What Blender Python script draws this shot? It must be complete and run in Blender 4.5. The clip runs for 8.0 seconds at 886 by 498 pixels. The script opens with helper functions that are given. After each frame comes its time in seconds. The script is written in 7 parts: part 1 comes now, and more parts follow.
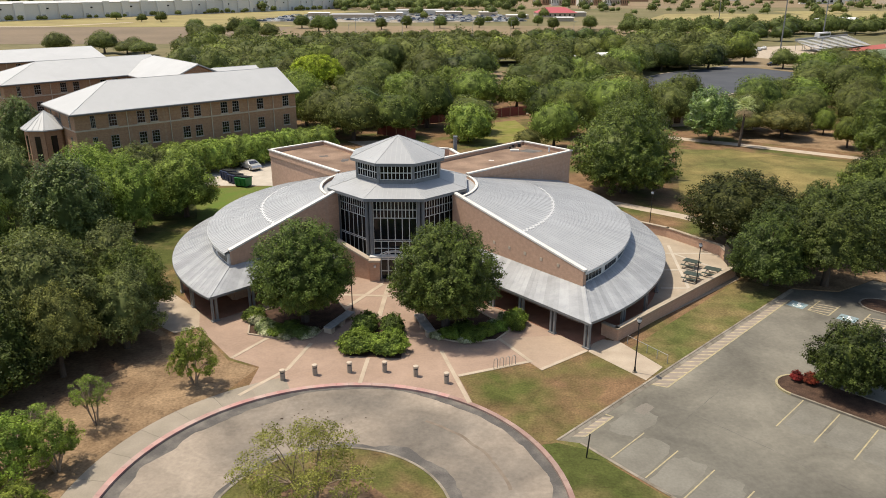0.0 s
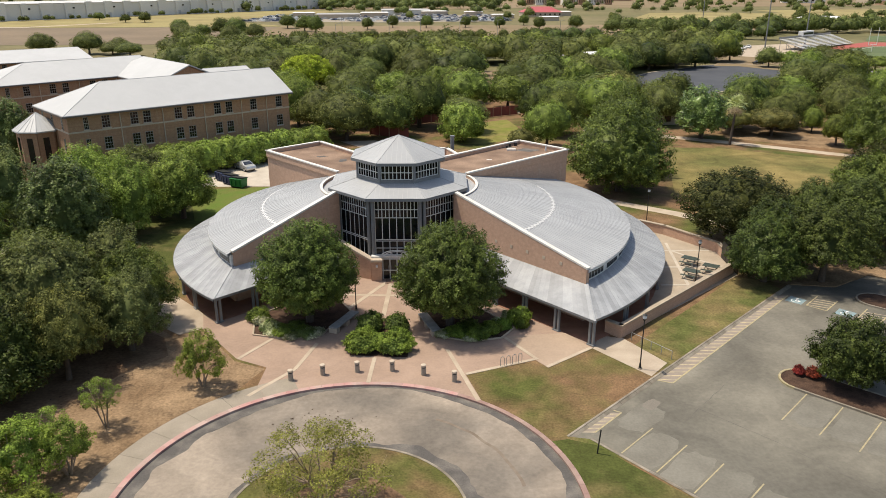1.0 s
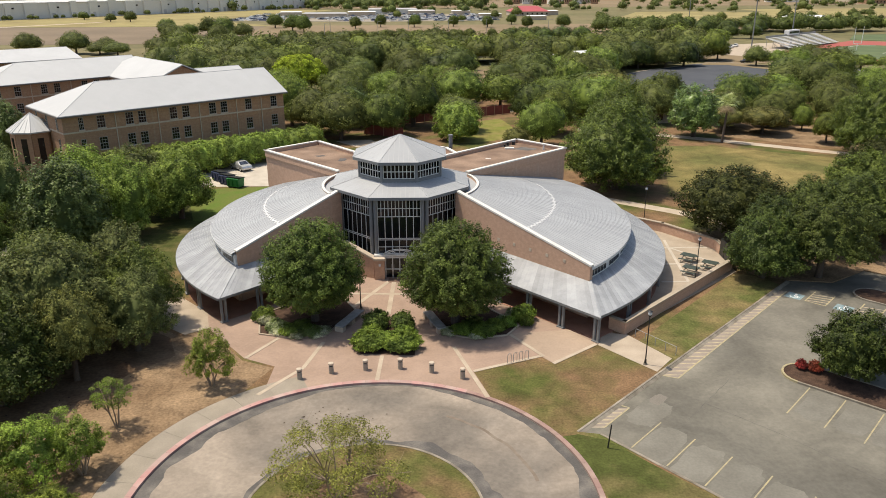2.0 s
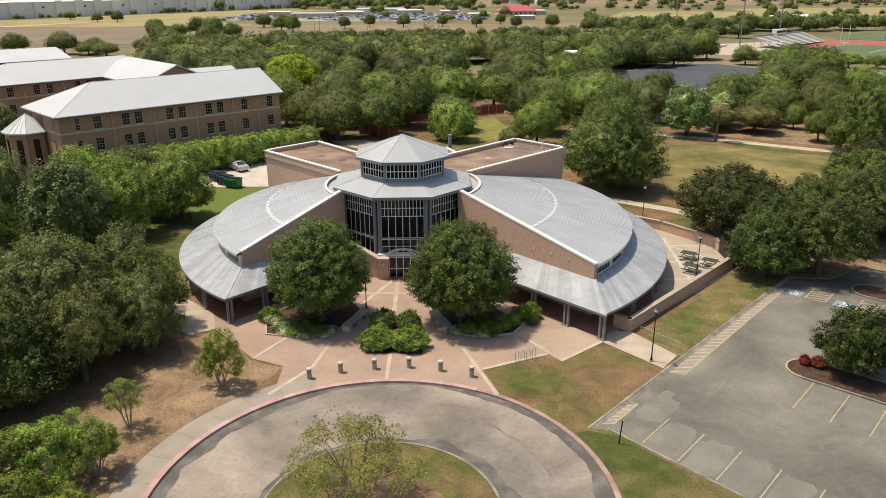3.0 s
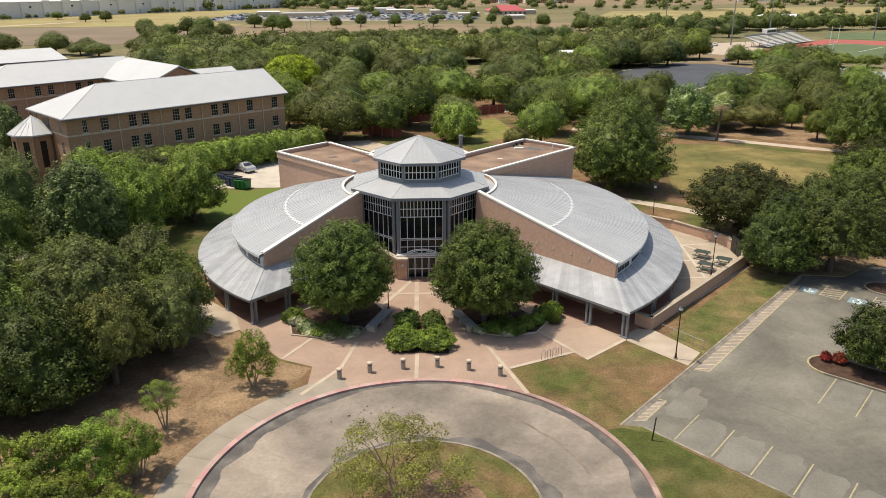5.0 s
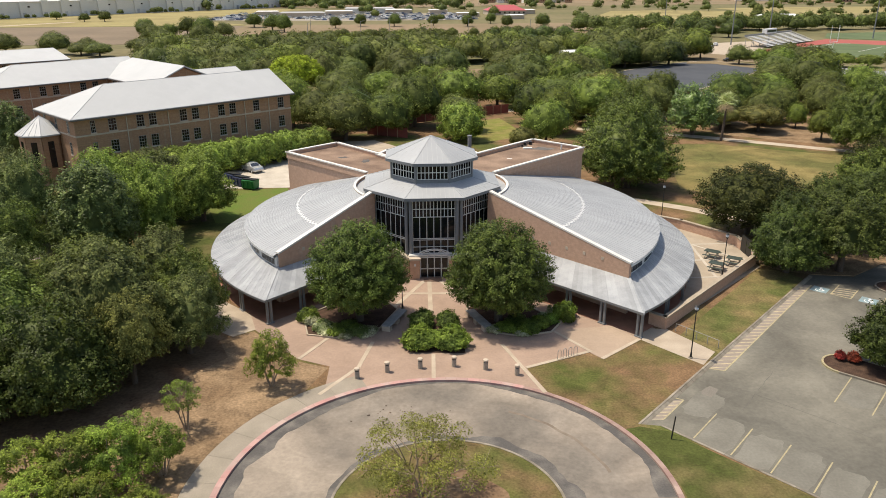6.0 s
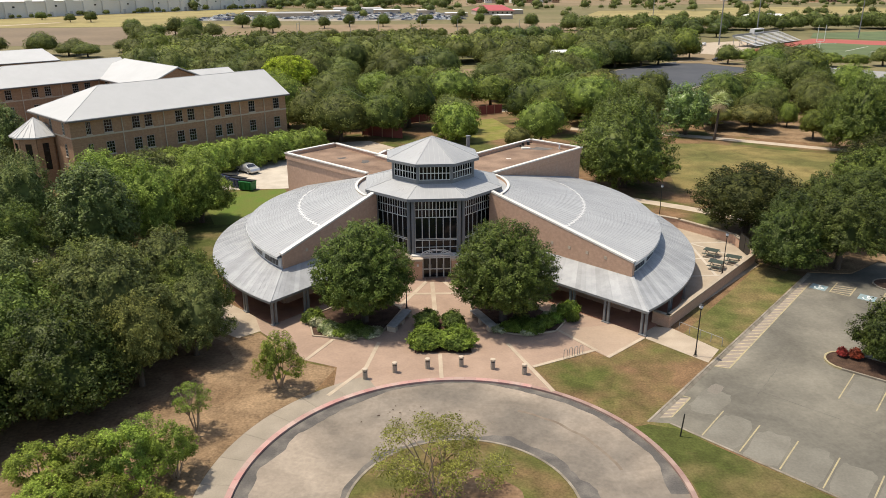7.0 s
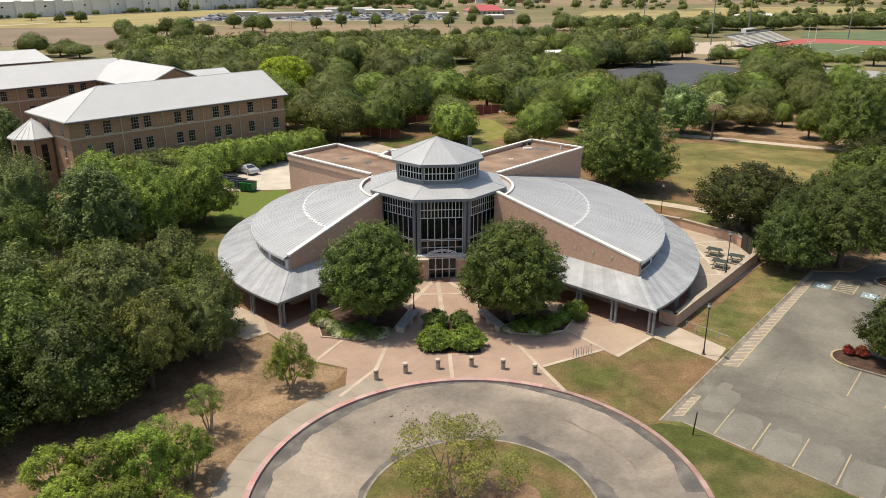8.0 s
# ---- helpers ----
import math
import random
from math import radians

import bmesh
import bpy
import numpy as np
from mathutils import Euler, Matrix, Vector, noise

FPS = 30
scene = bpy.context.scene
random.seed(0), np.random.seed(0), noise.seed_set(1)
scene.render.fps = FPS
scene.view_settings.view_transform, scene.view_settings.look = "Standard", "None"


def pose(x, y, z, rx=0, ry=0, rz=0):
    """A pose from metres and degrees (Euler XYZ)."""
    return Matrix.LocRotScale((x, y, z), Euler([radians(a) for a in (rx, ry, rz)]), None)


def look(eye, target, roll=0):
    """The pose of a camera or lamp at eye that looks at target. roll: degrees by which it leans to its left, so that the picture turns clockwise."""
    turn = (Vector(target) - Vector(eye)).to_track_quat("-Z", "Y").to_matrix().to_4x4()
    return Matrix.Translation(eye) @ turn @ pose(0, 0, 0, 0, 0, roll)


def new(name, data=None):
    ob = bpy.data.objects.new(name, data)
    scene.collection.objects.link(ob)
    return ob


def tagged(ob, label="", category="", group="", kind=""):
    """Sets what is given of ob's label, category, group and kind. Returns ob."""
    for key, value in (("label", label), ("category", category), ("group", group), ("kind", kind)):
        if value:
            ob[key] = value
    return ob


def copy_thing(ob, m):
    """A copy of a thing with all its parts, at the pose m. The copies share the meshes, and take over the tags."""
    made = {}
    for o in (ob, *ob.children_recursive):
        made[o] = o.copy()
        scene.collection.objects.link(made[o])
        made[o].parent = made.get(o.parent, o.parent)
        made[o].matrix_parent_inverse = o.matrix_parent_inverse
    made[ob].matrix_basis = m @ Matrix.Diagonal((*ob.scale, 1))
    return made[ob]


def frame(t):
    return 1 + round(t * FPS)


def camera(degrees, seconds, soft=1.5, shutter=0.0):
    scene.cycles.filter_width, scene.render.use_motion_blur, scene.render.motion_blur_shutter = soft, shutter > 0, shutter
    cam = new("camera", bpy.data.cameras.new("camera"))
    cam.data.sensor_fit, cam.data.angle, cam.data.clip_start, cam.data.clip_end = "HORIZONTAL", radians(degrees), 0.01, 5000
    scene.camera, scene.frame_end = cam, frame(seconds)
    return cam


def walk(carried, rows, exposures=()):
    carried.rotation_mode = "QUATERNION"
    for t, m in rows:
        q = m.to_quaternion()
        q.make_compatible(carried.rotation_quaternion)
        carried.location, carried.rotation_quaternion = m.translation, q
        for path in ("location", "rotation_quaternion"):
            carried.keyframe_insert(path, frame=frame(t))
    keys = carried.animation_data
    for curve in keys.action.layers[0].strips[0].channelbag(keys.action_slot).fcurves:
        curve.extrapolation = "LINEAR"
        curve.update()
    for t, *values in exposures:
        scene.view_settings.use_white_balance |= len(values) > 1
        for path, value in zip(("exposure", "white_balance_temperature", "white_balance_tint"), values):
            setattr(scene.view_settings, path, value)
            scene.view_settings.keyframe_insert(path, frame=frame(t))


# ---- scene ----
cam = camera(61.7, 8.0, 0.9)
PATH = [
    (0, (6.234, -77.003, 28.132), (6.196, -75.118, 27.464), -0.0),
    (0.5, (5.448, -77.149, 28.179), (5.43, -75.264, 27.51), -0.1),
    (1, (4.659, -77.309, 28.195), (4.659, -75.424, 27.526), -0.1),
    (1.5, (3.883, -77.499, 28.216), (3.9, -75.614, 27.546), -0.1),
    (3, (1.568, -78.014, 28.35), (1.634, -76.131, 27.678), -0.1),
    (3.5, (0.789, -78.139, 28.409), (0.867, -76.257, 27.737), -0.1),
    (4, (0.012, -78.246, 28.497), (0.101, -76.365, 27.823), -0.1),
    (4.5, (-0.757, -78.305, 28.555), (-0.662, -76.424, 27.882), -0.1),
    (6, (-3.06, -78.493, 28.713), (-2.956, -76.613, 28.039), -0.1),
    (6.5, (-3.751, -78.542, 28.758), (-3.637, -76.662, 28.084), -0.1),
    (7, (-4.54, -78.579, 28.803), (-4.404, -76.701, 28.129), -0.1),
    (7.5, (-5.283, -78.577, 28.856), (-5.132, -76.701, 28.181), -0.1),
    (8, (-6.036, -78.56, 28.885), (-5.876, -76.684, 28.211), -0.1),
]
walk(cam, [(t, look(eye, target, roll)) for t, eye, target, roll in PATH], [(0.0, 0.5, 6950, 9), (8.0, 0.55, 6950, 9)])

# ---------------------------------------------------------------- light
SUN_AZ, SUN_EL = 290.0, 68.0          # compass bearing of the sun from +y, clockwise, and its height
world = bpy.data.worlds.new("sky")
scene.world = world
world.use_nodes = True
wn = world.node_tree
bg = wn.nodes["Background"]
sky = wn.nodes.new("ShaderNodeTexSky")
sky.sky_type = "NISHITA"
sky.sun_disc = False
sky.sun_elevation, sky.sun_rotation = radians(SUN_EL), radians(SUN_AZ)
sky.air_density, sky.dust_density = 1.0, 2.0
wn.links.new(sky.outputs[0], bg.inputs[0])
bg.inputs[1].default_value = 0.13
sun = new("sun", bpy.data.lights.new("sun", "SUN"))
sun.data.energy, sun.data.angle, sun.data.color = 3.4, radians(0.6), (1.0, 0.94, 0.84)
az, el = radians(SUN_AZ), radians(SUN_EL)
to_sun = Vector((math.sin(az) * math.cos(el), math.cos(az) * math.cos(el), math.sin(el)))
sun.matrix_world = look(to_sun * 120, (0, 0, 0))

# ---------------------------------------------------------------- materials
def material(name, colour, rough=0.7, metal=0.0, other=None, scale=3.0, amount=0.5, grain=0.12, grain_scale=40.0,
             bump=0.2, island=0.0, objects=0.0, stretch=(1, 1, 1), contrast=(0.35, 0.65), spec=0.5, cloud=None):
    """A worn surface: two colours in large patches, fine grain, relief, and a shade of its own for each piece."""
    m = bpy.data.materials.new(name)
    m.use_nodes = True
    n, l = m.node_tree.nodes, m.node_tree.links
    p = n["Principled BSDF"]
    p.inputs["Roughness"].default_value, p.inputs["Metallic"].default_value = rough, metal
    p.inputs["Specular IOR Level"].default_value = spec
    geo, mapping = n.new("ShaderNodeNewGeometry"), n.new("ShaderNodeMapping")
    mapping.inputs["Scale"].default_value = stretch
    l.new(geo.outputs["Position"], mapping.inputs[0])
    big, fine = n.new("ShaderNodeTexNoise"), n.new("ShaderNodeTexNoise")
    for tex, s, d in ((big, scale, 6), (fine, grain_scale, 3)):
        tex.inputs["Scale"].default_value, tex.inputs["Detail"].default_value = s, d
        l.new(mapping.outputs[0], tex.inputs["Vector"])
    ramp = n.new("ShaderNodeMapRange")
    ramp.inputs[1].default_value, ramp.inputs[2].default_value = contrast
    ramp.inputs[4].default_value = amount
    l.new(big.outputs[0], ramp.inputs[0])
    mix = n.new("ShaderNodeMix")
    mix.data_type = "RGBA"
    mix.inputs[6].default_value = (*colour, 1)
    mix.inputs[7].default_value = (*(other or [c * 0.7 for c in colour]), 1)
    l.new(ramp.outputs[0], mix.inputs[0])
    value = n.new("ShaderNodeMapRange")
    value.inputs[3].default_value, value.inputs[4].default_value = 1 - grain * 2, 1 + grain * 2
    l.new(fine.outputs[0], value.inputs[0])
    last = value.outputs[0]
    if cloud:
        soft, span, times = n.new("ShaderNodeTexNoise"), n.new("ShaderNodeMapRange"), n.new("ShaderNodeMath")
        soft.inputs["Scale"].default_value, soft.inputs["Detail"].default_value, soft.inputs["Roughness"].default_value, soft.inputs["Distortion"].default_value = cloud[0], 7, 0.6, 0.8
        span.inputs[1].default_value, span.inputs[2].default_value = 0.3, 0.7
        span.inputs[3].default_value, span.inputs[4].default_value = 1 - cloud[1], 1 + cloud[1]
        times.operation = "MULTIPLY"
        l.new(mapping.outputs[0], soft.inputs["Vector"])
        l.new(soft.outputs[0], span.inputs[0])
        l.new(span.outputs[0], times.inputs[0])
        l.new(last, times.inputs[1])
        last = times.outputs[0]
    for size, source in ((island, geo.outputs["Random Per Island"]), (objects, None)):
        if size:
            if source is None:
                source = n.new("ShaderNodeObjectInfo").outputs["Random"]
            vary, times = n.new("ShaderNodeMapRange"), n.new("ShaderNodeMath")
            vary.inputs[3].default_value, vary.inputs[4].default_value = 1 - size, 1 + size
            times.operation = "MULTIPLY"
            l.new(source, vary.inputs[0])
            l.new(vary.outputs[0], times.inputs[0])
            l.new(last, times.inputs[1])
            last = times.outputs[0]
    hsv = n.new("ShaderNodeHueSaturation")
    l.new(last, hsv.inputs["Value"])
    l.new(mix.outputs[2], hsv.inputs["Color"])
    l.new(hsv.outputs[0], p.inputs["Base Color"])
    if bump:
        b = n.new("ShaderNodeBump")
        b.inputs["Strength"].default_value, b.inputs["Distance"].default_value = bump, 0.03
        l.new(fine.outputs[0], b.inputs["Height"])
        l.new(b.outputs[0], p.inputs["Normal"])
    return m


def leaf_material(name, colour, other, through_light=0.27, gloss=0.62, spec=0.14, vary=0.24):
    """Leaves: each clump and leaf a shade of its own, some light coming through."""
    m = material(name, [c * k for c, k in zip(colour, (1.29, 1.22, 1.36))], gloss, other=[c * k for c, k in zip(other, (1.04, 0.98, 1.1))], scale=0.8, amount=1.0, contrast=(0.4, 0.6), grain=0.12, grain_scale=2.5, bump=0, island=0.44, objects=vary, spec=spec)
    n, l = m.node_tree.nodes, m.node_tree.links
    p, out = n["Principled BSDF"], n["Material Output"]
    t, mix = n.new("ShaderNodeBsdfTranslucent"), n.new("ShaderNodeMixShader")
    hsv = n["Hue/Saturation/Value"]
    whole, tone = n.new("ShaderNodeObjectInfo"), n.new("ShaderNodeMapRange")
    tone.inputs[3].default_value, tone.inputs[4].default_value = 0.5 - vary * 0.05, 0.5 + vary * 0.05
    l.new(whole.outputs["Random"], tone.inputs[0])
    l.new(tone.outputs[0], hsv.inputs["Hue"])
    l.new(hsv.outputs[0], t.inputs[0])
    mix.inputs[0].default_value = through_light
    l.new(p.outputs[0], mix.inputs[1])
    l.new(t.outputs[0], mix.inputs[2])
    l.new(mix.outputs[0], out.inputs[0])
    return m


def brick_material(name, one, two, mortar, width=0.2, rows=0.075):
    """Coursed brickwork on upright walls; the courses follow the height, the joints the plan."""
    m = material(name, one, 0.85, bump=0)
    n, l = m.node_tree.nodes, m.node_tree.links
    geo = n["Geometry"]
    sep, comb, add = n.new("ShaderNodeSeparateXYZ"), n.new("ShaderNodeCombineXYZ"), n.new("ShaderNodeMath")
    l.new(geo.outputs["Position"], sep.inputs[0])
    add.operation = "SUBTRACT"
    l.new(sep.outputs[0], add.inputs[0])
    l.new(sep.outputs[1], add.inputs[1])
    l.new(add.outputs[0], comb.inputs[0])
    l.new(sep.outputs[2], comb.inputs[1])
    b = n.new("ShaderNodeTexBrick")
    b.inputs["Scale"].default_value = 1.0
    b.inputs["Brick Width"].default_value, b.inputs["Row Height"].default_value = width * 1.4, rows
    b.inputs["Mortar Size"].default_value = 0.008
    b.inputs["Color1"].default_value, b.inputs["Color2"].default_value, b.inputs["Mortar"].default_value = (*one, 1), (*two, 1), (*mortar, 1)
    l.new(comb.outputs[0], b.inputs["Vector"])
    mix = n["Mix"]
    l.new(b.outputs[0], mix.inputs[6])
    mix.inputs[7].default_value = (*[c * 0.8 for c in two], 1)
    n["Map Range"].inputs[4].default_value = 0.5
    return m


M = {
    "lawn": material("dry_lawn", (0.078, 0.085, 0.024), 0.95, other=(0.17, 0.104, 0.056), scale=0.13, amount=1.0, grain=0.3, grain_scale=6, bump=0.9, contrast=(0.38, 0.55), spec=0.1, cloud=(0.5, 0.3)),
    "green": material("green_lawn", (0.064, 0.073, 0.02), 0.95, other=(0.13, 0.1, 0.045), scale=0.2, amount=1.0, grain=0.25, grain_scale=6, bump=0.6, contrast=(0.46, 0.66), spec=0.1, cloud=(0.8, 0.25)),
    "litter": material("leaf_litter", (0.258, 0.177, 0.106), 0.95, other=(0.165, 0.108, 0.062), scale=0.22, amount=1.0, grain=0.34, grain_scale=5, bump=0.6, spec=0.1, cloud=(0.7, 0.26)),
    # brown leaf litter, its colour lowered to carry the shade beneath trees
    "shadelitter": material("shade_tinted_leaf_litter", (0.205, 0.134, 0.08), 0.95, other=(0.13, 0.078, 0.046), scale=0.5, amount=1.0, grain=0.34, grain_scale=4, bump=0.6, spec=0.1),
    "mulch": material("bark_mulch", (0.085, 0.052, 0.036), 0.95, other=(0.048, 0.03, 0.022), scale=1.5, amount=1.0, grain=0.3, grain_scale=9, bump=0.8, spec=0.1),
    "country": material("open_country", (0.18, 0.15, 0.08), 0.95, other=(0.118, 0.112, 0.05), scale=0.006, amount=1.0, grain=0.2, grain_scale=0.2, bump=0, spec=0.1, cloud=(0.03, 0.15)),
    "hay": material("dry_field", (0.23, 0.168, 0.105), 0.95, other=(0.185, 0.142, 0.082), scale=0.012, amount=1.0, grain=0.12, grain_scale=0.3, bump=0, spec=0.1),
    "brownfield": material("bare_brown_field", (0.2, 0.152, 0.104), 0.95, other=(0.162, 0.126, 0.088), scale=0.02, amount=1.0, grain=0.1, grain_scale=0.4, bump=0, spec=0.1),
    "drylawn": material("yellowing_lawn", (0.198, 0.155, 0.06), 0.95, other=(0.11, 0.104, 0.036), scale=0.07, amount=1.0, grain=0.24, grain_scale=4, bump=0.3, contrast=(0.4, 0.6), spec=0.1, cloud=(0.3, 0.3)),
    "wornlawn": material("worn_lawn", (0.165, 0.126, 0.055), 0.95, other=(0.085, 0.092, 0.028), scale=0.22, amount=1.0, grain=0.3, grain_scale=5, bump=0.5, contrast=(0.42, 0.62), spec=0.1, cloud=(0.6, 0.25)),
    "islandgrass": material("olive_island_grass", (0.088, 0.09, 0.027), 0.95, other=(0.15, 0.098, 0.05), scale=0.28, amount=1.0, grain=0.3, grain_scale=6, bump=0.9, contrast=(0.42, 0.66), spec=0.1, cloud=(0.7, 0.3)),
    "yellowgreen": material("watered_lawn", (0.15, 0.165, 0.035), 0.95, other=(0.2, 0.165, 0.06), scale=0.25, amount=1.0, grain=0.25, grain_scale=5, bump=0.4, spec=0.1, cloud=(0.5, 0.2)),
    "tanpave": material("tan_washed_paving", (0.36, 0.272, 0.2), 0.85, other=(0.3, 0.222, 0.162), scale=0.3, amount=0.9, grain=0.07, grain_scale=5, bump=0.2, spec=0.2, cloud=(0.6, 0.08)),
    "meadow": material("pale_meadow", (0.285, 0.24, 0.105), 0.95, other=(0.23, 0.185, 0.085), scale=0.02, amount=1.0, grain=0.12, grain_scale=0.3, bump=0, spec=0.1, cloud=(0.05, 0.12)),
    "asphalt": material("worn_asphalt", (0.185, 0.169, 0.134), 0.9, other=(0.11, 0.102, 0.083), scale=0.06, amount=1.0, grain=0.12, grain_scale=4, bump=0.15, contrast=(0.4, 0.6), spec=0.2, cloud=(0.16, 0.26)),
    "drive": material("drive_concrete", (0.268, 0.222, 0.174), 0.9, other=(0.155, 0.134, 0.11), scale=0.11, amount=1.0, grain=0.12, grain_scale=4, bump=0.15, contrast=(0.4, 0.62), spec=0.2, cloud=(0.26, 0.28)),
    "tar": material("dark_tar_strip", (0.084, 0.077, 0.07), 0.85, other=(0.175, 0.156, 0.133), scale=0.7, amount=1.0, grain=0.15, grain_scale=9, bump=0.3, contrast=(0.42, 0.72), spec=0.25),
    "newlot": material("fresh_asphalt", (0.052, 0.055, 0.062), 0.85, other=(0.07, 0.072, 0.078), scale=0.1, amount=1.0, bump=0, spec=0.3),
    "concrete": material("pale_concrete", (0.42, 0.345, 0.262), 0.9, other=(0.34, 0.275, 0.205), scale=0.6, amount=0.9, grain=0.08, grain_scale=12, bump=0.2, objects=0.06, spec=0.2),
    "patio": material("tan_patio_concrete", (0.365, 0.3, 0.226), 0.9, other=(0.3, 0.245, 0.182), scale=0.6, amount=0.9, grain=0.08, grain_scale=12, bump=0.2, spec=0.2),
    "walk": material("grey_sidewalk", (0.29, 0.248, 0.195), 0.9, other=(0.23, 0.198, 0.153), scale=0.5, amount=0.9, grain=0.08, grain_scale=12, bump=0.2, objects=0.08, spec=0.2),
    "plaza": material("pink_brown_paving", (0.318, 0.226, 0.17), 0.85, other=(0.265, 0.186, 0.138), scale=0.25, amount=0.9, grain=0.07, grain_scale=5, bump=0.3, objects=0.06, spec=0.2, cloud=(0.5, 0.1)),
    "kerb": material("kerb_concrete", (0.27, 0.235, 0.185), 0.9, other=(0.16, 0.135, 0.1), scale=1.2, amount=0.9, objects=0.16, spec=0.2),
    "stall": material("sun_bleached_asphalt", (0.18, 0.168, 0.138), 0.9, other=(0.146, 0.135, 0.11), scale=0.5, amount=1.0, grain=0.1, grain_scale=6, bump=0.1, objects=0.05, spec=0.2),
    "damp": material("oil_darkened_asphalt", (0.16, 0.142, 0.117), 0.85, other=(0.178, 0.158, 0.13), scale=0.9, amount=1.0, grain=0.1, grain_scale=9, bump=0.2, spec=0.2),
    "pinkkerb": material("weathered_pink_kerb", (0.33, 0.235, 0.195), 0.85, other=(0.26, 0.16, 0.135), scale=0.7, amount=0.9, objects=0.15, spec=0.2),
    "palmleaf": material("palm_frond", (0.4, 0.44, 0.15), 0.5, other=(0.24, 0.3, 0.08), scale=1.5, amount=0.9, bump=0),
    "drypalm": material("dead_palm_frond", (0.46, 0.34, 0.19), 0.8, other=(0.33, 0.24, 0.13), scale=1.5, amount=0.9, bump=0),
    "redkerb": material("faded_red_kerb", (0.39, 0.205, 0.185), 0.85, other=(0.38, 0.285, 0.245), scale=0.7, amount=0.9, objects=0.1, spec=0.2),
    "yellow": material("yellow_paint", (0.38, 0.315, 0.175), 0.8, other=(0.26, 0.225, 0.15), scale=2.5, amount=0.9, spec=0.2),
    "fadeline": material("worn_line_paint", (0.42, 0.34, 0.215), 0.85, other=(0.27, 0.23, 0.175), scale=2.0, amount=1.0, spec=0.2),
    "blue": material("blue_paint", (0.19, 0.29, 0.315), 0.8, other=(0.2, 0.23, 0.225), scale=3, amount=0.9, spec=0.2),
    "white": material("white_paint", (0.78, 0.77, 0.74), 0.7, other=(0.6, 0.58, 0.54), scale=1.5, amount=0.5),
    "roof": material("grey_metal_roof", (0.335, 0.34, 0.342), 0.6, 0.0, other=(0.29, 0.295, 0.297), scale=0.35, amount=0.8, grain=0.03, grain_scale=5, bump=0, objects=0.05),
    "skirtroof": material("weathered_metal_roof", (0.312, 0.318, 0.322), 0.55, 0.0, other=(0.225, 0.232, 0.238), scale=0.8, amount=0.7, grain=0.06, grain_scale=6, bump=0, objects=0.13),
    "brickfloor": material("red_brown_brick_floor", (0.32, 0.165, 0.11), 0.85, other=(0.24, 0.12, 0.08), scale=0.8, amount=0.9, bump=0.2, spec=0.2),
    "freshgreen": material("bright_grass", (0.095, 0.14, 0.026), 0.95, other=(0.12, 0.13, 0.035), scale=0.4, amount=1.0, grain=0.25, grain_scale=6, bump=0.5, spec=0.1),
    "lanepaint": material("pinkish_worn_lane", (0.265, 0.22, 0.178), 0.9, other=(0.22, 0.182, 0.146), scale=0.6, amount=1.0, bump=0.2, spec=0.2),
    "capmetal": material("pale_metal_flashing", (0.6, 0.6, 0.585), 0.5, 0.1, other=(0.52, 0.52, 0.505), scale=1.5, amount=0.7, bump=0),
    "flash": material("stepped_roof_flashing", (0.52, 0.516, 0.505), 0.6, 0.0, other=(0.46, 0.457, 0.448), scale=1.2, amount=0.8, bump=0),
    "seam": material("roof_seam", (0.40, 0.397, 0.388), 0.5, 0.0, bump=0),
    "brown_roof": material("gravel_roof", (0.27, 0.185, 0.13), 0.95, other=(0.15, 0.1, 0.072), scale=0.3, amount=1.0, grain=0.2, grain_scale=12, bump=0.4, spec=0.15),
    "coping": material("white_coping", (0.64, 0.61, 0.555), 0.65, other=(0.54, 0.505, 0.45), scale=1.0, amount=0.6, bump=0),
    "stucco": brick_material("tan_pink_brick", (0.53, 0.33, 0.226), (0.465, 0.286, 0.193), (0.49, 0.338, 0.245)),
    "brick": brick_material("brown_brick", (0.385, 0.218, 0.122), (0.3, 0.167, 0.095), (0.35, 0.24, 0.155)),
    "redbrick": material("red_fence", (0.24, 0.06, 0.04), 0.85, other=(0.15, 0.04, 0.03), scale=0.5, amount=0.8),
    "stone": material("cream_stone", (0.47, 0.39, 0.3), 0.8, other=(0.4, 0.32, 0.24), scale=1.2, amount=0.7, bump=0.1),
    "steel": material("grey_painted_steel", (0.185, 0.19, 0.193), 0.55, 0.0, other=(0.145, 0.15, 0.153), scale=2, amount=0.6, bump=0),
    "frame": material("silver_window_frame", (0.66, 0.655, 0.63), 0.45, 0.1, bump=0),
    "sash": material("grey_window_sash", (0.34, 0.32, 0.285), 0.5, bump=0),
    "backing": material("dark_glass_backing", (0.11, 0.085, 0.07), 0.8),
    "dormroof": material("white_metal_roof", (0.43, 0.43, 0.42), 0.6, 0.0, other=(0.385, 0.385, 0.376), scale=0.12, amount=0.8, grain=0.03, bump=0, cloud=(0.5, 0.03)),
    "gutter": material("dark_gutter", (0.12, 0.105, 0.095), 0.6, bump=0),
    "black": material("black_metal", (0.025, 0.024, 0.022), 0.5, 0.3, bump=0),
    "bollard": material("exposed_aggregate", (0.33, 0.28, 0.225), 0.9, other=(0.25, 0.21, 0.17), scale=5, amount=0.8, grain=0.25, grain_scale=50),
    "benchgrey": material("grey_bench_top", (0.3, 0.292, 0.275), 0.8, other=(0.22, 0.214, 0.2), scale=2, amount=0.8),
    "tableg": material("dark_green_metal", (0.055, 0.07, 0.055), 0.5, 0.2, bump=0),
    "binblue": material("navy_painted_steel", (0.03, 0.045, 0.10), 0.5, 0.2),
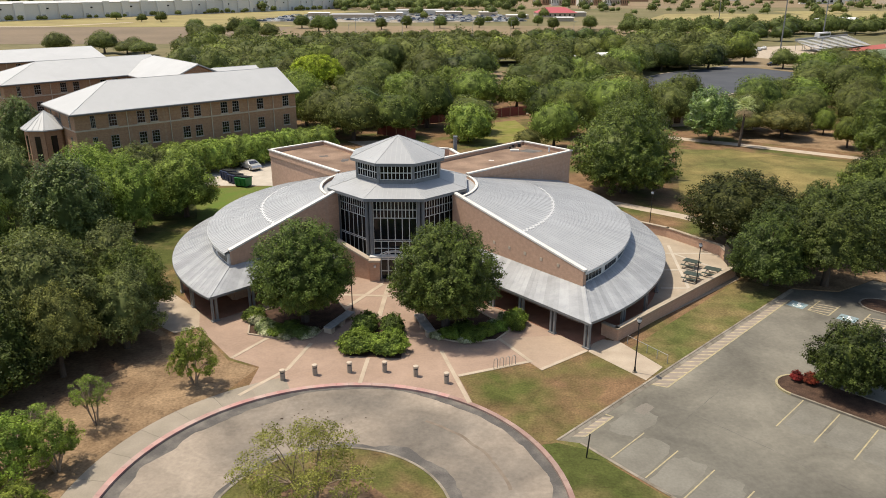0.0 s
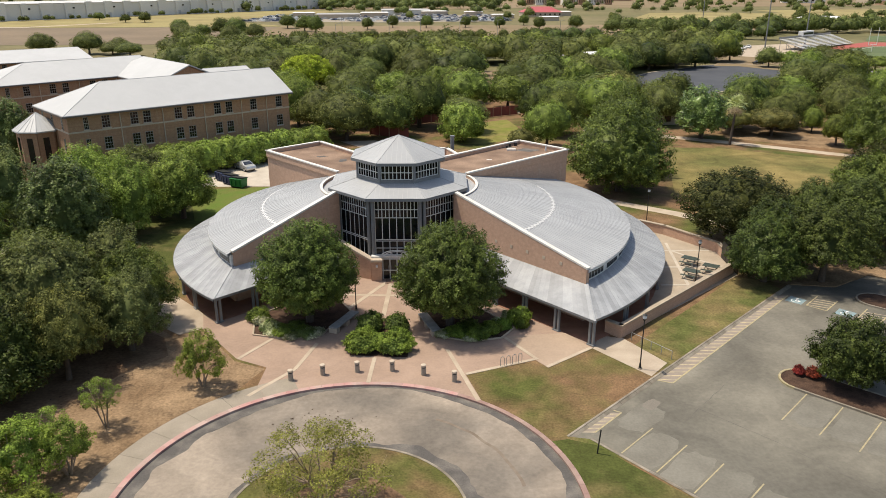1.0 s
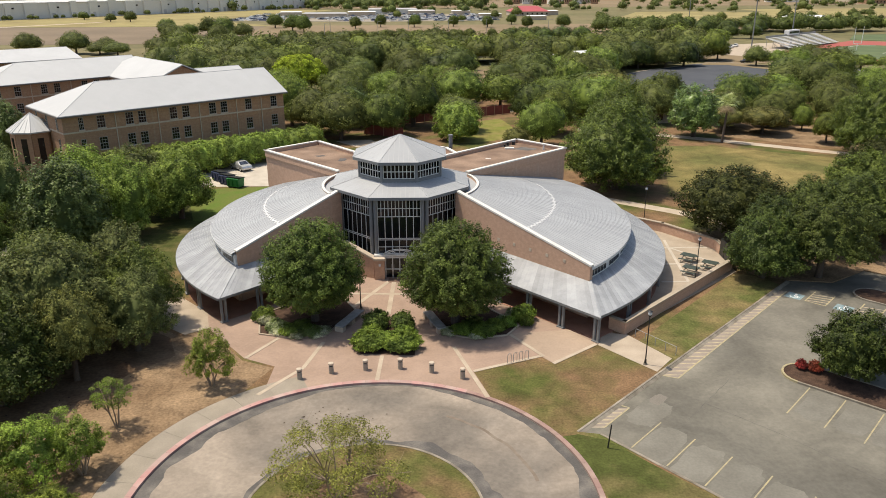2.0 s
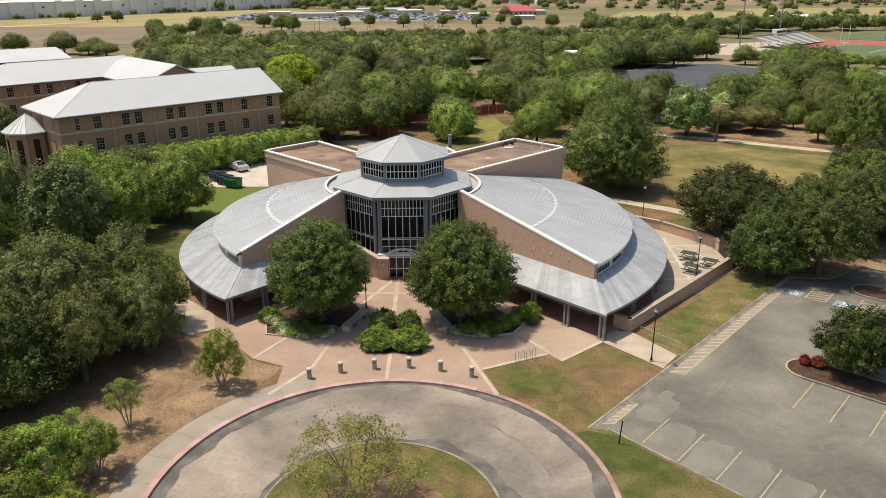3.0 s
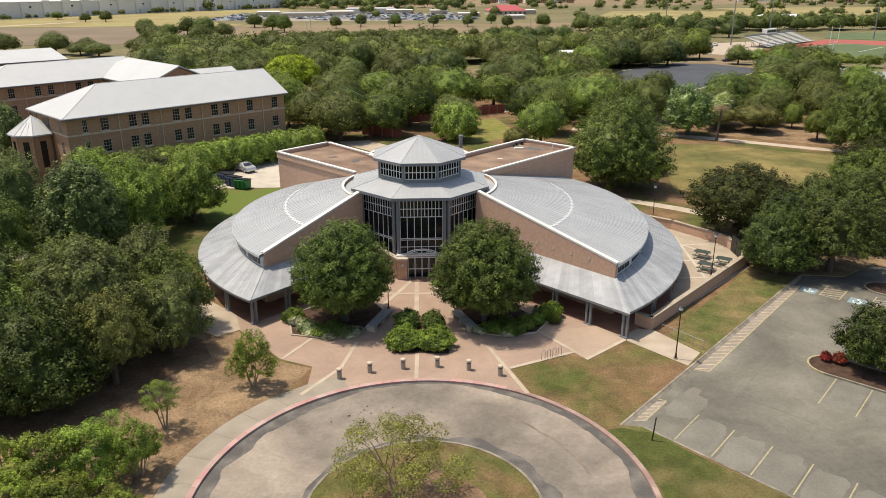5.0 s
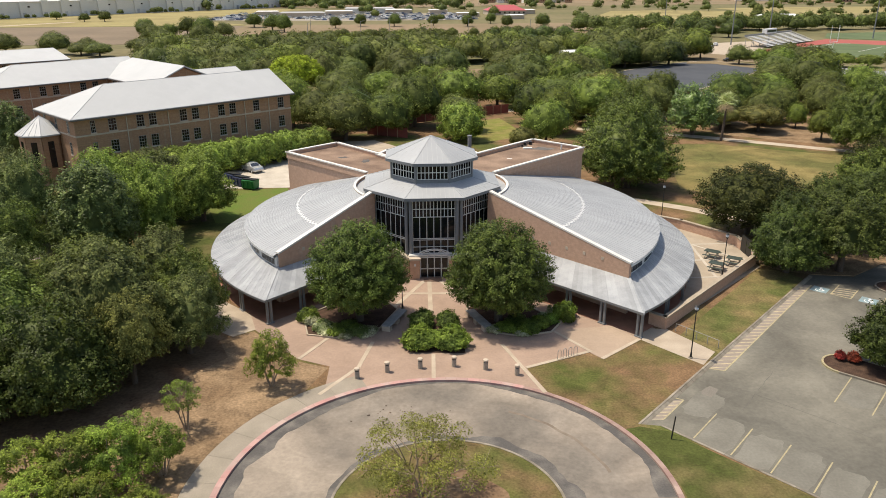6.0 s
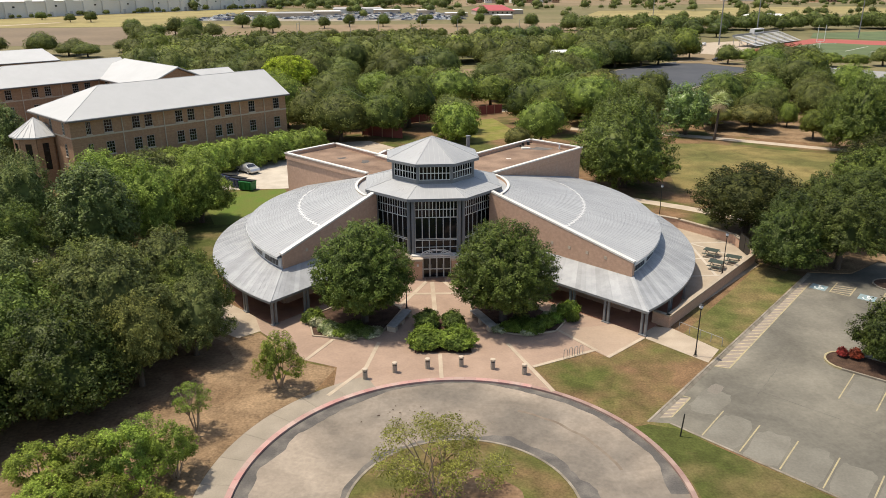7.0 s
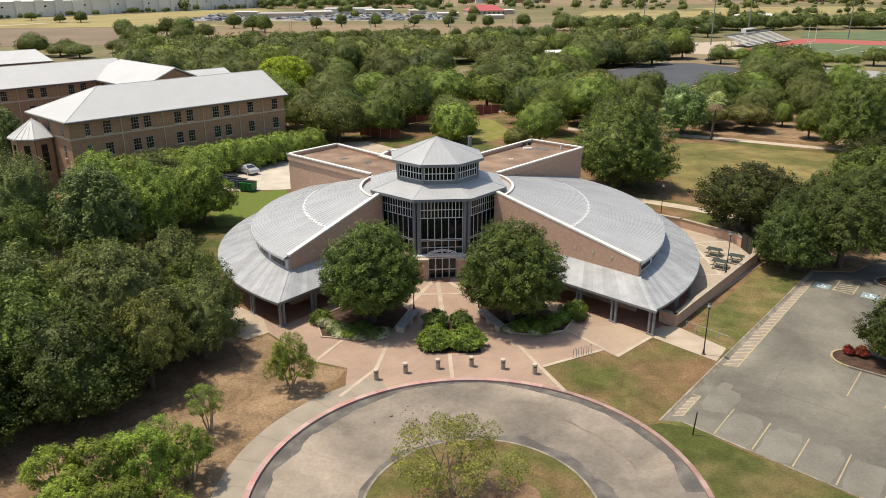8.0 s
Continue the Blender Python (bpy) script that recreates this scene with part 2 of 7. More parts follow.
    "bingreen": material("green_painted_steel", (0.02, 0.18, 0.05), 0.5, 0.2),
    "bark": material("bark", (0.105, 0.078, 0.058), 0.95, other=(0.065, 0.048, 0.036), scale=3, amount=1.0, grain=0.25, grain_scale=20, stretch=(1, 1, 0.25), bump=0.8),
    "palebark": material("pale_bark", (0.33, 0.25, 0.18), 0.9, other=(0.22, 0.16, 0.11), scale=3, amount=1.0, grain=0.2, grain_scale=20, stretch=(1, 1, 0.25), bump=0.6),
    "oak": leaf_material("oak_leaves", (0.122, 0.158, 0.03), (0.072, 0.1, 0.021)),
    "greyoak": leaf_material("grey_green_oak_leaves", (0.132, 0.16, 0.044), (0.082, 0.105, 0.03)),
    "round": leaf_material("dense_leaves", (0.108, 0.154, 0.028), (0.06, 0.09, 0.018), 0.26, 0.52, 0.15, 0.1),
    "olive": leaf_material("olive_leaves", (0.132, 0.158, 0.036), (0.09, 0.112, 0.027)),
    "olivedark": leaf_material("dark_olive_leaves", (0.108, 0.134, 0.031), (0.074, 0.096, 0.023)),
    "olivelight": leaf_material("olive_yellow_leaves", (0.158, 0.208, 0.034), (0.102, 0.14, 0.025)),
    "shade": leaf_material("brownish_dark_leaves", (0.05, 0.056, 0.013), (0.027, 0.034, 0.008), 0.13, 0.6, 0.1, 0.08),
    "greenoak": leaf_material("shaded_oak_leaves", (0.092, 0.124, 0.025), (0.054, 0.077, 0.017), 0.24, 0.55, 0.14, 0.16),
    "bigleaf": leaf_material("large_tree_leaves", (0.132, 0.18, 0.031), (0.07, 0.102, 0.019), 0.27, 0.5, 0.18, 0.14),
    "deep": leaf_material("deep_green_leaves", (0.06, 0.083, 0.016), (0.034, 0.05, 0.011), 0.18, 0.5, 0.12, 0.12),
    "dark": leaf_material("glossy_dark_leaves", (0.12, 0.165, 0.042), (0.078, 0.115, 0.03), 0.22, 0.5, 0.16, 0.12),
    "light": leaf_material("light_green_leaves", (0.2, 0.272, 0.046), (0.128, 0.184, 0.034), 0.34, vary=0.14),
    "lime": leaf_material("yellow_green_leaves", (0.37, 0.5, 0.045), (0.26, 0.36, 0.036), 0.45),
    "sparse": leaf_material("sparse_leaves", (0.24, 0.255, 0.055), (0.175, 0.19, 0.042), 0.45),
    "brownleaf": leaf_material("browning_leaves", (0.135, 0.138, 0.034), (0.09, 0.1, 0.025), 0.3),
    "redleaf": leaf_material("red_shrub_leaves", (0.27, 0.045, 0.028), (0.12, 0.028, 0.018), 0.3),
    "hedge": leaf_material("bright_shrub_leaves", (0.172, 0.245, 0.036), (0.092, 0.142, 0.024), 0.33),
    "myrtleleaf": leaf_material("crepe_myrtle_leaves", (0.205, 0.272, 0.04), (0.118, 0.17, 0.027), 0.38),
    "flower": leaf_material("white_green_flowers", (0.44, 0.46, 0.27), (0.13, 0.18, 0.045), 0.3),
    "paleleaf": leaf_material("pale_backed_leaves", (0.165, 0.25, 0.055), (0.08, 0.138, 0.026), 0.25, 0.36, 0.4),
    "paleband": material("pale_paving_band", (0.46, 0.405, 0.33), 0.9, other=(0.39, 0.34, 0.275), scale=0.5, amount=0.9, bump=0, spec=0.2, cloud=(0.3, 0.12)),
    "rust": material("rusty_stain", (0.15, 0.115, 0.085), 0.9, other=(0.21, 0.172, 0.135), scale=1.0, amount=1.0, bump=0, spec=0.2),
    "mat": material("brown_door_mat", (0.16, 0.10, 0.07), 0.95, bump=0),
    "carsilver": material("silver_car_paint", (0.62, 0.62, 0.61), 0.3, 0.5, grain=0.02, bump=0),
    "tyre": material("tyre_rubber", (0.02, 0.02, 0.02), 0.8, bump=0),
    "warehouse": material("white_warehouse_wall", (0.72, 0.69, 0.63), 0.8, other=(0.62, 0.595, 0.545), scale=0.02, amount=0.8, bump=0, objects=0.06),
    "farroof": material("grey_town_roof", (0.36, 0.35, 0.34), 0.8, objects=0.3, island=0.3, bump=0),
    "redroof": material("red_metal_roof", (0.40, 0.07, 0.075), 0.6, bump=0),
    "track": material("red_running_track", (0.33, 0.075, 0.055), 0.9, bump=0),
    "turf": material("sports_turf", (0.072, 0.098, 0.032), 0.9, other=(0.09, 0.118, 0.04), scale=0.05, amount=0.9, bump=0, cloud=(0.08, 0.2)),
    "cars": material("parked_car_paint", (0.6, 0.59, 0.57), 0.4, 0.2, island=0.7, bump=0),
    "darkcars": material("dark_car_paint", (0.09, 0.11, 0.17), 0.4, 0.2, island=0.8, bump=0),
    "plasterwhite": material("white_roof_membrane", (0.7, 0.69, 0.66), 0.8, bump=0),
}
glass = bpy.data.materials.new("dark_window_glass")
glass.use_nodes = True
gp = glass.node_tree.nodes["Principled BSDF"]
gp.inputs["Base Color"].default_value = (0.012, 0.014, 0.015, 1)
gp.inputs["Roughness"].default_value = 0.06
gp.inputs["Specular IOR Level"].default_value = 0.3
gp.inputs["Transmission Weight"].default_value = 0.25
M["glass"] = glass

# ---------------------------------------------------------------- builders
def mesh_object(name, bm, mat, parent=None, label=""):
    bmesh.ops.recalc_face_normals(bm, faces=bm.faces)
    me = bpy.data.meshes.new(name)
    bm.to_mesh(me)
    bm.free()
    me.materials.append(M[mat])
    ob = new(name, me)
    if parent:
        ob.parent = parent
    if label:
        tagged(ob, label)
    return ob


def part(name, bm, mat, parent, label=""):
    return mesh_object(name, bm, mat, parent, label)


def piece(name, me, parent, m=None):
    """Another object on a mesh that alike pieces share."""
    ob = new(name, me)
    ob.parent = parent
    if m is not None:
        ob.matrix_basis = m
    return ob


def thing(name, at, label, category, group="", kind="", turn=0):
    ob = new(name)
    ob.empty_display_size = 0.3
    ob.matrix_basis = pose(*at, 0, 0, turn)
    return tagged(ob, label, category, group, kind)


def box(bm, x0, x1, y0, y1, z0, z1, m=None, bevel=0.0):
    geo = bmesh.ops.create_cube(bm, size=1)["verts"]
    bmesh.ops.scale(bm, vec=(x1 - x0, y1 - y0, z1 - z0), verts=geo)
    bmesh.ops.translate(bm, vec=((x0 + x1) / 2, (y0 + y1) / 2, (z0 + z1) / 2), verts=geo)
    if bevel:
        edges = list({e for v in geo for e in v.link_edges})
        geo = bmesh.ops.bevel(bm, geom=edges, offset=bevel, segments=2, affect="EDGES", profile=0.6)["verts"]
    if m is not None:
        bmesh.ops.transform(bm, matrix=m, verts=geo)
    return bm


def tube(bm, a, b, ra, rb, sides=8, cap=True):
    """A tapered round bar from a to b."""
    a, b = Vector(a), Vector(b)
    m = Matrix.Translation((a + b) / 2) @ (b - a).to_track_quat("Z", "Y").to_matrix().to_4x4()
    bmesh.ops.create_cone(bm, cap_ends=cap, segments=sides, radius1=ra, radius2=rb, depth=(b - a).length, matrix=m)
    return bm


def beam(bm, a, b, w, z0, z1):
    """An upright-sided bar of width w over the line a-b in plan; z0 and z1 are its foot and top, each one height or (at a, at b)."""
    a, b = Vector(a[:2]), Vector(b[:2])
    d = (b - a).normalized()
    s = Vector((-d.y, d.x)) * (w / 2)
    f, t = (z0 if isinstance(z0, tuple) else (z0, z0)), (z1 if isinstance(z1, tuple) else (z1, z1))
    v = []
    for p, lo, hi in ((a, f[0], t[0]), (b, f[1], t[1])):
        for q in (p - s, p + s):
            v += [bm.verts.new((q.x, q.y, lo)), bm.verts.new((q.x, q.y, hi))]
    for k in ((0, 1, 3, 2), (4, 6, 7, 5), (0, 4, 5, 1), (2, 3, 7, 6), (1, 5, 7, 3), (0, 2, 6, 4)):
        bm.faces.new([v[i] for i in k])
    return bm


def sweep(bm, pts, w, z0, z1):
    """One unbroken bar of width w along the bent line pts in plan, from z0 up to z1."""
    pts = [Vector(p[:2]) for p in pts]
    rows = []
    for i, p in enumerate(pts):
        d = (pts[min(i + 1, len(pts) - 1)] - pts[max(i - 1, 0)]).normalized()
        s = Vector((-d.y, d.x)) * (w / 2)
        rows.append([bm.verts.new(c) for c in ((p.x - s.x, p.y - s.y, z0), (p.x - s.x, p.y - s.y, z1), (p.x + s.x, p.y + s.y, z1), (p.x + s.x, p.y + s.y, z0))])
    for a, b in zip(rows, rows[1:]):
        for j in range(4):
            bm.faces.new((a[j - 1], a[j], b[j], b[j - 1]))
    bm.faces.new(rows[0][::-1])
    bm.faces.new(rows[-1])
    bmesh.ops.recalc_face_normals(bm, faces=bm.faces)
    return bm


def slab(outline, top, bottom, holes=()):
    """A flat piece of ground with sides, any outline, with holes."""
    bm = bmesh.new()
    edges = []
    for ring in (outline, *holes):
        vs = [bm.verts.new((x, y, top)) for x, y in ring]
        edges += [bm.edges.new((vs[i], vs[i - 1])) for i in range(len(vs))]
    bmesh.ops.triangle_fill(bm, use_beauty=True, use_dissolve=False, edges=edges)
    for e in edges:
        p, q = e.verts
        lo = [bm.verts.new((v.co.x, v.co.y, bottom)) for v in (p, q)]
        bm.faces.new((p, q, lo[1], lo[0]))
    return bm


def arc(cx, cy, r, a0, a1, n):
    return [(cx + r * math.cos(radians(a0 + (a1 - a0) * i / n)), cy + r * math.sin(radians(a0 + (a1 - a0) * i / n))) for i in range(n + 1)]


def structure(name, bm, mat, label, category, kind="structure"):
    return tagged(mesh_object(name, bm, mat), label, category, kind=kind)


def lerp(a, b, s):
    return a + (b - a) * s


def lattice(bm, us, zs, holes, y0, y1, m=None):
    """A frame in one piece: a plate over the grid us x zs with the cells in holes left open."""
    v = {}
    def at(i, j, y):
        key = (i, j, y)
        if key not in v:
            v[key] = bm.verts.new((us[i], y, zs[j]))
        return v[key]
    solid = {(i, j) for i in range(len(us) - 1) for j in range(len(zs) - 1)} - set(holes)
    for i, j in solid:
        for y in (y0, y1):
            bm.faces.new([at(a, b, y) for a, b in ((i, j), (i + 1, j), (i + 1, j + 1), (i, j + 1))])
        for (a, b), (c, d), other in (((i, j), (i + 1, j), (i, j - 1)), ((i + 1, j), (i + 1, j + 1), (i + 1, j)), ((i + 1, j + 1), (i, j + 1), (i, j + 1)), ((i, j + 1), (i, j), (i - 1, j))):
            if other not in solid:
                bm.faces.new((at(a, b, y0), at(c, d, y0), at(c, d, y1), at(a, b, y1)))
    if m is not None:
        bmesh.ops.transform(bm, matrix=m, verts=list(v.values()))
    return bm

# ---------------------------------------------------------------- ground, roads, paving
ROAD = -0.13
CX, CY, R_OUT, R_IN = -0.82, -42.0, 13.9, 7.0
U, V = Vector((0.696, 0.718)), Vector((0.718, -0.696))      # along the car park's rows and across them
LOT0 = Vector((14.2, -35.2))                                # the car park's west corner

drive_edge = [(CX + R_OUT, -84), *arc(CX, CY, R_OUT, 0, 180, 48), (CX - R_OUT, -84)]
IY = -43.2                                                  # the island's circle lies a little nearer the road
drive_island = [(CX + R_IN, -70), *arc(CX, IY, R_IN, 0, 180, 36), (CX - R_IN, -70)]
lot_edge = [(12.9, -35.1), (39.2, -8.7), (46, -0.8), (72, -1), (98, -28), (98, -80), (52, -80), (22.1, -44.3), (14.4, -35.4)]

structure("ground", slab(arc(0, 300, 4300, 0, 360, 64)[:-1], -0.2, -3), "country", "dry open country stretching flat to the horizon", "ground")
structure("lawn", slab([(-150, -96), (170, -96), (170, 128), (-150, 128)], 0.0, -0.3, [drive_edge, lot_edge]), "lawn", "patchy half-dry lawn round the library", "lawn")
structure("road", slab([(CX - R_OUT - 0.1, -84.2), (CX + R_OUT + 0.1, -84.2), (CX + R_OUT + 0.1, -28), (CX - R_OUT - 0.1, -28)], ROAD, -0.25), "drive",
          "worn grey turning drive curving round a grass island", "road")
structure("parking_lot", slab([(12.6, -35.1), (39.2, -8.4), (46, -0.5), (72.2, -0.7), (98.3, -28), (98.3, -80.2), (51.8, -80.2), (14.0, -35.2)], ROAD + 0.004, -0.25), "asphalt",
          "pale worn asphalt car park with faded patches", "car park")
structure("drive_island", slab(drive_island, 0.0, -0.25), "islandgrass", "kerbed grass island inside the turning drive", "lawn")


def tar_ring(cy, kerb, out, width, a0, a1, seed):
    """A dark strip along a kerb, its free edge ragged; width gives its breadth by bearing."""
    n = 110
    fixed, free = [], []
    for i in range(n + 1):
        a = lerp(a0, a1, i / n)
        w = width(a) * (1 + 0.55 * noise.fractal(Vector((i * 0.11, seed, 0)), 1.0, 2.0, 4))
        q = radians(a)
        fixed.append((CX + kerb * math.cos(q), cy + kerb * math.sin(q)))
        free.append((CX + (kerb + out * w) * math.cos(q), cy + (kerb + out * w) * math.sin(q)))
    return slab(fixed + free[::-1], ROAD + 0.006, ROAD - 0.02)


structure("tar_strip", tar_ring(CY, 13.82, -1, lambda a: 0.4 + 0.5 * abs(math.cos(radians(a))) + 0.55 * max(0, -math.cos(radians(a))) ** 2, -3, 183, 1.5), "tar", "dark tar strip along the outer kerb", "road")
structure("tar_strip_inner", tar_ring(IY, 7.06, 1, lambda a: 0.7 + 0.25 * math.cos(radians(a)), -10, 190, 7.5), "tar", "dark tar strip along the island kerb", "road")


def kerb_run(name, points, mat, label, w=0.16, top=0.03, group="kerbs", apron=0.0):
    """Kerb stones laid end to end along a line, each a piece of its own."""
    run = thing(name, (*points[0], 0), label, "kerb", group, "structure")
    for a, b in zip(points, points[1:]):
        k = part("kerb_stone", beam(bmesh.new(), Vector(a) * 1.0, lerp(Vector(a), Vector(b), 0.985), w, -0.16, top), mat, run)
        k.matrix_parent_inverse = run.matrix_basis.inverted()
        if apron:
            d = (Vector(b) - Vector(a)).normalized()
            out = Vector((d.y, -d.x)) * (1 if apron > 0 else -1)
            bm = bmesh.new()
            ends = []
            for p in (Vector(a), lerp(Vector(a), Vector(b), 0.985)):
                p0, p1 = p + out * w / 2, p + out * (w / 2 + abs(apron))
                ends.append([bm.verts.new(v) for v in ((p0.x, p0.y, top - 0.03), (p1.x, p1.y, ROAD + 0.012), (p1.x, p1.y, ROAD - 0.04), (p0.x, p0.y, ROAD - 0.04))])
            for i in range(4):
                bm.faces.new((ends[0][i - 1], ends[0][i], ends[1][i], ends[1][i - 1]))
            bm.faces.new(ends[0])
            bm.faces.new(ends[1])
            k = part("gutter_stone", bm, mat, run)
            k.matrix_parent_inverse = run.matrix_basis.inverted()
    return run


kerb_run("kerb", arc(CX, CY, R_OUT + 0.02, 62, 184, 34), "redkerb", "faded red painted kerb of the turning drive", 0.40)
kerb_run("kerb", arc(CX, CY, R_OUT + 0.02, -6, 62, 20), "pinkkerb", "weathered pinkish kerb beside the grass", 0.34)
kerb_run("kerb", arc(CX, IY, R_IN - 0.02, -10, 190, 30), "kerb", "pale kerb of the grass island", 0.16)
kerb_run("kerb", [tuple(lerp(Vector((12.9, -35.1)), Vector((39.2, -8.7)), i / 18)) for i in range(19)], "kerb", "worn concrete kerb along the car park", apron=0.24)
kerb_run("kerb", [tuple(lerp(Vector((14.4, -35.4)), Vector((38.0, -63.4)), i / 16)) for i in range(17)], "kerb", "broken pale kerb along the car park's grass edge", apron=-0.22)

# sidewalk round the drive's left side, in slabs
walkway = thing("sidewalk", (-14, -32, 0), "grey concrete sidewalk in slabs along the drive", "sidewalk", kind="structure")
for i in range(9):
    a0, a1 = 112 + i * 10, 112 + (i + 1) * 10 - 0.06
    w = 2.1
    s = part("slab", slab(arc(CX, CY, R_OUT + 0.14, a0, a1, 3) + arc(CX, CY, R_OUT + w, a1, a0, 3), 0.022, -0.1), "walk", walkway)
    s.matrix_parent_inverse = walkway.matrix_basis.inverted()

# plaza in front of the doors
front = arc(CX, CY, R_OUT + 0.14, 54, 127, 26)
plaza = [*front, (-9.2, -25.6), (-11.9, -24.2), (-16.3, -18.6), (-17.4, -15.4), (-14, -11), (-6, -3), (6, -3), (16, -16), (19.2, -20.8), (16.9, -22.4),
         (12.8, -25.6), (12.0, -24.4), (6.4, -26.8)]
structure("plaza", slab(plaza, 0.016, -0.1), "plaza", "pinkish brown paved forecourt with pale concrete bands", "pavement")
structure("side_path", slab([(17.0, -22.5), (20.6, -27.1), (22.4, -25.0), (19.9, -20.6), (18.0, -20.2)], 0.024, -0.1), "concrete", "pale concrete path from the porch to the car park", "path")
structure("west_path", slab([(-16.3, -18.5), (-18.0, -19.8), (-23.5, -15.5), (-21.2, -11.2), (-17.3, -15.3)], 0.024, -0.1), "concrete", "pale concrete path at the west porch", "path")
structure("side_paving", slab([(12.8, -25.5), (16.9, -22.3), (15.2, -19.6), (9.9, -20.2), (12.0, -24.3)], 0.026, -0.1), "tanpave", "pale tan concrete paving beside the porch", "pavement")

bands = thing("paving_bands", (0, -15, 0), "pale concrete bands crossing the brown paving", "paving", kind="structure")


def band(a, b, w=0.36, lift=0.0):
    s = part("band", beam(bmesh.new(), a, b, w, -0.05, 0.03 + lift), "concrete", bands)
    s.matrix_parent_inverse = bands.matrix_basis.inverted()


for i, (a, b) in enumerate((((-9.6, -29.9), (-6.9, -25.9)), ((-6.9, -25.9), (-5.9, -21.5)), ((-1.0, -28.0), (-0.85, -24.0)), ((7.2, -30.6), (5.0, -22.6)),
             ((-0.75, -16.0), (-0.55, -7.3)), ((-4.9, -11.1), (4.0, -11.5)), ((-0.8, -7.4), (-4.6, -15.4)), ((0.3, -7.4), (3.6, -15.6)),
             ((-11.8, -24.2), (-9.8, -20.6)), ((9.6, -19.9), (12.2, -24.4)), ((6.4, -26.7), (12.0, -24.3)), ((12.8, -25.6), (16.9, -22.3)), ((-4.6, -15.4), (-5.4, -13.2)))):
    band(a, b, 0.42 if 3 < i < 8 else 0.32, 0.003 * (i % 5))
structure("door_mat", box(bmesh.new(), -1.15, 0.75, -8.3, -7.15, 0.0, 0.055), "mat", "brown mat lying before the entrance doors", "mat")

# bare and littered ground
structure("littered_ground", slab([(-9.3, -25.8), (-12.0, -24.5), (-16.4, -18.8), (-18.4, -20.1), (-23.5, -15.8), (-40, -12), (-70, -14), (-75, -60), (-30, -62), (-16.9, -50),
                                   *arc(CX, CY, R_OUT + 2.15, 190, 128, 14)], 0.005, -0.1), "litter", "bare tan ground with dead leaves beneath the oaks", "ground")
structure("back_litter", slab([(-26, -10), (-20, 4), (-22, 16), (-32, 24), (-70, 26), (-75, -13)], 0.004, -0.1), "green", "shaded grass under trees west of the library", "lawn")
# bare soil under the island tree, some of the tree's shade coloured in
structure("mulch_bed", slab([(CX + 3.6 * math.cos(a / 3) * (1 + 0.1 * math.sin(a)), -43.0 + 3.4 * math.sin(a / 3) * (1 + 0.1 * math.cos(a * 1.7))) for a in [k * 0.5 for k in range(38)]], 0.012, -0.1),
          "shadelitter", "worn brown patch beneath the island tree, darkened for its shade", "ground")
structure("green_strip", slab([(14.6, -36.1), (21.9, -44.6), (40, -66), (13.4, -66), (13.4, -42.0), (12.75, -38.2), (11.6, -35.7), (12.9, -35.4)], 0.006, -0.1), "green", "green grass strip between drive and car park", "lawn")
structure("green_rear", slab([(-30.5, 28.6), (-20.3, 30.1), (-17.8, 21), (-22, 13), (-27, 13), (-29.5, 20)], 0.008, -0.1), "freshgreen", "bright green grass strip behind the west wing", "lawn")
structure("service_yard", slab([(-32, 30), (-20.5, 30.2), (-12, 32), (-8, 46), (-24, 58), (-44, 50), (-36, 36)], 0.012, -0.1), "paleband", "pale concrete service yard behind the library", "pavement")
structure("west_walk", slab([(-56, 5.4), (-46.6, 4.9), (-43.2, 1.3), (-44.6, 0.2), (-47.9, 2.4), (-56, 2.6)], 0.012, -0.1), "concrete", "pale concrete walk under the western trees", "path")
structure("rear_path", slab([(-15, 64), (-8.4, 65), (-1.6, 55.5), (-0.5, 46), (-6, 46), (-7, 54)], 0.013, -0.1), "concrete", "pale concrete path behind the library", "path")
structure("north_path", slab([(6, 78), (10, 95), (30, 104), (60, 96), (60, 94), (31, 101), (12, 92), (9, 78)], 0.014, -0.1), "concrete", "pale path winding past the red fence", "path")
structure("meadow_path", slab([(34, 76), (48, 70.6), (60, 63.5), (74, 53.6), (92, 42), (92, 39.8), (73, 51.2), (59, 60.8), (47, 67.8), (33, 73)], 0.014, -0.1), "concrete", "pale concrete path across the dry lawn", "path")
structure("east_path", slab([(26, 24.4), (35.8, 16.6), (42, 10.4), (52, 3), (51, 1.6), (41, 8.8), (34.6, 15), (25, 22.6)], 0.014, -0.1), "concrete", "pale concrete path behind the patio wall", "path")
structure("dry_meadow", slab([(38, 26), (46, 58), (56, 57), (78, 44), (74, 22), (58, 12)], 0.004, -0.1), "drylawn", "sunlit yellowing lawn east of the library", "lawn")
structure("wall_lawn", slab([(20.6, -21.8), (34.7, -6.6), (36.6, -7.4), (38.0, -9.7), (22.6, -25.2)], 0.005, -0.1), "wornlawn", "dry yellowish grass between patio wall and car park", "lawn")
structure("east_litter", slab([(36.8, -7.4), (39.3, -8.5), (43.6, -9.2), (48.6, -6.0), (56.0, -12.0), (72.0, -14.0), (72.0, 4.0), (52.0, 2.0), (42.4, 6.6), (36.2, 4.0), (34.8, -4.6)], 0.005, -0.1), "litter", "bare brown ground under the trees by the car park", "ground")
structure("rear_lawn", slab([(6.4, 61.0), (12.6, 61.6), (21.5, 67.5), (20.6, 78.0), (19.0, 88.5), (9.5, 82.5), (6.8, 76.5)], 0.006, -0.1), "yellowgreen", "bright yellow-green lawn beyond the library", "lawn")
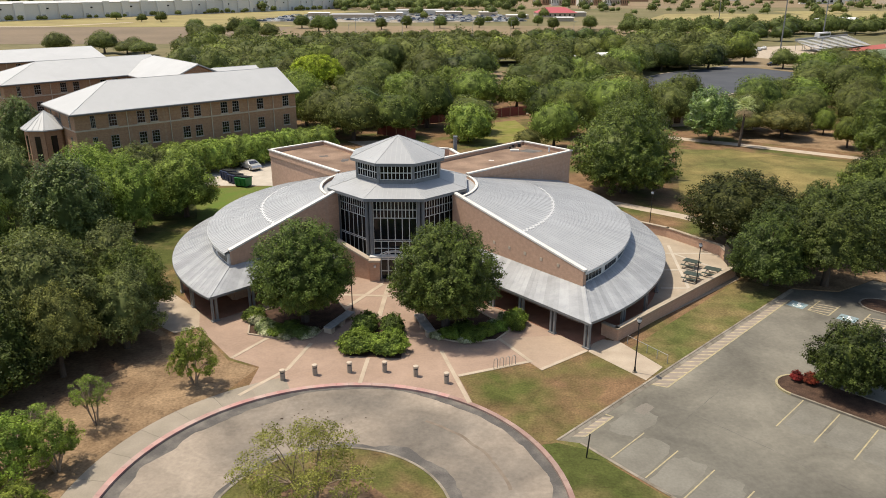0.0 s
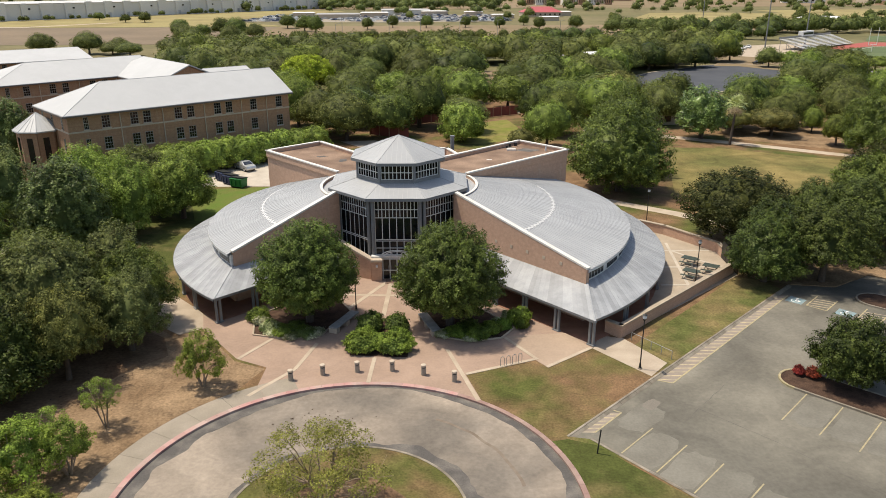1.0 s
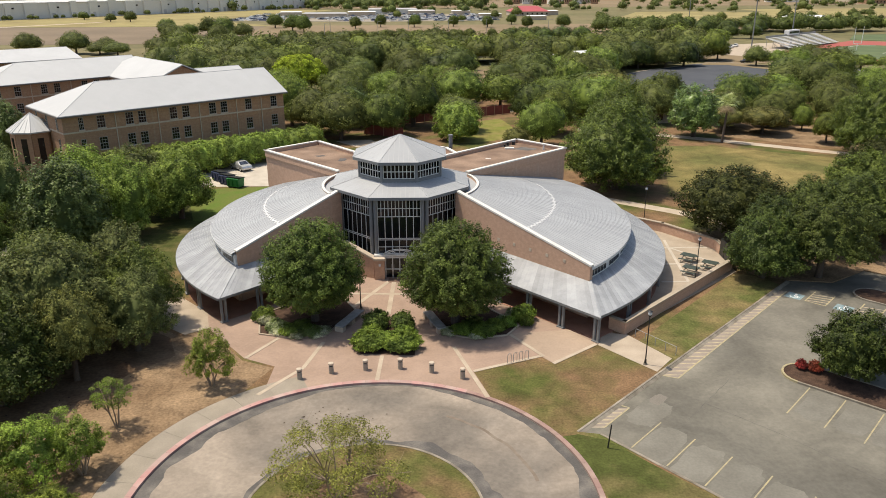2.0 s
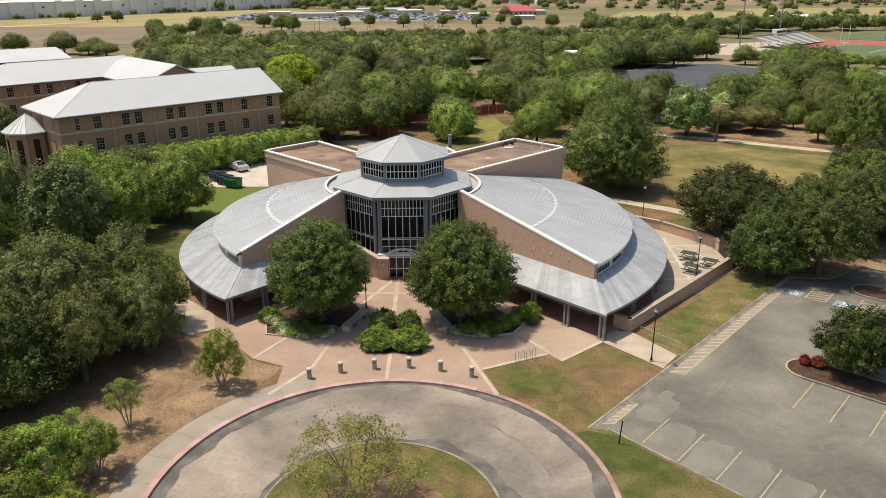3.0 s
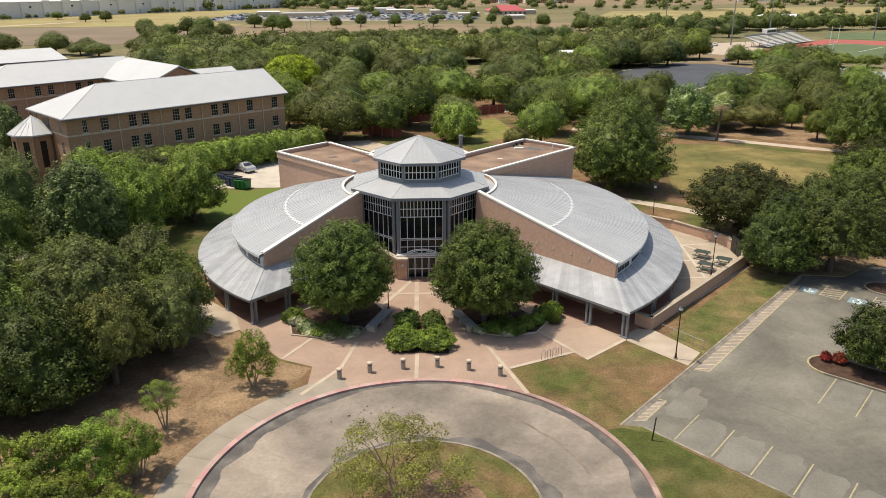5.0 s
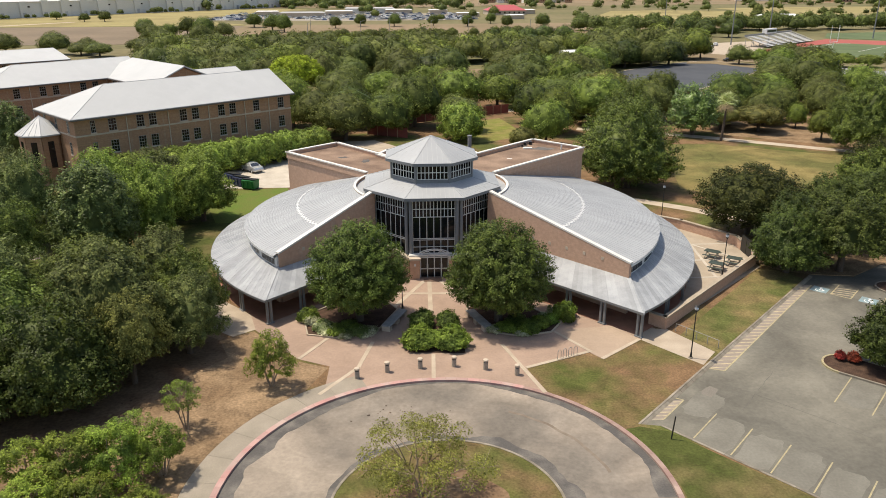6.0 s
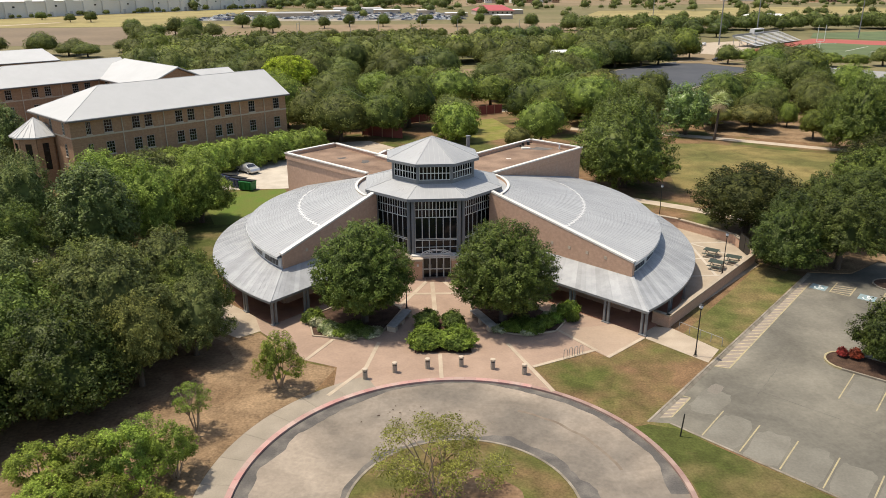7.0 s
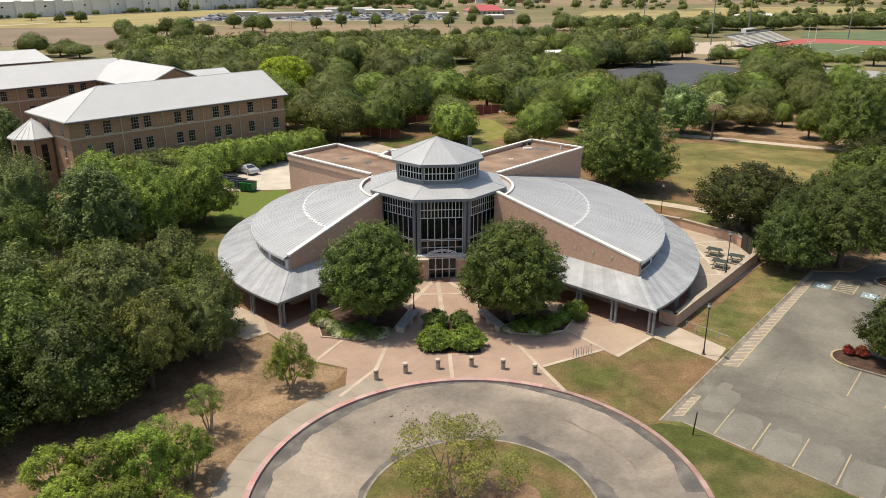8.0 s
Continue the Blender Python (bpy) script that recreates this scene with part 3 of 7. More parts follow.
structure("far_clearing", slab([(12, 150), (8, 176), (24, 192), (42, 180), (38, 154)], 0.01, -0.3), "hay", "dry tan clearing among the trees", "ground")


# ---------------------------------------------------------------- painted lines of the car park
def painted(name, a, b, w, mat, parent, lift=0.010):
    s = part(name, beam(bmesh.new(), a, b, w, ROAD - 0.01, ROAD + lift), mat, parent)
    s.matrix_parent_inverse = parent.matrix_basis.inverted()
    return s


stalls = thing("stall_lines", (18, -37, ROAD), "worn yellow lines of the parking stalls", "road marking", kind="structure")
for i in range(9):
    a = Vector((16.1, -36.8)) + Vector((1.7, -2.0)) * i
    painted("line", a, a + U * 4.0, 0.09, "yellow", stalls)
for i in range(8):
    a = Vector((31.4, -29.5)) + Vector((1.7, -1.87)) * i
    painted("line", a, a - U * 4.8, 0.09, "yellow", stalls)
hatch = thing("hatched_lane", (22, -26, ROAD), "faded cream hatching along the kerb", "road marking", kind="structure")
P, Q = Vector((22.0, -27.9)), Vector((38.0, -11.2))
structure("lane_ground", slab([tuple(P), tuple(Q), tuple(Q - Vector((1.75, 0.0))), tuple(P - Vector((1.95, -0.7)))], ROAD + 0.006, ROAD - 0.02), "lanepaint", "pinkish worn paving under the hatching", "road")
painted("line", P, Q, 0.12, "yellow", hatch, 0.014)
painted("line", P, P + Vector((-1.75, 0.75)), 0.12, "yellow", hatch, 0.018)
for i in range(27):
    a = lerp(P, Q, (i + 0.9) / 28)
    painted("line", a, a - Vector((1.9 - 0.2 * i / 27, 0.02)), 0.17, "fadeline", hatch)
end_hatch = thing("hatched_corner", (15, -34, ROAD), "faded cream hatching in the car park's corner", "road marking", kind="structure")
P, Q = Vector((14.9, -34.4)), Vector((17.2, -32.0))
structure("corner_ground", slab([tuple(P), tuple(Q), tuple(Q - Vector((1.0, 0.0))), tuple(P - Vector((1.15, 0)))], ROAD + 0.006, ROAD - 0.02), "lanepaint", "pinkish worn paving in the corner", "road")
painted("line", P, Q, 0.11, "yellow", end_hatch, 0.014)
painted("line", Q, Q + Vector((-0.6, 0.35)), 0.11, "yellow", end_hatch, 0.018)
for i in range(6):
    a = lerp(P, Q, i / 5.5)
    painted("line", a, a - Vector((1.15 - 0.1 * i, 0)), 0.15, "fadeline", end_hatch)

# bleached stalls and dark drips on the asphalt
def blotch(name, c, a, b, mat, label, seed, lift):
    """A ragged thin patch, a long and b wide, lying along the rows."""
    rng = random.Random(seed)
    pts = []
    for i in range(22):
        q = 2 * math.pi * i / 22
        k = 0.86 + 0.2 * rng.random()
        cu, cv = math.copysign(abs(math.cos(q)) ** 0.45, math.cos(q)) * a / 2 * k, math.copysign(abs(math.sin(q)) ** 0.45, math.sin(q)) * b / 2 * k
        pts.append(tuple(c + U * cu + V * cv))
    structure(name, slab(pts, ROAD + lift, ROAD - 0.02), mat, label, "road stain")


for i in range(8):
    blotch("bleached_stall", Vector((16.1, -36.8)) + Vector((1.7, -2.0)) * (i + 0.5) + U * 1.7, 4.6, 2.25, "stall", "sun-bleached parking stall", i, 0.0062)
    blotch("bleached_stall", Vector((31.4, -29.5)) + Vector((1.7, -1.87)) * (i + 0.5) - U * 2.1, 4.8, 2.15, "stall", "sun-bleached parking stall", i + 20, 0.0062)
blotch("bleached_stall", Vector((16.3, -33.6)) + U * 2.2 + V * 0.9, 4.0, 2.2, "stall", "sun-bleached corner of the car park", 50, 0.0062)
blotch("oil_stain", Vector((19.6, -30.9)), 1.6, 0.9, "damp", "dark oil stain on the asphalt", 51, 0.0066)

# joints of the paving, fallen leaves
rng = random.Random(31)
for a, b in (((20.6, -34.0), (27.4, -26.4)), ((22.8, -31.5), (26.6, -35.6)), ((26.6, -35.6), (31.5, -42.0))):
    bm = bmesh.new()
    a, b = Vector(a), Vector(b)
    pts = [lerp(a, b, i / 14) + V * rng.uniform(-0.06, 0.06) for i in range(15)]
    sweep(bm, pts, 0.022, ROAD - 0.02, ROAD + 0.0085)
    structure("asphalt_crack", bm, "tar", "thin dark crack in the worn asphalt", "road stain")
bm = bmesh.new()
for a0, a1, r in ((10, 62, 10.5),):
    run = [(x + 0.05 * math.sin(i * 0.9), y + 0.05 * math.cos(i * 1.3)) for i, (x, y) in enumerate(arc(CX, CY, r, a0, a1, 22))]
    sweep(bm, run, 0.22, ROAD - 0.02, ROAD + 0.005)
structure("rust_stain", bm, "rust", "brown rusty arc along the drive's lane", "road stain")
bm = bmesh.new()
for i in range(90):
    c = Vector((-3.6 + rng.gauss(0, 1.5), -33.0 + rng.gauss(0, 0.7), ROAD + 0.02)) if i < 26 else Vector((rng.uniform(-34, -18.5), rng.uniform(-40, -24), 0.02))
    a, s = rng.uniform(0, 6.28), rng.uniform(0.06, 0.13)
    bm.faces.new([bm.verts.new(c + Vector((s * math.cos(a + k), s * math.sin(a + k), 0.03 * rng.random()))) for k in (0, 1.9, 3.6)])
tagged(mesh_object("fallen_leaves", bm, "mulch"), "dark fallen leaves scattered on drive and ground", "leaves", kind="stuff")

bays = thing("accessible_bays", (41, -14, ROAD), "blue and yellow accessible bay markings", "road marking", kind="structure")
for i in range(4):
    o = Vector((38.2, -12.4)) + Vector((3.2, -3.0)) * i
    # wheelchair sign: head, back, seat and wheel
    sign = bmesh.new()
    for p, r in (((0.0, 0.62), 0.13),):
        bmesh.ops.create_circle(sign, cap_ends=True, segments=12, radius=r, matrix=Matrix.Translation((o.x + U.x * p[1], o.y + U.y * p[1], ROAD + 0.012)))
    for j in range(10):
        a0, a1 = radians(30 * j), radians(30 * (j + 1))
        beam(sign, o + U * 0.36 * math.cos(a0) + V * 0.36 * math.sin(a0), o + U * 0.36 * math.cos(a1) + V * 0.36 * math.sin(a1), 0.07, ROAD - 0.01, ROAD + 0.012)
    beam(sign, o + U * 0.55, o + U * 0.05, 0.08, ROAD - 0.01, ROAD + 0.014)
    beam(sign, o + U * 0.05, o + U * 0.05 + V * 0.5, 0.08, ROAD - 0.01, ROAD + 0.014)
    s = part("wheelchair_sign", sign, "white", bays)
    s.matrix_parent_inverse = bays.matrix_basis.inverted()
    g = part("sign_field", beam(bmesh.new(), o - U * 0.6, o + U * 0.9, 1.5, ROAD - 0.01, ROAD + 0.008), "blue", bays)
    g.matrix_parent_inverse = bays.matrix_basis.inverted()
    e = o + V * 1.15 - U * 0.4
    painted("line", e, e + U * 3.0, 0.12, "yellow", bays)
    painted("line", e + V * 1.8, e + V * 1.8 + U * 3.0, 0.12, "yellow", bays, 0.013)
    painted("line", e, e + V * 1.8, 0.12, "yellow", bays, 0.016)
    for j in range(4):
        painted("line", e + U * (0.2 + 0.6 * j), e + V * 1.8 + U * (0.75 + 0.6 * j), 0.13, "fadeline", bays, 0.019)

# planted islands of the car park
def lot_island(name, a, length, width, label, tip):
    isl = thing(name, (a.x, a.y, ROAD), label, "traffic island", "islands of the car park", "structure")
    n, pts = 10, []
    for i in range(n + 1):
        q = radians(90 + 180 * i / n)
        pts.append(a + V * (width / 2 + width / 2 * math.cos(q)) + U * (width / 2 * math.sin(q)))
    for i in range(n + 1):
        q = radians(-90 + 180 * i / n)
        pts.append(a + V * (length - width / 2 + width / 2 * math.cos(q)) + U * (width / 2 * math.sin(q)))
    bed = part("bed", slab([tuple(p) for p in pts], ROAD + 0.12, ROAD - 0.1), "mulch", isl)
    bed.matrix_parent_inverse = isl.matrix_basis.inverted()
    for i in range(len(pts)):
        k = part("kerb_stone", beam(bmesh.new(), pts[i - 1], pts[i], 0.16, ROAD - 0.05, ROAD + 0.16), tip if 2 <= i <= 10 else "kerb", isl)
        k.matrix_parent_inverse = isl.matrix_basis.inverted()


lot_island("planted_island", Vector((30.75, -26.5)), 26, 3.3, "kerbed mulch island with a yellow painted end", "yellow")
lot_island("planted_island", Vector((44.6, -11.4)), 20, 3.4, "shaded kerbed island under trees", "kerb")

# ---------------------------------------------------------------- planting beds of the forecourt
def bed(name, pts, label, edged=True):
    b = thing(name, (*pts[0], 0), label, "planting bed", "beds of the forecourt", "structure")
    e = part("soil", slab(pts, 0.05, -0.05), "mulch", b)
    e.matrix_parent_inverse = b.matrix_basis.inverted()
    for i in range(len(pts) if edged else 0):
        k = part("edging", beam(bmesh.new(), pts[i - 1], pts[i], 0.14, -0.02, 0.13), "concrete", b)
        k.matrix_parent_inverse = b.matrix_basis.inverted()


bed("planting_bed", [(-12.4, -16.0), (-11.6, -19.9), (-9.0, -20.6), (-5.9, -20.4), (-5.3, -18.8), (-3.8, -15.0), (-5.2, -12.4), (-8.6, -12.2)], "mulched bed around a dense tree, edged with concrete")
bed("planting_bed", [(10.9, -18.6), (9.6, -20.6), (6.9, -21.2), (4.2, -20.2), (3.9, -19.0), (2.6, -15.4), (4.2, -12.8), (7.4, -13.4)], "mulched bed with low shrubs, edged with concrete")
bed("shrub_bed", [(-2.9, -23.6), (1.8, -24.0), (1.8, -19.4), (1.2, -17.4), (-2.2, -17.2), (-2.9, -19.4)], "bed filled with leafy shrubs before the doors", False)
# darker litter sheet: the shade under the oaks is put into its colour
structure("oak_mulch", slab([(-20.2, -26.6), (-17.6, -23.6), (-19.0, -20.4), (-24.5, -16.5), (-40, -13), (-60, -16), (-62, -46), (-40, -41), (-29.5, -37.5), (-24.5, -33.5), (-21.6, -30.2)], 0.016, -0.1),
          "shadelitter", "leaf mulch with the shade of the oaks in its colour", "ground")

# ---------------------------------------------------------------- the library
library = thing("library", (0, 0, 0), "tan brick library with grey metal fan roofs and a glass tower", "building")


def wall_line_angle(p, d, r):
    """The bearing at which the line p + s d lies r from the tower's axis."""
    b, c = p.dot(d), p.dot(p) - r * r
    q = p + d * (-b + math.sqrt(max(b * b - c, 0)))
    return math.atan2(q.y, q.x)


def wing(side, p0, p1, r_in, r_mid, r_up, r_ring, porch, rear0, rear1, n_in, z_eave, z_ring, columns, name):
    """One fan-shaped wing: a cone of metal roof over a clerestory, a lower skirt of roof round it, a raking front wall and a porch."""
    p0, p1, porch, rear0, rear1 = (Vector(v) for v in (p0, p1, porch, rear0, rear1))
    d, e = (p1 - p0).normalized(), (rear1 - rear0).normalized()
    z_in = 8.12
    k = (z_in - z_eave) / (r_up - r_in)
    zr = lambda r: z_in - k * (r - r_in)

    def at(r, s, z):
        a = lerp(wall_line_angle(p0, d, r), wall_line_angle(rear0, e, r), s)
        return (side * r * math.cos(a), r * math.sin(a), z)

    def panels(parent, rows, n, low, mat="roof"):
        """Standing-seam panels, each a thin tray with one raised seam."""
        for i in range(n):
            bm = bmesh.new()
            s0, s1 = i / n, (i + 1) / n
            rib = 0.085 * (s1 - s0)
            grid = []
            for r, z in rows:
                grid.append([bm.verts.new(low(r, s0 + 0.02 * rib, z)), bm.verts.new(low(r, s1 - rib, z)),
                             bm.verts.new(low(r, s1 - rib, z + 0.014)), bm.verts.new(low(r, s1, z + 0.014)), bm.verts.new(low(r, s1, z))])
            for g, h in zip(grid, grid[1:]):
                for j in range(4):
                    bm.faces.new((g[j], g[j + 1], h[j + 1], h[j]))
            for g in (grid[0], grid[-1]):
                bm.faces.new((g[1], g[2], g[3], g[4]))
            part("roof_panel", bm, mat, parent)

    # deck under the panels, from which they hang
    bm = bmesh.new()
    rs, n = [r_in, r_mid, r_up + 0.02], 40
    top = [[bm.verts.new(at(r, i / n, zr(r) - 0.02)) for i in range(n + 1)] for r in rs]
    low = [[bm.verts.new(at(r, i / n, zr(r) - 0.26)) for i in range(n + 1)] for r in rs]
    for g, h in ((0, 1), (1, 2)):
        for i in range(n):
            bm.faces.new((top[g][i], top[g][i + 1], top[h][i + 1], top[h][i]))
            bm.faces.new((low[g][i], low[g][i + 1], low[h][i + 1], low[h][i]))
    for i in range(n):
        bm.faces.new((top[2][i], top[2][i + 1], low[2][i + 1], low[2][i]))
    upper = part(name + "_upper_roof", bm, "capmetal", library, "grey standing-seam fan roof with a pale eave")
    panels(upper, [(r_in + 0.1, zr(r_in + 0.1)), (r_mid - 0.05, zr(r_mid - 0.05))], n_in, at)
    panels(upper, [(r_mid + 0.05, zr(r_mid + 0.05)), (r_up, zr(r_up))], n_in * 2, at)
    # stepped flashing on the arc where the panels double
    bm = bmesh.new()
    for i in range(int(n_in * 1.6)):
        s0, s1, o = i / n_in / 2, (i + 1) / n_in / 2, 0.14 * (i % 2)
        c = [at(r_mid - 0.15 + o, s0, zr(r_mid - 0.15 + o) + 0.035), at(r_mid - 0.15 + o, s1, zr(r_mid - 0.15 + o) + 0.035),
             at(r_mid + 0.1 + o, s1, zr(r_mid + 0.1 + o) + 0.035), at(r_mid + 0.1 + o, s0, zr(r_mid + 0.1 + o) + 0.035)]
        up = [bm.verts.new(v) for v in c]
        dn = [bm.verts.new((v[0], v[1], v[2] - 0.09)) for v in c]
        bm.faces.new(up)
        for j in range(4):
            bm.faces.new((up[j - 1], up[j], dn[j], dn[j - 1]))
    part("flashing", bm, "flash", upper, "pale stepped metal flashing on the roof's arc")

    # lower roof skirt
    r_wall = r_up - 0.45
    z_top = z_eave - 1.22
    a_tip, a_porch = math.atan2(p1.y, p1.x), math.atan2(porch.y, porch.x)

    def skirt(r, s, z):
        f = (r - r_wall) / (r_ring - r_wall)
        a = lerp(lerp(a_tip, a_porch, f), wall_line_angle(rear0, e, min(r, rear1.length)), s)
        return (side * r * math.cos(a), r * math.sin(a), z)

    bm = bmesh.new()
    n = 40
    ring = [[bm.verts.new(skirt(r, i / n, z)) for i in range(n + 1)] for r, z in ((r_wall, z_top - 0.02), (r_ring + 0.03, z_ring - 0.02), (r_ring + 0.03, z_ring - 0.22), (r_wall, z_ring - 0.1))]
    for g, h in ((0, 1), (1, 2), (2, 3)):
        for i in range(n):
            bm.faces.new((ring[g][i], ring[g][i + 1], ring[h][i + 1], ring[h][i]))
    lower = part(name + "_lower_roof", bm, "steel", library, "grey standing-seam skirt roof with a dark gutter edge")
    panels(lower, [(r_wall, z_top), (r_ring, z_ring)], int(n_in * 2.1), skirt, "skirtroof")

    # porch roof along the front wall
    out = Vector((-d.y, d.x)) if (porch - p1).dot(Vector((-d.y, d.x))) > 0 else Vector((d.y, -d.x))
    depth = (porch - p1).dot(out)
    run = (porch - p1).dot(d)
    s_start = 2.2
    a0, a1 = p0 + d * s_start, p1 + d * 0.05
    b0, b1 = a0 + out * depth, p1 + out * depth + d * run
    mm = lambda v, z: (side * v.x, v.y, z)
    bm = bmesh.new()
    q = [bm.verts.new(mm(v, z)) for v, z in ((a0, z_top - 0.02), (a1, z_top - 0.02), (b1, z_ring - 0.02), (b0, z_ring - 0.02), (b1, z_ring - 0.22), (b0, z_ring - 0.22), (a1, z_ring - 0.12), (a0, z_ring - 0.12))]
    for f in ((0, 1, 2, 3), (3, 2, 4, 5), (5, 4, 6, 7), (0, 3, 5, 7)):
        bm.faces.new([q[i] for i in f])
    proof = part(name + "_porch_roof", bm, "steel", library, "grey metal porch roof along the front wall")
    n = int((a1 - a0).length / 0.45)
    for i in range(n):
        bm = bmesh.new()
        grid = []
        for u, v, z in ((a0, a1, z_top), (b0, b1, z_ring)):
            x0, x1 = lerp(u, v, i / n), lerp(u, v, (i + 1) / n)
            rib = (x1 - x0) * 0.085
            grid.append([bm.verts.new(mm(x0 + rib * 0.02, z)), bm.verts.new(mm(x1 - rib, z)), bm.verts.new(mm(x1 - rib, z + 0.014)), bm.verts.new(mm(x1, z + 0.014)), bm.verts.new(mm(x1, z))])
        for j in range(4):
            bm.faces.new((grid[0][j], grid[0][j + 1], grid[1][j + 1], grid[1][j]))
        bm.faces.new(grid[1][1:])
        part("roof_panel", bm, "skirtroof", proof)
    bm = bmesh.new()
    hip = [lerp(p1, porch, s) for s in (0.0, 1.0)]
    beam(bm, mm(hip[0], 0)[:2], mm(hip[1], 0)[:2], 0.12, (z_top - 0.1, z_ring - 0.1), (z_top + 0.03, z_ring + 0.03))
    part("hip_cap", bm, "skirtroof", proof)

    # brick floor under the porch and skirt
    rim = [skirt(r_ring - 0.5, i * 0.05, 0)[:2] for i in range(19)]
    back = [at(r_wall - 0.05, i * 0.05, 0)[:2] for i in range(18, -1, -1)]
    part(name + "_porch_floor", slab([mm(a0, 0)[:2], mm(b0, 0)[:2], *rim, *back], 0.05, -0.05), "brickfloor", library, "shaded red-brown brick floor under the porch")

    # front wall with coping and pale square tiles
    bm = bmesh.new()
    beam(bm, mm(p0 - d * 0.4, 0), mm(p1 - d * 0.02, 0), 0.4, 0, (z_in + 0.08 + 0.4 * k, z_eave + 0.05))
    fw = part(name + "_front_wall", bm, "stucco", library)
    bm = bmesh.new()
    beam(bm, mm(p0 - d * 0.5, 0), mm(p1 + d * 0.06, 0), 0.46, (z_in + 0.10 + 0.5 * k, z_eave + 0.07), (z_in + 0.27 + 0.5 * k, z_eave + 0.24))
    part("coping", bm, "coping", fw, "white coping sloping down the wall")
    length = (p1 - p0).length
    for i in range(7):
        s = length - 2.9 - 2.05 * i
        if s < 2.5:
            break
        c = p0 + d * s + out * 0.2
        bm = bmesh.new()
        box(bm, -0.15, 0.15, -0.03, 0.03, 4.56, 4.87, Matrix.Translation(mm(c, 0)) @ Matrix.Rotation(math.atan2(d.y, side * d.x), 4, "Z"))
        part("square_tile", bm, "stone", fw)

    # clerestory and drum wall
    drum = [at(r_wall, i / 48, 0) for i in range(49)]
    part(name + "_curved_wall", sweep(bmesh.new(), drum, 0.25, 0, z_top - 0.1), "stucco", library)
    cl = part(name + "_clerestory", sweep(bmesh.new(), drum, 0.2, z_top - 0.12, z_eave - 0.2), "frame", library, "grey metal clerestory band under the eave")
    count = 0
    step = 0.62 / (r_up * 1.55)
    s = step * 0.9
    while s < 0.72 and count < 60:
        for j in range(5):
            a, b = at(r_wall + 0.10, s, 0), at(r_wall + 0.10, s + step * 0.82, 0)
            part("clerestory_pane", beam(bmesh.new(), a, b, 0.05, z_top + 0.12, z_eave - 0.26), "glass", cl)
            s += step
            count += 1
        s += step * 1.2

    # columns and the dark soffit they carry
    def column(x, y, turn):
        bm = bmesh.new()
        m = Matrix.Translation((x, y, 0)) @ Matrix.Rotation(turn, 4, "Z")
        for u in (-0.2, 0.2):
            box(bm, u - 0.1, u + 0.1, -0.1, 0.1, 0, z_ring - 0.15, m, 0.02)
        box(bm, -0.36, 0.36, -0.18, 0.18, 0, 0.12, m)
        box(bm, -0.32, 0.32, -0.14, 0.14, z_ring - 0.35, z_ring - 0.15, m)
        part("porch_column", bm, "steel", library)

    for i in range(columns):
        c = b1 - d * (0.5 + 3.75 * i) - out * 0.3
        if (c - b0).dot(d) > 0.5:
            column(side * c.x, c.y, math.atan2(d.y, side * d.x))
    for i in range(1, 9):
        x, y, _ = skirt(r_ring - 0.45, i * 0.115, 0)
        column(x, y, math.atan2(y, x) + math.pi / 2)


wing(1, (6.15, -4.35), (17.3, -17.1), 8.3, 16.4, 24.35, 27.95, (17.05, -22.45), (7.4, 3.9), (20.6, 16.5), 40, 4.86, 2.46, 5, "east")
wing(-1, (6.45, -3.75), (14.9, -12.6), 8.3, 14.4, 20.0, 23.6, (15.35, -17.85), (7.3, 4.6), (17.8, 16.2), 34, 4.88, 2.5, 4, "west")

# curved parapet between tower and wings
for side, a0, a1 in ((1, -36, 28), (-1, -31, 33)):
    pts = [(side * x, y) for x, y in arc(0, 0, 8.28, a0, a1, 18)]
    par = part("curved_parapet", sweep(bmesh.new(), pts, 0.24, 6.5, 8.16), "stucco", library)
    part("coping", sweep(bmesh.new(), pts, 0.27, 8.163, 8.25), "coping", par, "white curved coping")
    inner = [(side * x, y) for x, y in arc(0, 0, 6.95, a0, a1, 18)]
    part("gutter_floor", slab([*[(x * 0.988, y * 0.988) for x, y in pts], *inner[::-1]], 7.92, 7.8), "roof", par)

# rear wings: flat roofs behind parapets
def rear_block(name, outline, z_roof, z_par, extra=()):
    blk = part(name, slab(outline, z_roof, 0), "stucco", library)
    part("flat_roof", slab([tuple(Vector(p) * 0.999) for p in outline], z_roof + 0.02, z_roof - 0.05), "brown_roof", blk, "stained brown gravel roof")
    n = len(outline)
    for i in range(n):
        a, b = outline[i - 1], outline[i]
        if i in extra:
            continue
        part("parapet", beam(bmesh.new(), a, b, 0.3, z_roof - 0.3, z_par), "stucco", blk)
        dd = (Vector(b) - Vector(a)).normalized() * 0.18
        part("coping", beam(bmesh.new(), Vector(a) - dd, Vector(b) + dd, 0.42, z_par + 0.003, z_par + 0.14), "coping", blk, "white metal coping")


rear_block("east_rear_wing", [(7.4, 3.9), (20.6, 16.5), (15.0, 22.4), (2.2, 9.6)], 7.95, 8.36, (0,))
rear_block("west_rear_wing", [(-7.3, 4.7), (-2.2, 9.6), (-11.9, 21.9), (-17.8, 16.2)], 7.95, 8.36, (1,))
rear_block("north_rear_wing", [(-3.2, 10.2), (3.0, 10.2), (6.5, 14.0), (5.2, 17.6), (2.7, 18.2), (-3.0, 18.2), (-5.0, 16.9), (-6.2, 14.3)], 7.4, 8.3)
bm = bmesh.new()
tube(bm, (5.9, 18.9, 0), (5.9, 18.9, 9.6), 0.26, 0.26, 14)
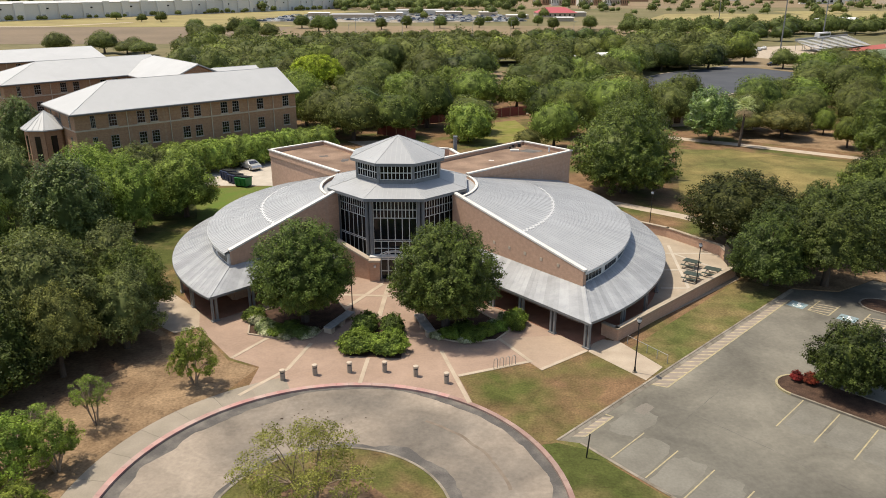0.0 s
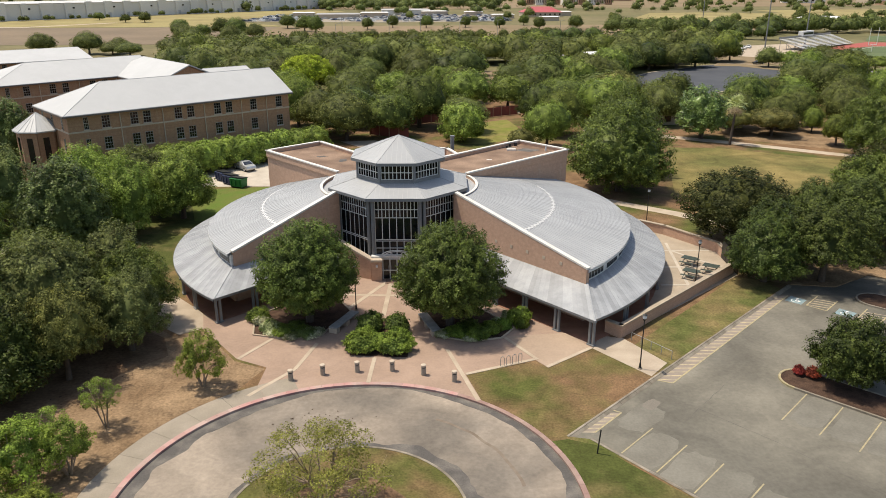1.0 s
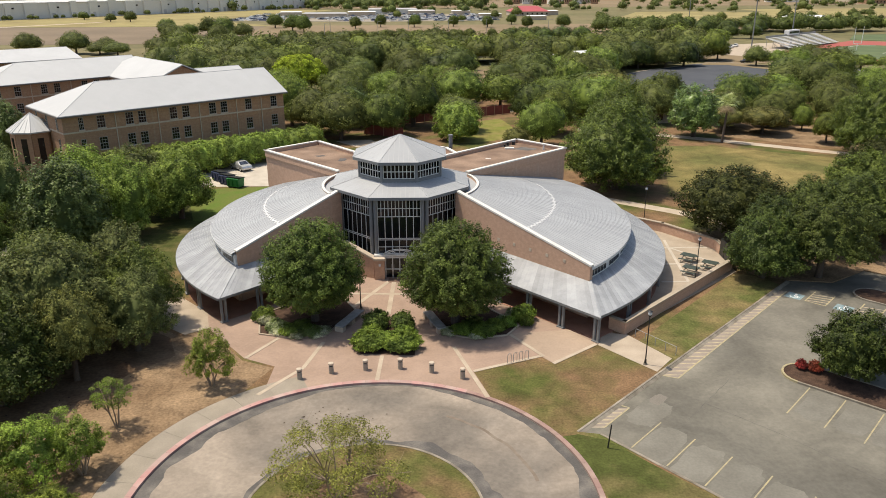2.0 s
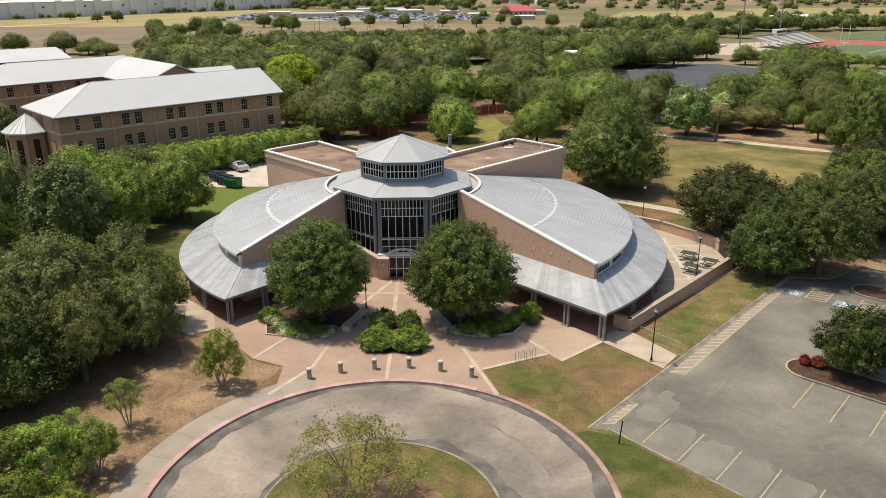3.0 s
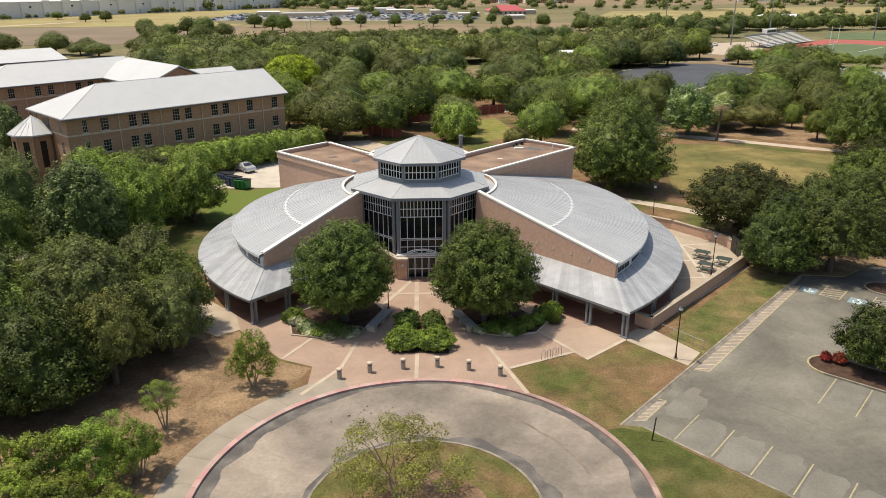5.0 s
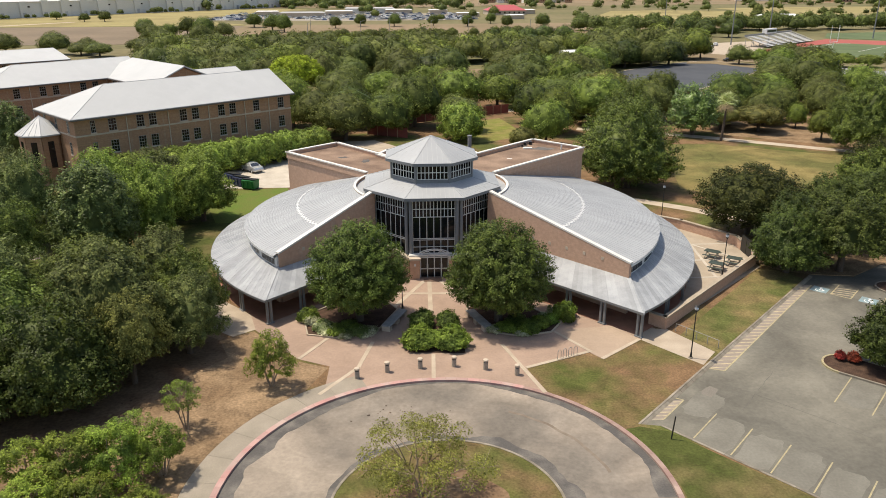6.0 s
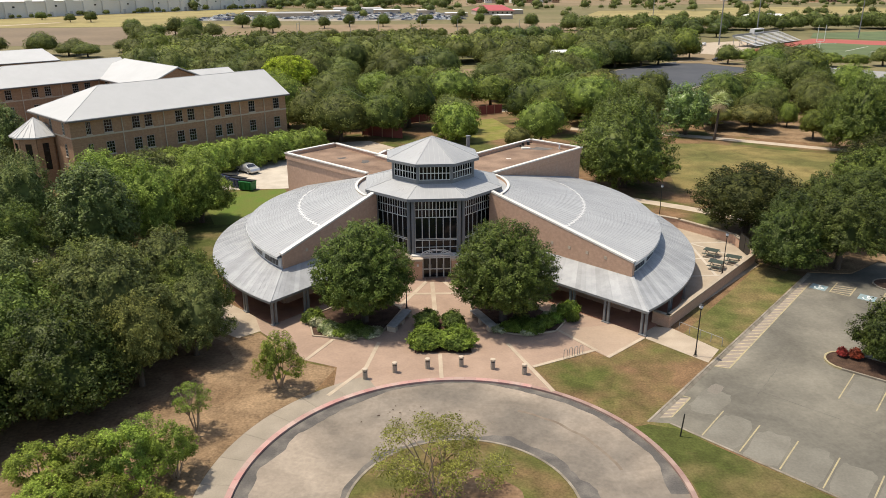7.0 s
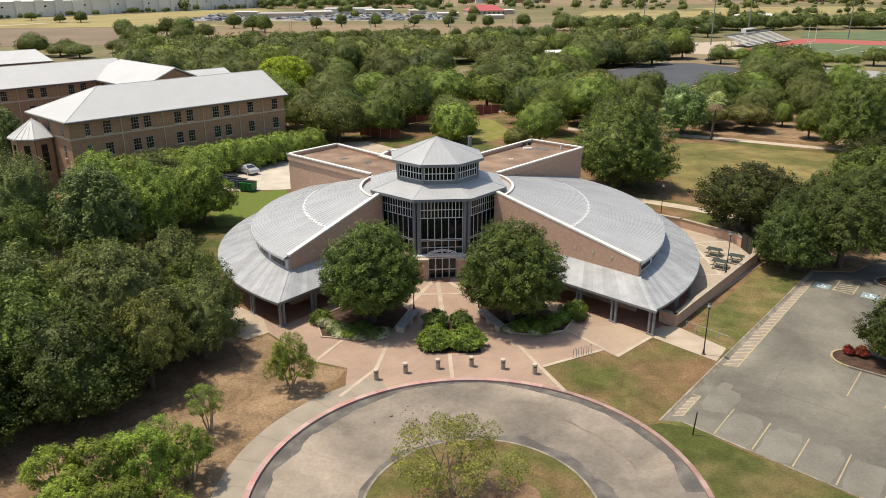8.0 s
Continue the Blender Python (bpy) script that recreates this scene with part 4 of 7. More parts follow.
tube(bm, (5.9, 18.9, 9.6), (5.9, 18.9, 9.75), 0.31, 0.31, 14)
part("flue", bm, "steel", library, "tall grey round flue on the rear roof")
for x, y, r, h in ((14.4, 20.9, 0.22, 0.35), (13.6, 20.4, 0.16, 0.3), (13.1, 19.6, 0.13, 0.2), (18.0, 17.6, 0.12, 0.7)):
    bm = bmesh.new()
    tube(bm, (x, y, 7.9), (x, y, 7.97 + h), r, r * 0.9, 12)
    tube(bm, (x, y, 7.97 + h), (x, y, 8.05 + h), r * 1.2, r * 1.2, 12)
    part("roof_vent", bm, "black" if x < 17 else "frame", library)
part("roof_hatch", box(bmesh.new(), 13.0, 14.2, 17.9, 18.5, 7.9, 8.15, None, 0.03), "coping", library)
for k, (x, y, a, b) in enumerate(((15.6, 18.2, 1.5, 0.9), (13.2, 19.9, 1.0, 0.4), (-10.6, 14.6, 0.7, 0.4), (-7.6, 12.4, 0.5, 0.9), (10.4, 12.6, 0.35, 0.2))):
    ring = [(x + a * math.cos(i * 0.449) * (1 + 0.25 * math.sin(i * 2.1 + k)), y + b * math.sin(i * 0.449) * (1 + 0.3 * math.cos(i * 1.7 + k))) for i in range(14)]
    part("roof_patch", slab(ring, 7.978 if k < 4 else 7.98, 7.96), "tar" if k < 4 else "coping", library, "patch on the gravel roof")

# the tower
def octagon(r, z):
    return [Vector((r * math.sin(radians(-157.5 + 45 * i)), r * math.cos(radians(-157.5 + 45 * i)), z)) for i in range(8)]


def tower_roof(name, r0, z0, r1, z1, label, fascia=0.28):
    """An eight-sided metal roof: a deck with its fascia, and the seams of each facet."""
    lo, hi, un = octagon(r0, z0), octagon(r1, z1), octagon(r0, z0 - fascia)
    inn = octagon(max(r1, r0 - 1.4), z0 - fascia)
    bm = bmesh.new()
    rows = [[bm.verts.new(v) for v in ring] for ring in (hi, lo, un, inn)]
    for g, h in zip(rows, rows[1:]):
        for i in range(8):
            bm.faces.new((g[i - 1], g[i], h[i], h[i - 1]))
    deck = part(name, bm, "steel", library, label)
    for i in range(8):
        a, b, c, e = lo[i - 1], lo[i], hi[i], hi[i - 1]
        n = max(3, int((b - a).length / 0.45))
        up = Vector((0, 0, 0.02))
        mid, top = (a + b) / 2, (c + e) / 2
        slope = top - mid
        w = (b - a).normalized()
        half0, half1 = (b - a).length / 2, (c - e).length / 2
        facet = bmesh.new()
        facet.faces.new([facet.verts.new(v + up) for v in (a, b, c, e)])
        for j in range(1, n):
            o = -half0 + 2 * half0 * j / n
            reach = 1.0 if abs(o) <= half1 else (half0 - abs(o)) / max(half0 - half1, 1e-6)
            if reach < 0.06:
                continue
            p, q = mid + w * o, mid + w * o + slope * reach
            nrm = w.cross(slope).normalized() * 0.009
            nrm = nrm if nrm.z > 0 else -nrm
            seam = bmesh.new()
            vs = [seam.verts.new(v) for v in (p - w * 0.016 + up, p + w * 0.016 + up, q + w * 0.016 + up, q - w * 0.016 + up)]
            vt = [seam.verts.new(v.co + nrm) for v in vs]
            seam.faces.new(vt)
            for m in range(4):
                seam.faces.new((vs[m - 1], vs[m], vt[m], vt[m - 1]))
            part("roof_seam", seam, "seam", deck)
        part("roof_facet", facet, "roof", deck)
        hipcap = bmesh.new()
        beam(hipcap, b, c if (c - b).length > 0.1 else b, 0.1, (b.z - 0.02, c.z - 0.02), (b.z + 0.045, c.z + 0.045))
        part("hip_cap", hipcap, "roof", deck)
    return deck


tower_roof("tower_skirt_roof", 7.8, 8.52, 4.5, 9.36, "grey eight-sided lower tower roof")
tower_roof("tower_cap_roof", 5.25, 11.5, 0.05, 13.45, "grey eight-sided pointed tower cap")


def window_wall(name, a, b, z0, z1, rails, columns, frame_w, glass_in=0.04, skip=()):
    """A glazed wall between two points: rails at the heights given, each band with its own number of panes."""
    a, b = Vector(a[:2]), Vector(b[:2])
    d = b - a
    bm = bmesh.new()
    for z in rails:
        beam(bm, a, b, frame_w * 1.3, z - frame_w / 2, z + frame_w / 2)
    for k, (lo, hi) in enumerate(zip(rails, rails[1:])):
        n = columns[k]
        for j in range(n + 1):
            if (k, j) in skip:
                continue
            p = a + d * (j / n)
            q = d.normalized() * (frame_w / 2)
            beam(bm, p - q, p + q, frame_w, lo, hi)
    wall = part(name, bm, "frame", library)
    for k, (lo, hi) in enumerate(zip(rails, rails[1:])):
        n = columns[k]
        for j in range(n):
            part("pane", beam(bmesh.new(), a + d * ((j + 0.06) / n), a + d * ((j + 0.94) / n), 0.03, lo + 0.04, hi - 0.04), "glass", wall)
    return wall


ring = octagon(6.75, 0)
cup = octagon(4.55, 0)
for i in range(8):
    a, b = ring[i - 1], ring[i]
    mid = (a + b) / 2
    if mid.y < 1:
        front_face = abs(mid.x) < 0.5
        ins = (b - a).normalized() * 0.42
        rails = [2.35, 3.1, 3.85, 4.0, 6.3, 7.15, 8.15] if front_face else [0.5, 3.85, 4.0, 6.3, 7.15, 8.15]
        cols = [6, 6, 1, 6, 12, 12] if front_face else [6, 1, 6, 12, 12]
        window_wall("tower_window", a + ins, b - ins, 0, 8.2, rails, cols, 0.072)
    a, b = cup[i - 1], cup[i]
    ins = (b - a).normalized() * 0.16
    if mid.y < 3:
        window_wall("cupola_window", a + ins, b - ins, 9.5, 11.2, [9.72, 10.42, 11.16], [8, 8], 0.075)
    else:
        part("cupola_wall", beam(bmesh.new(), a, b, 0.2, 9.2, 11.3), "stucco", library)
    bm = bmesh.new()
    box(bm, -0.14, 0.14, -0.14, 0.14, 9.2, 11.3, Matrix.Translation((b.x, b.y, 0)) @ Matrix.Rotation(math.atan2(b.y, b.x), 4, "Z"), 0.02)
    part("cupola_post", bm, "steel", library)
    part("cupola_kerb", beam(bmesh.new(), a, b, 0.26, 9.15, 9.66), "steel", library)
    part("cupola_beam", beam(bmesh.new(), a, b, 0.3, 11.17, 11.4), "steel", library)
    # paired round columns at the tower's corners
    c = ring[i]
    if c.y < 2:
        t = Vector((-c.y, c.x)).normalized()
        for o in (-0.24, 0.24):
            bm = bmesh.new()
            p = c.to_2d() + t * o
            tube(bm, (p.x, p.y, 0), (p.x, p.y, 8.3), 0.19, 0.19, 14)
            part("tower_column", bm, "steel", library)
    else:
        p = ring[i - 1]
        part("tower_rear_wall", beam(bmesh.new(), p, c, 0.3, 0, 8.3), "stucco", library)
    part("tower_beam", beam(bmesh.new(), ring[i - 1], ring[i], 0.42, 8.16, 8.36), "steel", library)
part("tower_floor", slab([tuple(v[:2]) for v in octagon(6.5, 0)], 0.06, -0.05), "plaza", library)
# added backing wall; its dark colour stands for the dim room behind the glass
part("tower_inner_wall", beam(bmesh.new(), (-6.0, 1.5), (6.0, 1.5), 0.3, 0.06, 8.2), "backing", library)

# entrance: doors, arch and low side walls
entry_y = -6.95
bm = bmesh.new()
for x in (-2.15, -1.43, -0.715, 0.0, 0.715, 1.43, 2.15):
    if abs(x) < 1.5:
        box(bm, x - 0.045, x + 0.045, entry_y - 0.08, entry_y + 0.08, 0.02, 2.35)
for z in (0.95, 2.18, 2.42):
    box(bm, -1.5, 1.5, entry_y - 0.07, entry_y + 0.07, z - 0.045, z + 0.045)
for r in (1.62, 1.3):
    for j in range(14):
        a0, a1 = math.pi * j / 14, math.pi * (j + 1) / 14
        p, q = (r * math.cos(a0), entry_y, 2.45 + 0.62 * r / 1.62 * math.sin(a0)), (r * math.cos(a1), entry_y, 2.45 + 0.62 * r / 1.62 * math.sin(a1))
        tube(bm, p, q, 0.05, 0.05, 6)
for j in range(1, 6):
    a0 = math.pi * j / 6
    tube(bm, (0.25 * math.cos(a0), entry_y, 2.45), (1.6 * math.cos(a0), entry_y, 2.45 + 0.6 * math.sin(a0)), 0.035, 0.035, 6)
doors = part("entrance", bm, "frame", library, "silver framed glass entrance doors under an arch")
for j in range(4):
    x = -1.43 + 0.715 * j
    for lo, hi in ((0.1, 0.88), (1.02, 2.11)):
        part("door_pane", box(bmesh.new(), x + 0.08, x + 0.635, entry_y - 0.015, entry_y + 0.015, lo, hi), "glass", doors)
    part("pull_handle", box(bmesh.new(), x + (0.56 if j % 2 == 0 else 0.1), x + (0.61 if j % 2 == 0 else 0.15), entry_y - 0.13, entry_y - 0.09, 1.0, 1.5), "steel", doors)
for side in (-1, 1):
    bm = bmesh.new()
    box(bm, 1.52, 2.55, -7.6, -6.3, 0, 2.05)
    beam(bm, (2.5, -7.0), (6.2, -5.0), 0.5, 0, (2.05, 3.5))
    cap = bmesh.new()
    box(cap, 1.42, 2.62, -7.7, -6.2, 2.053, 2.3, None, 0.03)
    beam(cap, (2.55, -7.0), (6.3, -4.95), 0.62, (2.05, 3.5), (2.25, 3.72))
    light = box(bmesh.new(), 1.9, 2.1, -7.72, -7.6, 1.5, 1.75, None, 0.02)
    for b in (bm, cap, light):
        if side < 0:
            bmesh.ops.scale(b, vec=(-1, 1, 1), verts=b.verts)
    w = part("entrance_wall", bm, "stucco", library)
    part("coping", cap, "stone", w, "cream stone coping")
    part("wall_lamp", light, "capmetal", w)
part("entrance_canopy", box(bmesh.new(), -2.6, 2.6, -7.0, -6.2, 2.3, 2.44), "frame", library)

# ---------------------------------------------------------------- patio
structure("patio", slab([(19.6, -20.4), (35.0, -6.2), (35.3, 0.9), (31.2, 7.1), (27.2, 10.6), (22, 12), (20, -4), (16, -15)], 0.03, -0.1), "patio", "pale tan concrete patio with lighter bands", "pavement")
for i, (a, b) in enumerate((((27.9, 1.4), (34.6, 1.4)), ((27.8, -3.8), (34.4, -3.8)), ((26.4, -8.8), (31.6, -8.8)), ((30.5, 4.0), (29.1, -9.0)), ((30.4, 1.2), (34.6, -4.6)))):
    structure("patio_band", beam(bmesh.new(), a, b, 0.32, -0.02, 0.036 + 0.003 * i), "paleband", "pale concrete band in the patio", "paving")


def low_wall(pts, height, label):
    w = thing("low_wall", (*pts[0], 0), label, "wall", "patio walls", "structure")
    for a, b in zip(pts, pts[1:]):
        dd = (Vector(b) - Vector(a)).normalized() * 0.15
        for nm, bm, mat in (("wall", beam(bmesh.new(), Vector(a) - dd, Vector(b) + dd, 0.34, -0.05, height - 0.1), "stucco"), ("coping", beam(bmesh.new(), Vector(a) - dd, Vector(b) + dd, 0.46, height - 0.098, height), "patio")):
            k = part(nm, bm, mat, w)
            k.matrix_parent_inverse = w.matrix_basis.inverted()


low_wall([(18.8, -19.4), (19.7, -20.4), (34.6, -5.5), (35.1, -4.1)], 1.2, "long tan brick wall along the patio's lawn side")
low_wall([(35.35, -0.7), (35.4, 0.9), (31.2, 7.2), (27.2, 10.7), (21.6, 15.2)], 1.2, "tan brick wall along the back of the patio")
gate = thing("metal_gate", (35.2, -2.3, 0), "black metal gate at the patio corner", "gate")
for i in range(8):
    part("bar", tube(bmesh.new(), (-0.1 + 0.02 * i, -1.5 + 0.4 * i, 0), (-0.1 + 0.02 * i, -1.5 + 0.4 * i, 2.0), 0.03, 0.03, 6), "black", gate)
for i in range(2):
    a, b = -1.5 + 1.45 * i, -0.15 + 1.45 * i
    part("gate_panel", beam(bmesh.new(), (-0.1 + 0.04 * a, a), (-0.1 + 0.04 * b, b), 0.05, 0.1, 1.9), "black", gate, "dark slatted panel")
for z in (0.2, 1.0, 1.9):
    part("rail", beam(bmesh.new(), (-0.15, -1.55), (0.05, 1.4), 0.06, z, z + 0.07), "black", gate)


# ---------------------------------------------------------------- small fittings
def lamp_post(at, height, label):
    t = thing("lamp_post", at, label, "lamp post", "lamp posts")
    bm = tube(bmesh.new(), (0, 0, 0), (0, 0, 0.12), 0.18, 0.16, 12)
    part("base", bm, "kerb", t)
    bm = tube(bmesh.new(), (0, 0, 0.12), (0, 0, height - 0.45), 0.05, 0.04, 10)
    tube(bm, (0, 0, 0.12), (0, 0, 0.5), 0.1, 0.07, 10)
    part("pole", bm, "black", t)
    bm = tube(bmesh.new(), (0, 0, height - 0.47), (0, 0, height - 0.33), 0.07, 0.14, 12)
    part("fitting", bm, "black", t)
    part("cap", tube(bmesh.new(), (0, 0, height - 0.02), (0, 0, height + 0.06), 0.2, 0.05, 12), "black", t)
    bm = bmesh.new()
    bmesh.ops.create_uvsphere(bm, u_segments=14, v_segments=9, radius=0.16, matrix=Matrix.Translation((0, 0, height - 0.2)))
    part("globe", bm, "plasterwhite", t, "pale globe")
    return t


post0 = lamp_post((20.0, -25.9, 0), 4.6, "tall black lamp post with a pale globe")
for x, y in ((29.9, -8.5), (30.0, 10.9), (-3.35, -14.7), (2.75, -15.1)):
    copy_thing(post0, pose(x, y, 0))


def bollard(at):
    t = thing("bollard", at, "round pebbled concrete bollard with a dark groove", "bollard", "bollards along the drive")
    bm = bmesh.new()
    tube(bm, (0, 0, 0), (0, 0, 0.62), 0.19, 0.19, 20)
    part("shaft", bm, "bollard", t)
    bm = bmesh.new()
    tube(bm, (0, 0, 0.62), (0, 0, 0.72), 0.16, 0.16, 20)
    part("groove", bm, "black", t)
    bm = bmesh.new()
    tube(bm, (0, 0, 0.72), (0, 0, 0.86), 0.215, 0.215, 20)
    tube(bm, (0, 0, 0.86), (0, 0, 0.9), 0.215, 0.14, 20)
    part("cap", bm, "stone", t)
    return t


b0 = bollard((-6.9, -27.6, 0.016))
for x, y in ((-4.6, -26.75), (-2.0, -26.3), (0.7, -26.15), (3.15, -26.8), (5.5, -27.8)):
    copy_thing(b0, pose(x, y, 0.016))


def bench(at, turn, label):
    t = thing("bench", at, label, "bench", "benches", turn=turn)
    part("seat", box(bmesh.new(), -0.42, 0.42, -1.9, 1.9, 0.42, 0.55, None, 0.03), "benchgrey", t, "grey stone seat")
    for y in (-1.65, 0, 1.65):
        part("plinth", box(bmesh.new(), -0.4, 0.4, y - 0.28, y + 0.28, -0.02, 0.42, None, 0.02), "stone", t)


bench((-4.05, -17.8, 0.016), -24, "long grey stone bench on cream stone plinths beside the bed")
bench((3.45, -18.3, 0.016), 20, "long grey stone bench on cream stone plinths beside shrubs")


def picnic_table(at, turn):
    t = thing("picnic_table", at, "dark green metal picnic table with attached benches", "picnic table", "patio tables", turn=turn)
    part("tabletop", box(bmesh.new(), -0.78, 0.78, -0.52, 0.52, 0.72, 0.77, None, 0.02), "tableg", t)
    for y in (-0.85, 0.85):
        part("seat", box(bmesh.new(), -0.78, 0.78, y - 0.15, y + 0.15, 0.42, 0.46, None, 0.015), "tableg", t)
    for x in (-0.55, 0.55):
        bm = tube(bmesh.new(), (x, -0.95, 0), (x, 0.25, 0.72), 0.035, 0.035, 6)
        tube(bm, (x, 0.95, 0), (x, -0.25, 0.72), 0.035, 0.035, 6)
        tube(bm, (x, -0.9, 0.42), (x, 0.9, 0.42), 0.03, 0.03, 6)
        part("leg_frame", bm, "benchgrey", t)
    return t


t0 = picnic_table((31.0, -3.0, 0.03), -40)
for x, y, r in ((30.0, -6.7, -38), (32.5, -5.3, -36)):
    copy_thing(t0, pose(x, y, 0.03, 0, 0, r))

rack = thing("bicycle_rack", (9.9, -25.2, 0), "thin grey metal bicycle rack", "bicycle rack", turn=22)
for i in range(4):
    bm = bmesh.new()
    x = -0.8 + 0.52 * i
    run = [(x, 0, 0), (x, 0, 0.66), (x + 0.06, 0, 0.8), (x + 0.16, 0, 0.84), (x + 0.26, 0, 0.8), (x + 0.32, 0, 0.66), (x + 0.32, 0, 0)]
    for p, q in zip(run, run[1:]):
        tube(bm, p, q, 0.022, 0.022, 6)
    part("hoop", bm, "benchgrey", rack)
rail = thing("hand_rail", (20.3, -20.9, 0), "thin grey pipe railing above the path", "railing")
for i in range(5):
    p = Vector((0.2, -0.1)) + Vector((2.4, -3.4)) * (i / 4)
    part("post", tube(bmesh.new(), (p.x, p.y, -0.02), (p.x, p.y, 0.75), 0.025, 0.025, 6), "benchgrey", rail)
part("bar", tube(bmesh.new(), (0.2, -0.1, 0.75), (2.6, -3.5, 0.75), 0.024, 0.024, 6), "benchgrey", rail)
sign_post = thing("marker_post", (14.5, -37.0, 0), "slim black marker post in the grass", "post")
part("post", tube(bmesh.new(), (0, 0, 0), (0.12, 0, 1.75), 0.05, 0.045, 8), "black", sign_post)



def dumpster(at, turn, mat, label):
    t = thing("dumpster", at, label, "dumpster", "dumpsters", turn=turn)
    bm = bmesh.new()
    box(bm, -1.05, 1.05, -0.8, 0.8, 0.15, 1.4, None, 0.04)
    for v in bm.verts:
        if v.co.z < 0.4:
            v.co.y *= 0.8
    for x in (-0.75, 0.0, 0.75):
        box(bm, x - 0.05, x + 0.05, -0.86, 0.86, 0.3, 1.36)
    part("bin", bm, mat, t)
    bm = bmesh.new()
    box(bm, -1.04, -0.03, -0.8, 0.8, 1.42, 1.5, Matrix.Rotation(radians(-8), 4, "X"))
    box(bm, 0.03, 1.04, -0.8, 0.8, 1.42, 1.5, Matrix.Rotation(radians(-8), 4, "X"))
    part("lid", bm, "black", t)
    for x in (-0.8, 0.8):
        part("skid", box(bmesh.new(), x - 0.15, x + 0.15, -0.6, 0.6, 0, 0.15), "black", t)


dumpster((-25.7, 29.9, 0.012), -24, "bingreen", "bright green steel dumpster with dark lid")
dumpster((-27.4, 31.7, 0.012), -36, "binblue", "navy blue steel dumpster with dark lid")
dumpster((-29.1, 33.8, 0.012), -42, "binblue", "navy blue steel dumpster with dark lid")


def car(at, turn, mat, label):
    t = thing("car", at, label, "car", "parked cars", turn=turn)
    prof = [(-2.2, 0.35), (-2.25, 0.75), (-2.0, 0.95), (-1.4, 1.0), (-0.75, 1.42), (0.6, 1.45), (1.3, 1.05), (2.1, 0.9), (2.25, 0.6), (2.2, 0.35)]
    bm = bmesh.new()
    rows = []
    for y, s in ((-0.88, 0.96), (-0.8, 1.0), (0.8, 1.0), (0.88, 0.96)):
        rows.append([bm.verts.new((x * s, y * (0.82 if z > 1.2 else 1), z)) for x, z in prof])
    for g, h in zip(rows, rows[1:]):
        for i in range(len(prof)):
            bm.faces.new((g[i - 1], g[i], h[i], h[i - 1]))
    bm.faces.new(rows[0])
    bm.faces.new(rows[-1])
    body = part("body", bm, mat, t)
    for y in (-0.775, 0.775):
        bm = bmesh.new()
        bm.faces.new([bm.verts.new(v) for v in ((-1.2, y * 1.09, 1.05), (-0.7, y * 0.935, 1.37), (0.55, y * 0.935, 1.39), (1.1, y * 1.09, 1.08))])
        bmesh.ops.solidify(bm, geom=bm.faces[:], thickness=0.02)
        part("side_window", bm, "glass", body)
    for x0, z0, x1, z1 in ((-1.42, 1.01, -0.78, 1.41), (1.28, 1.07, 0.64, 1.44)):
        bm = bmesh.new()
        s = -0.02 if x0 < 0 else 0.02
        bm.faces.new([bm.verts.new(v) for v in ((x0 + s, -0.74, z0 + 0.02), (x0 + s, 0.74, z0 + 0.02), (x1 + s, 0.6, z1 + 0.01), (x1 + s, -0.6, z1 + 0.01))])
        bmesh.ops.solidify(bm, geom=bm.faces[:], thickness=0.02)
        part("windscreen", bm, "glass", body)
    for x in (-1.35, 1.35):
        for y in (-0.8, 0.8):
            wheel = part("wheel", tube(bmesh.new(), (x, y - 0.1, 0.32), (x, y + 0.1, 0.32), 0.32, 0.32, 16), "tyre", t)
            part("rim", tube(bmesh.new(), (x, y - 0.11, 0.32), (x, y + 0.11, 0.32), 0.19, 0.19, 12), "capmetal", wheel)


car((-27.6, 41.0, 0.012), -46, "carsilver", "silver hatchback parked in the service yard")
car((-31.6, 50.5, 0.012), 28, "carsilver", "grey car parked under the trees")
car((124.2, 210.5, 0.02), 12, "black", "black car parked at the edge of the dark car park")
for x, y in ((139, 268), (146, 282), (151, 289)):
    car((x, y, -0.1), 58, "plasterwhite", "white car parked near the grandstand")


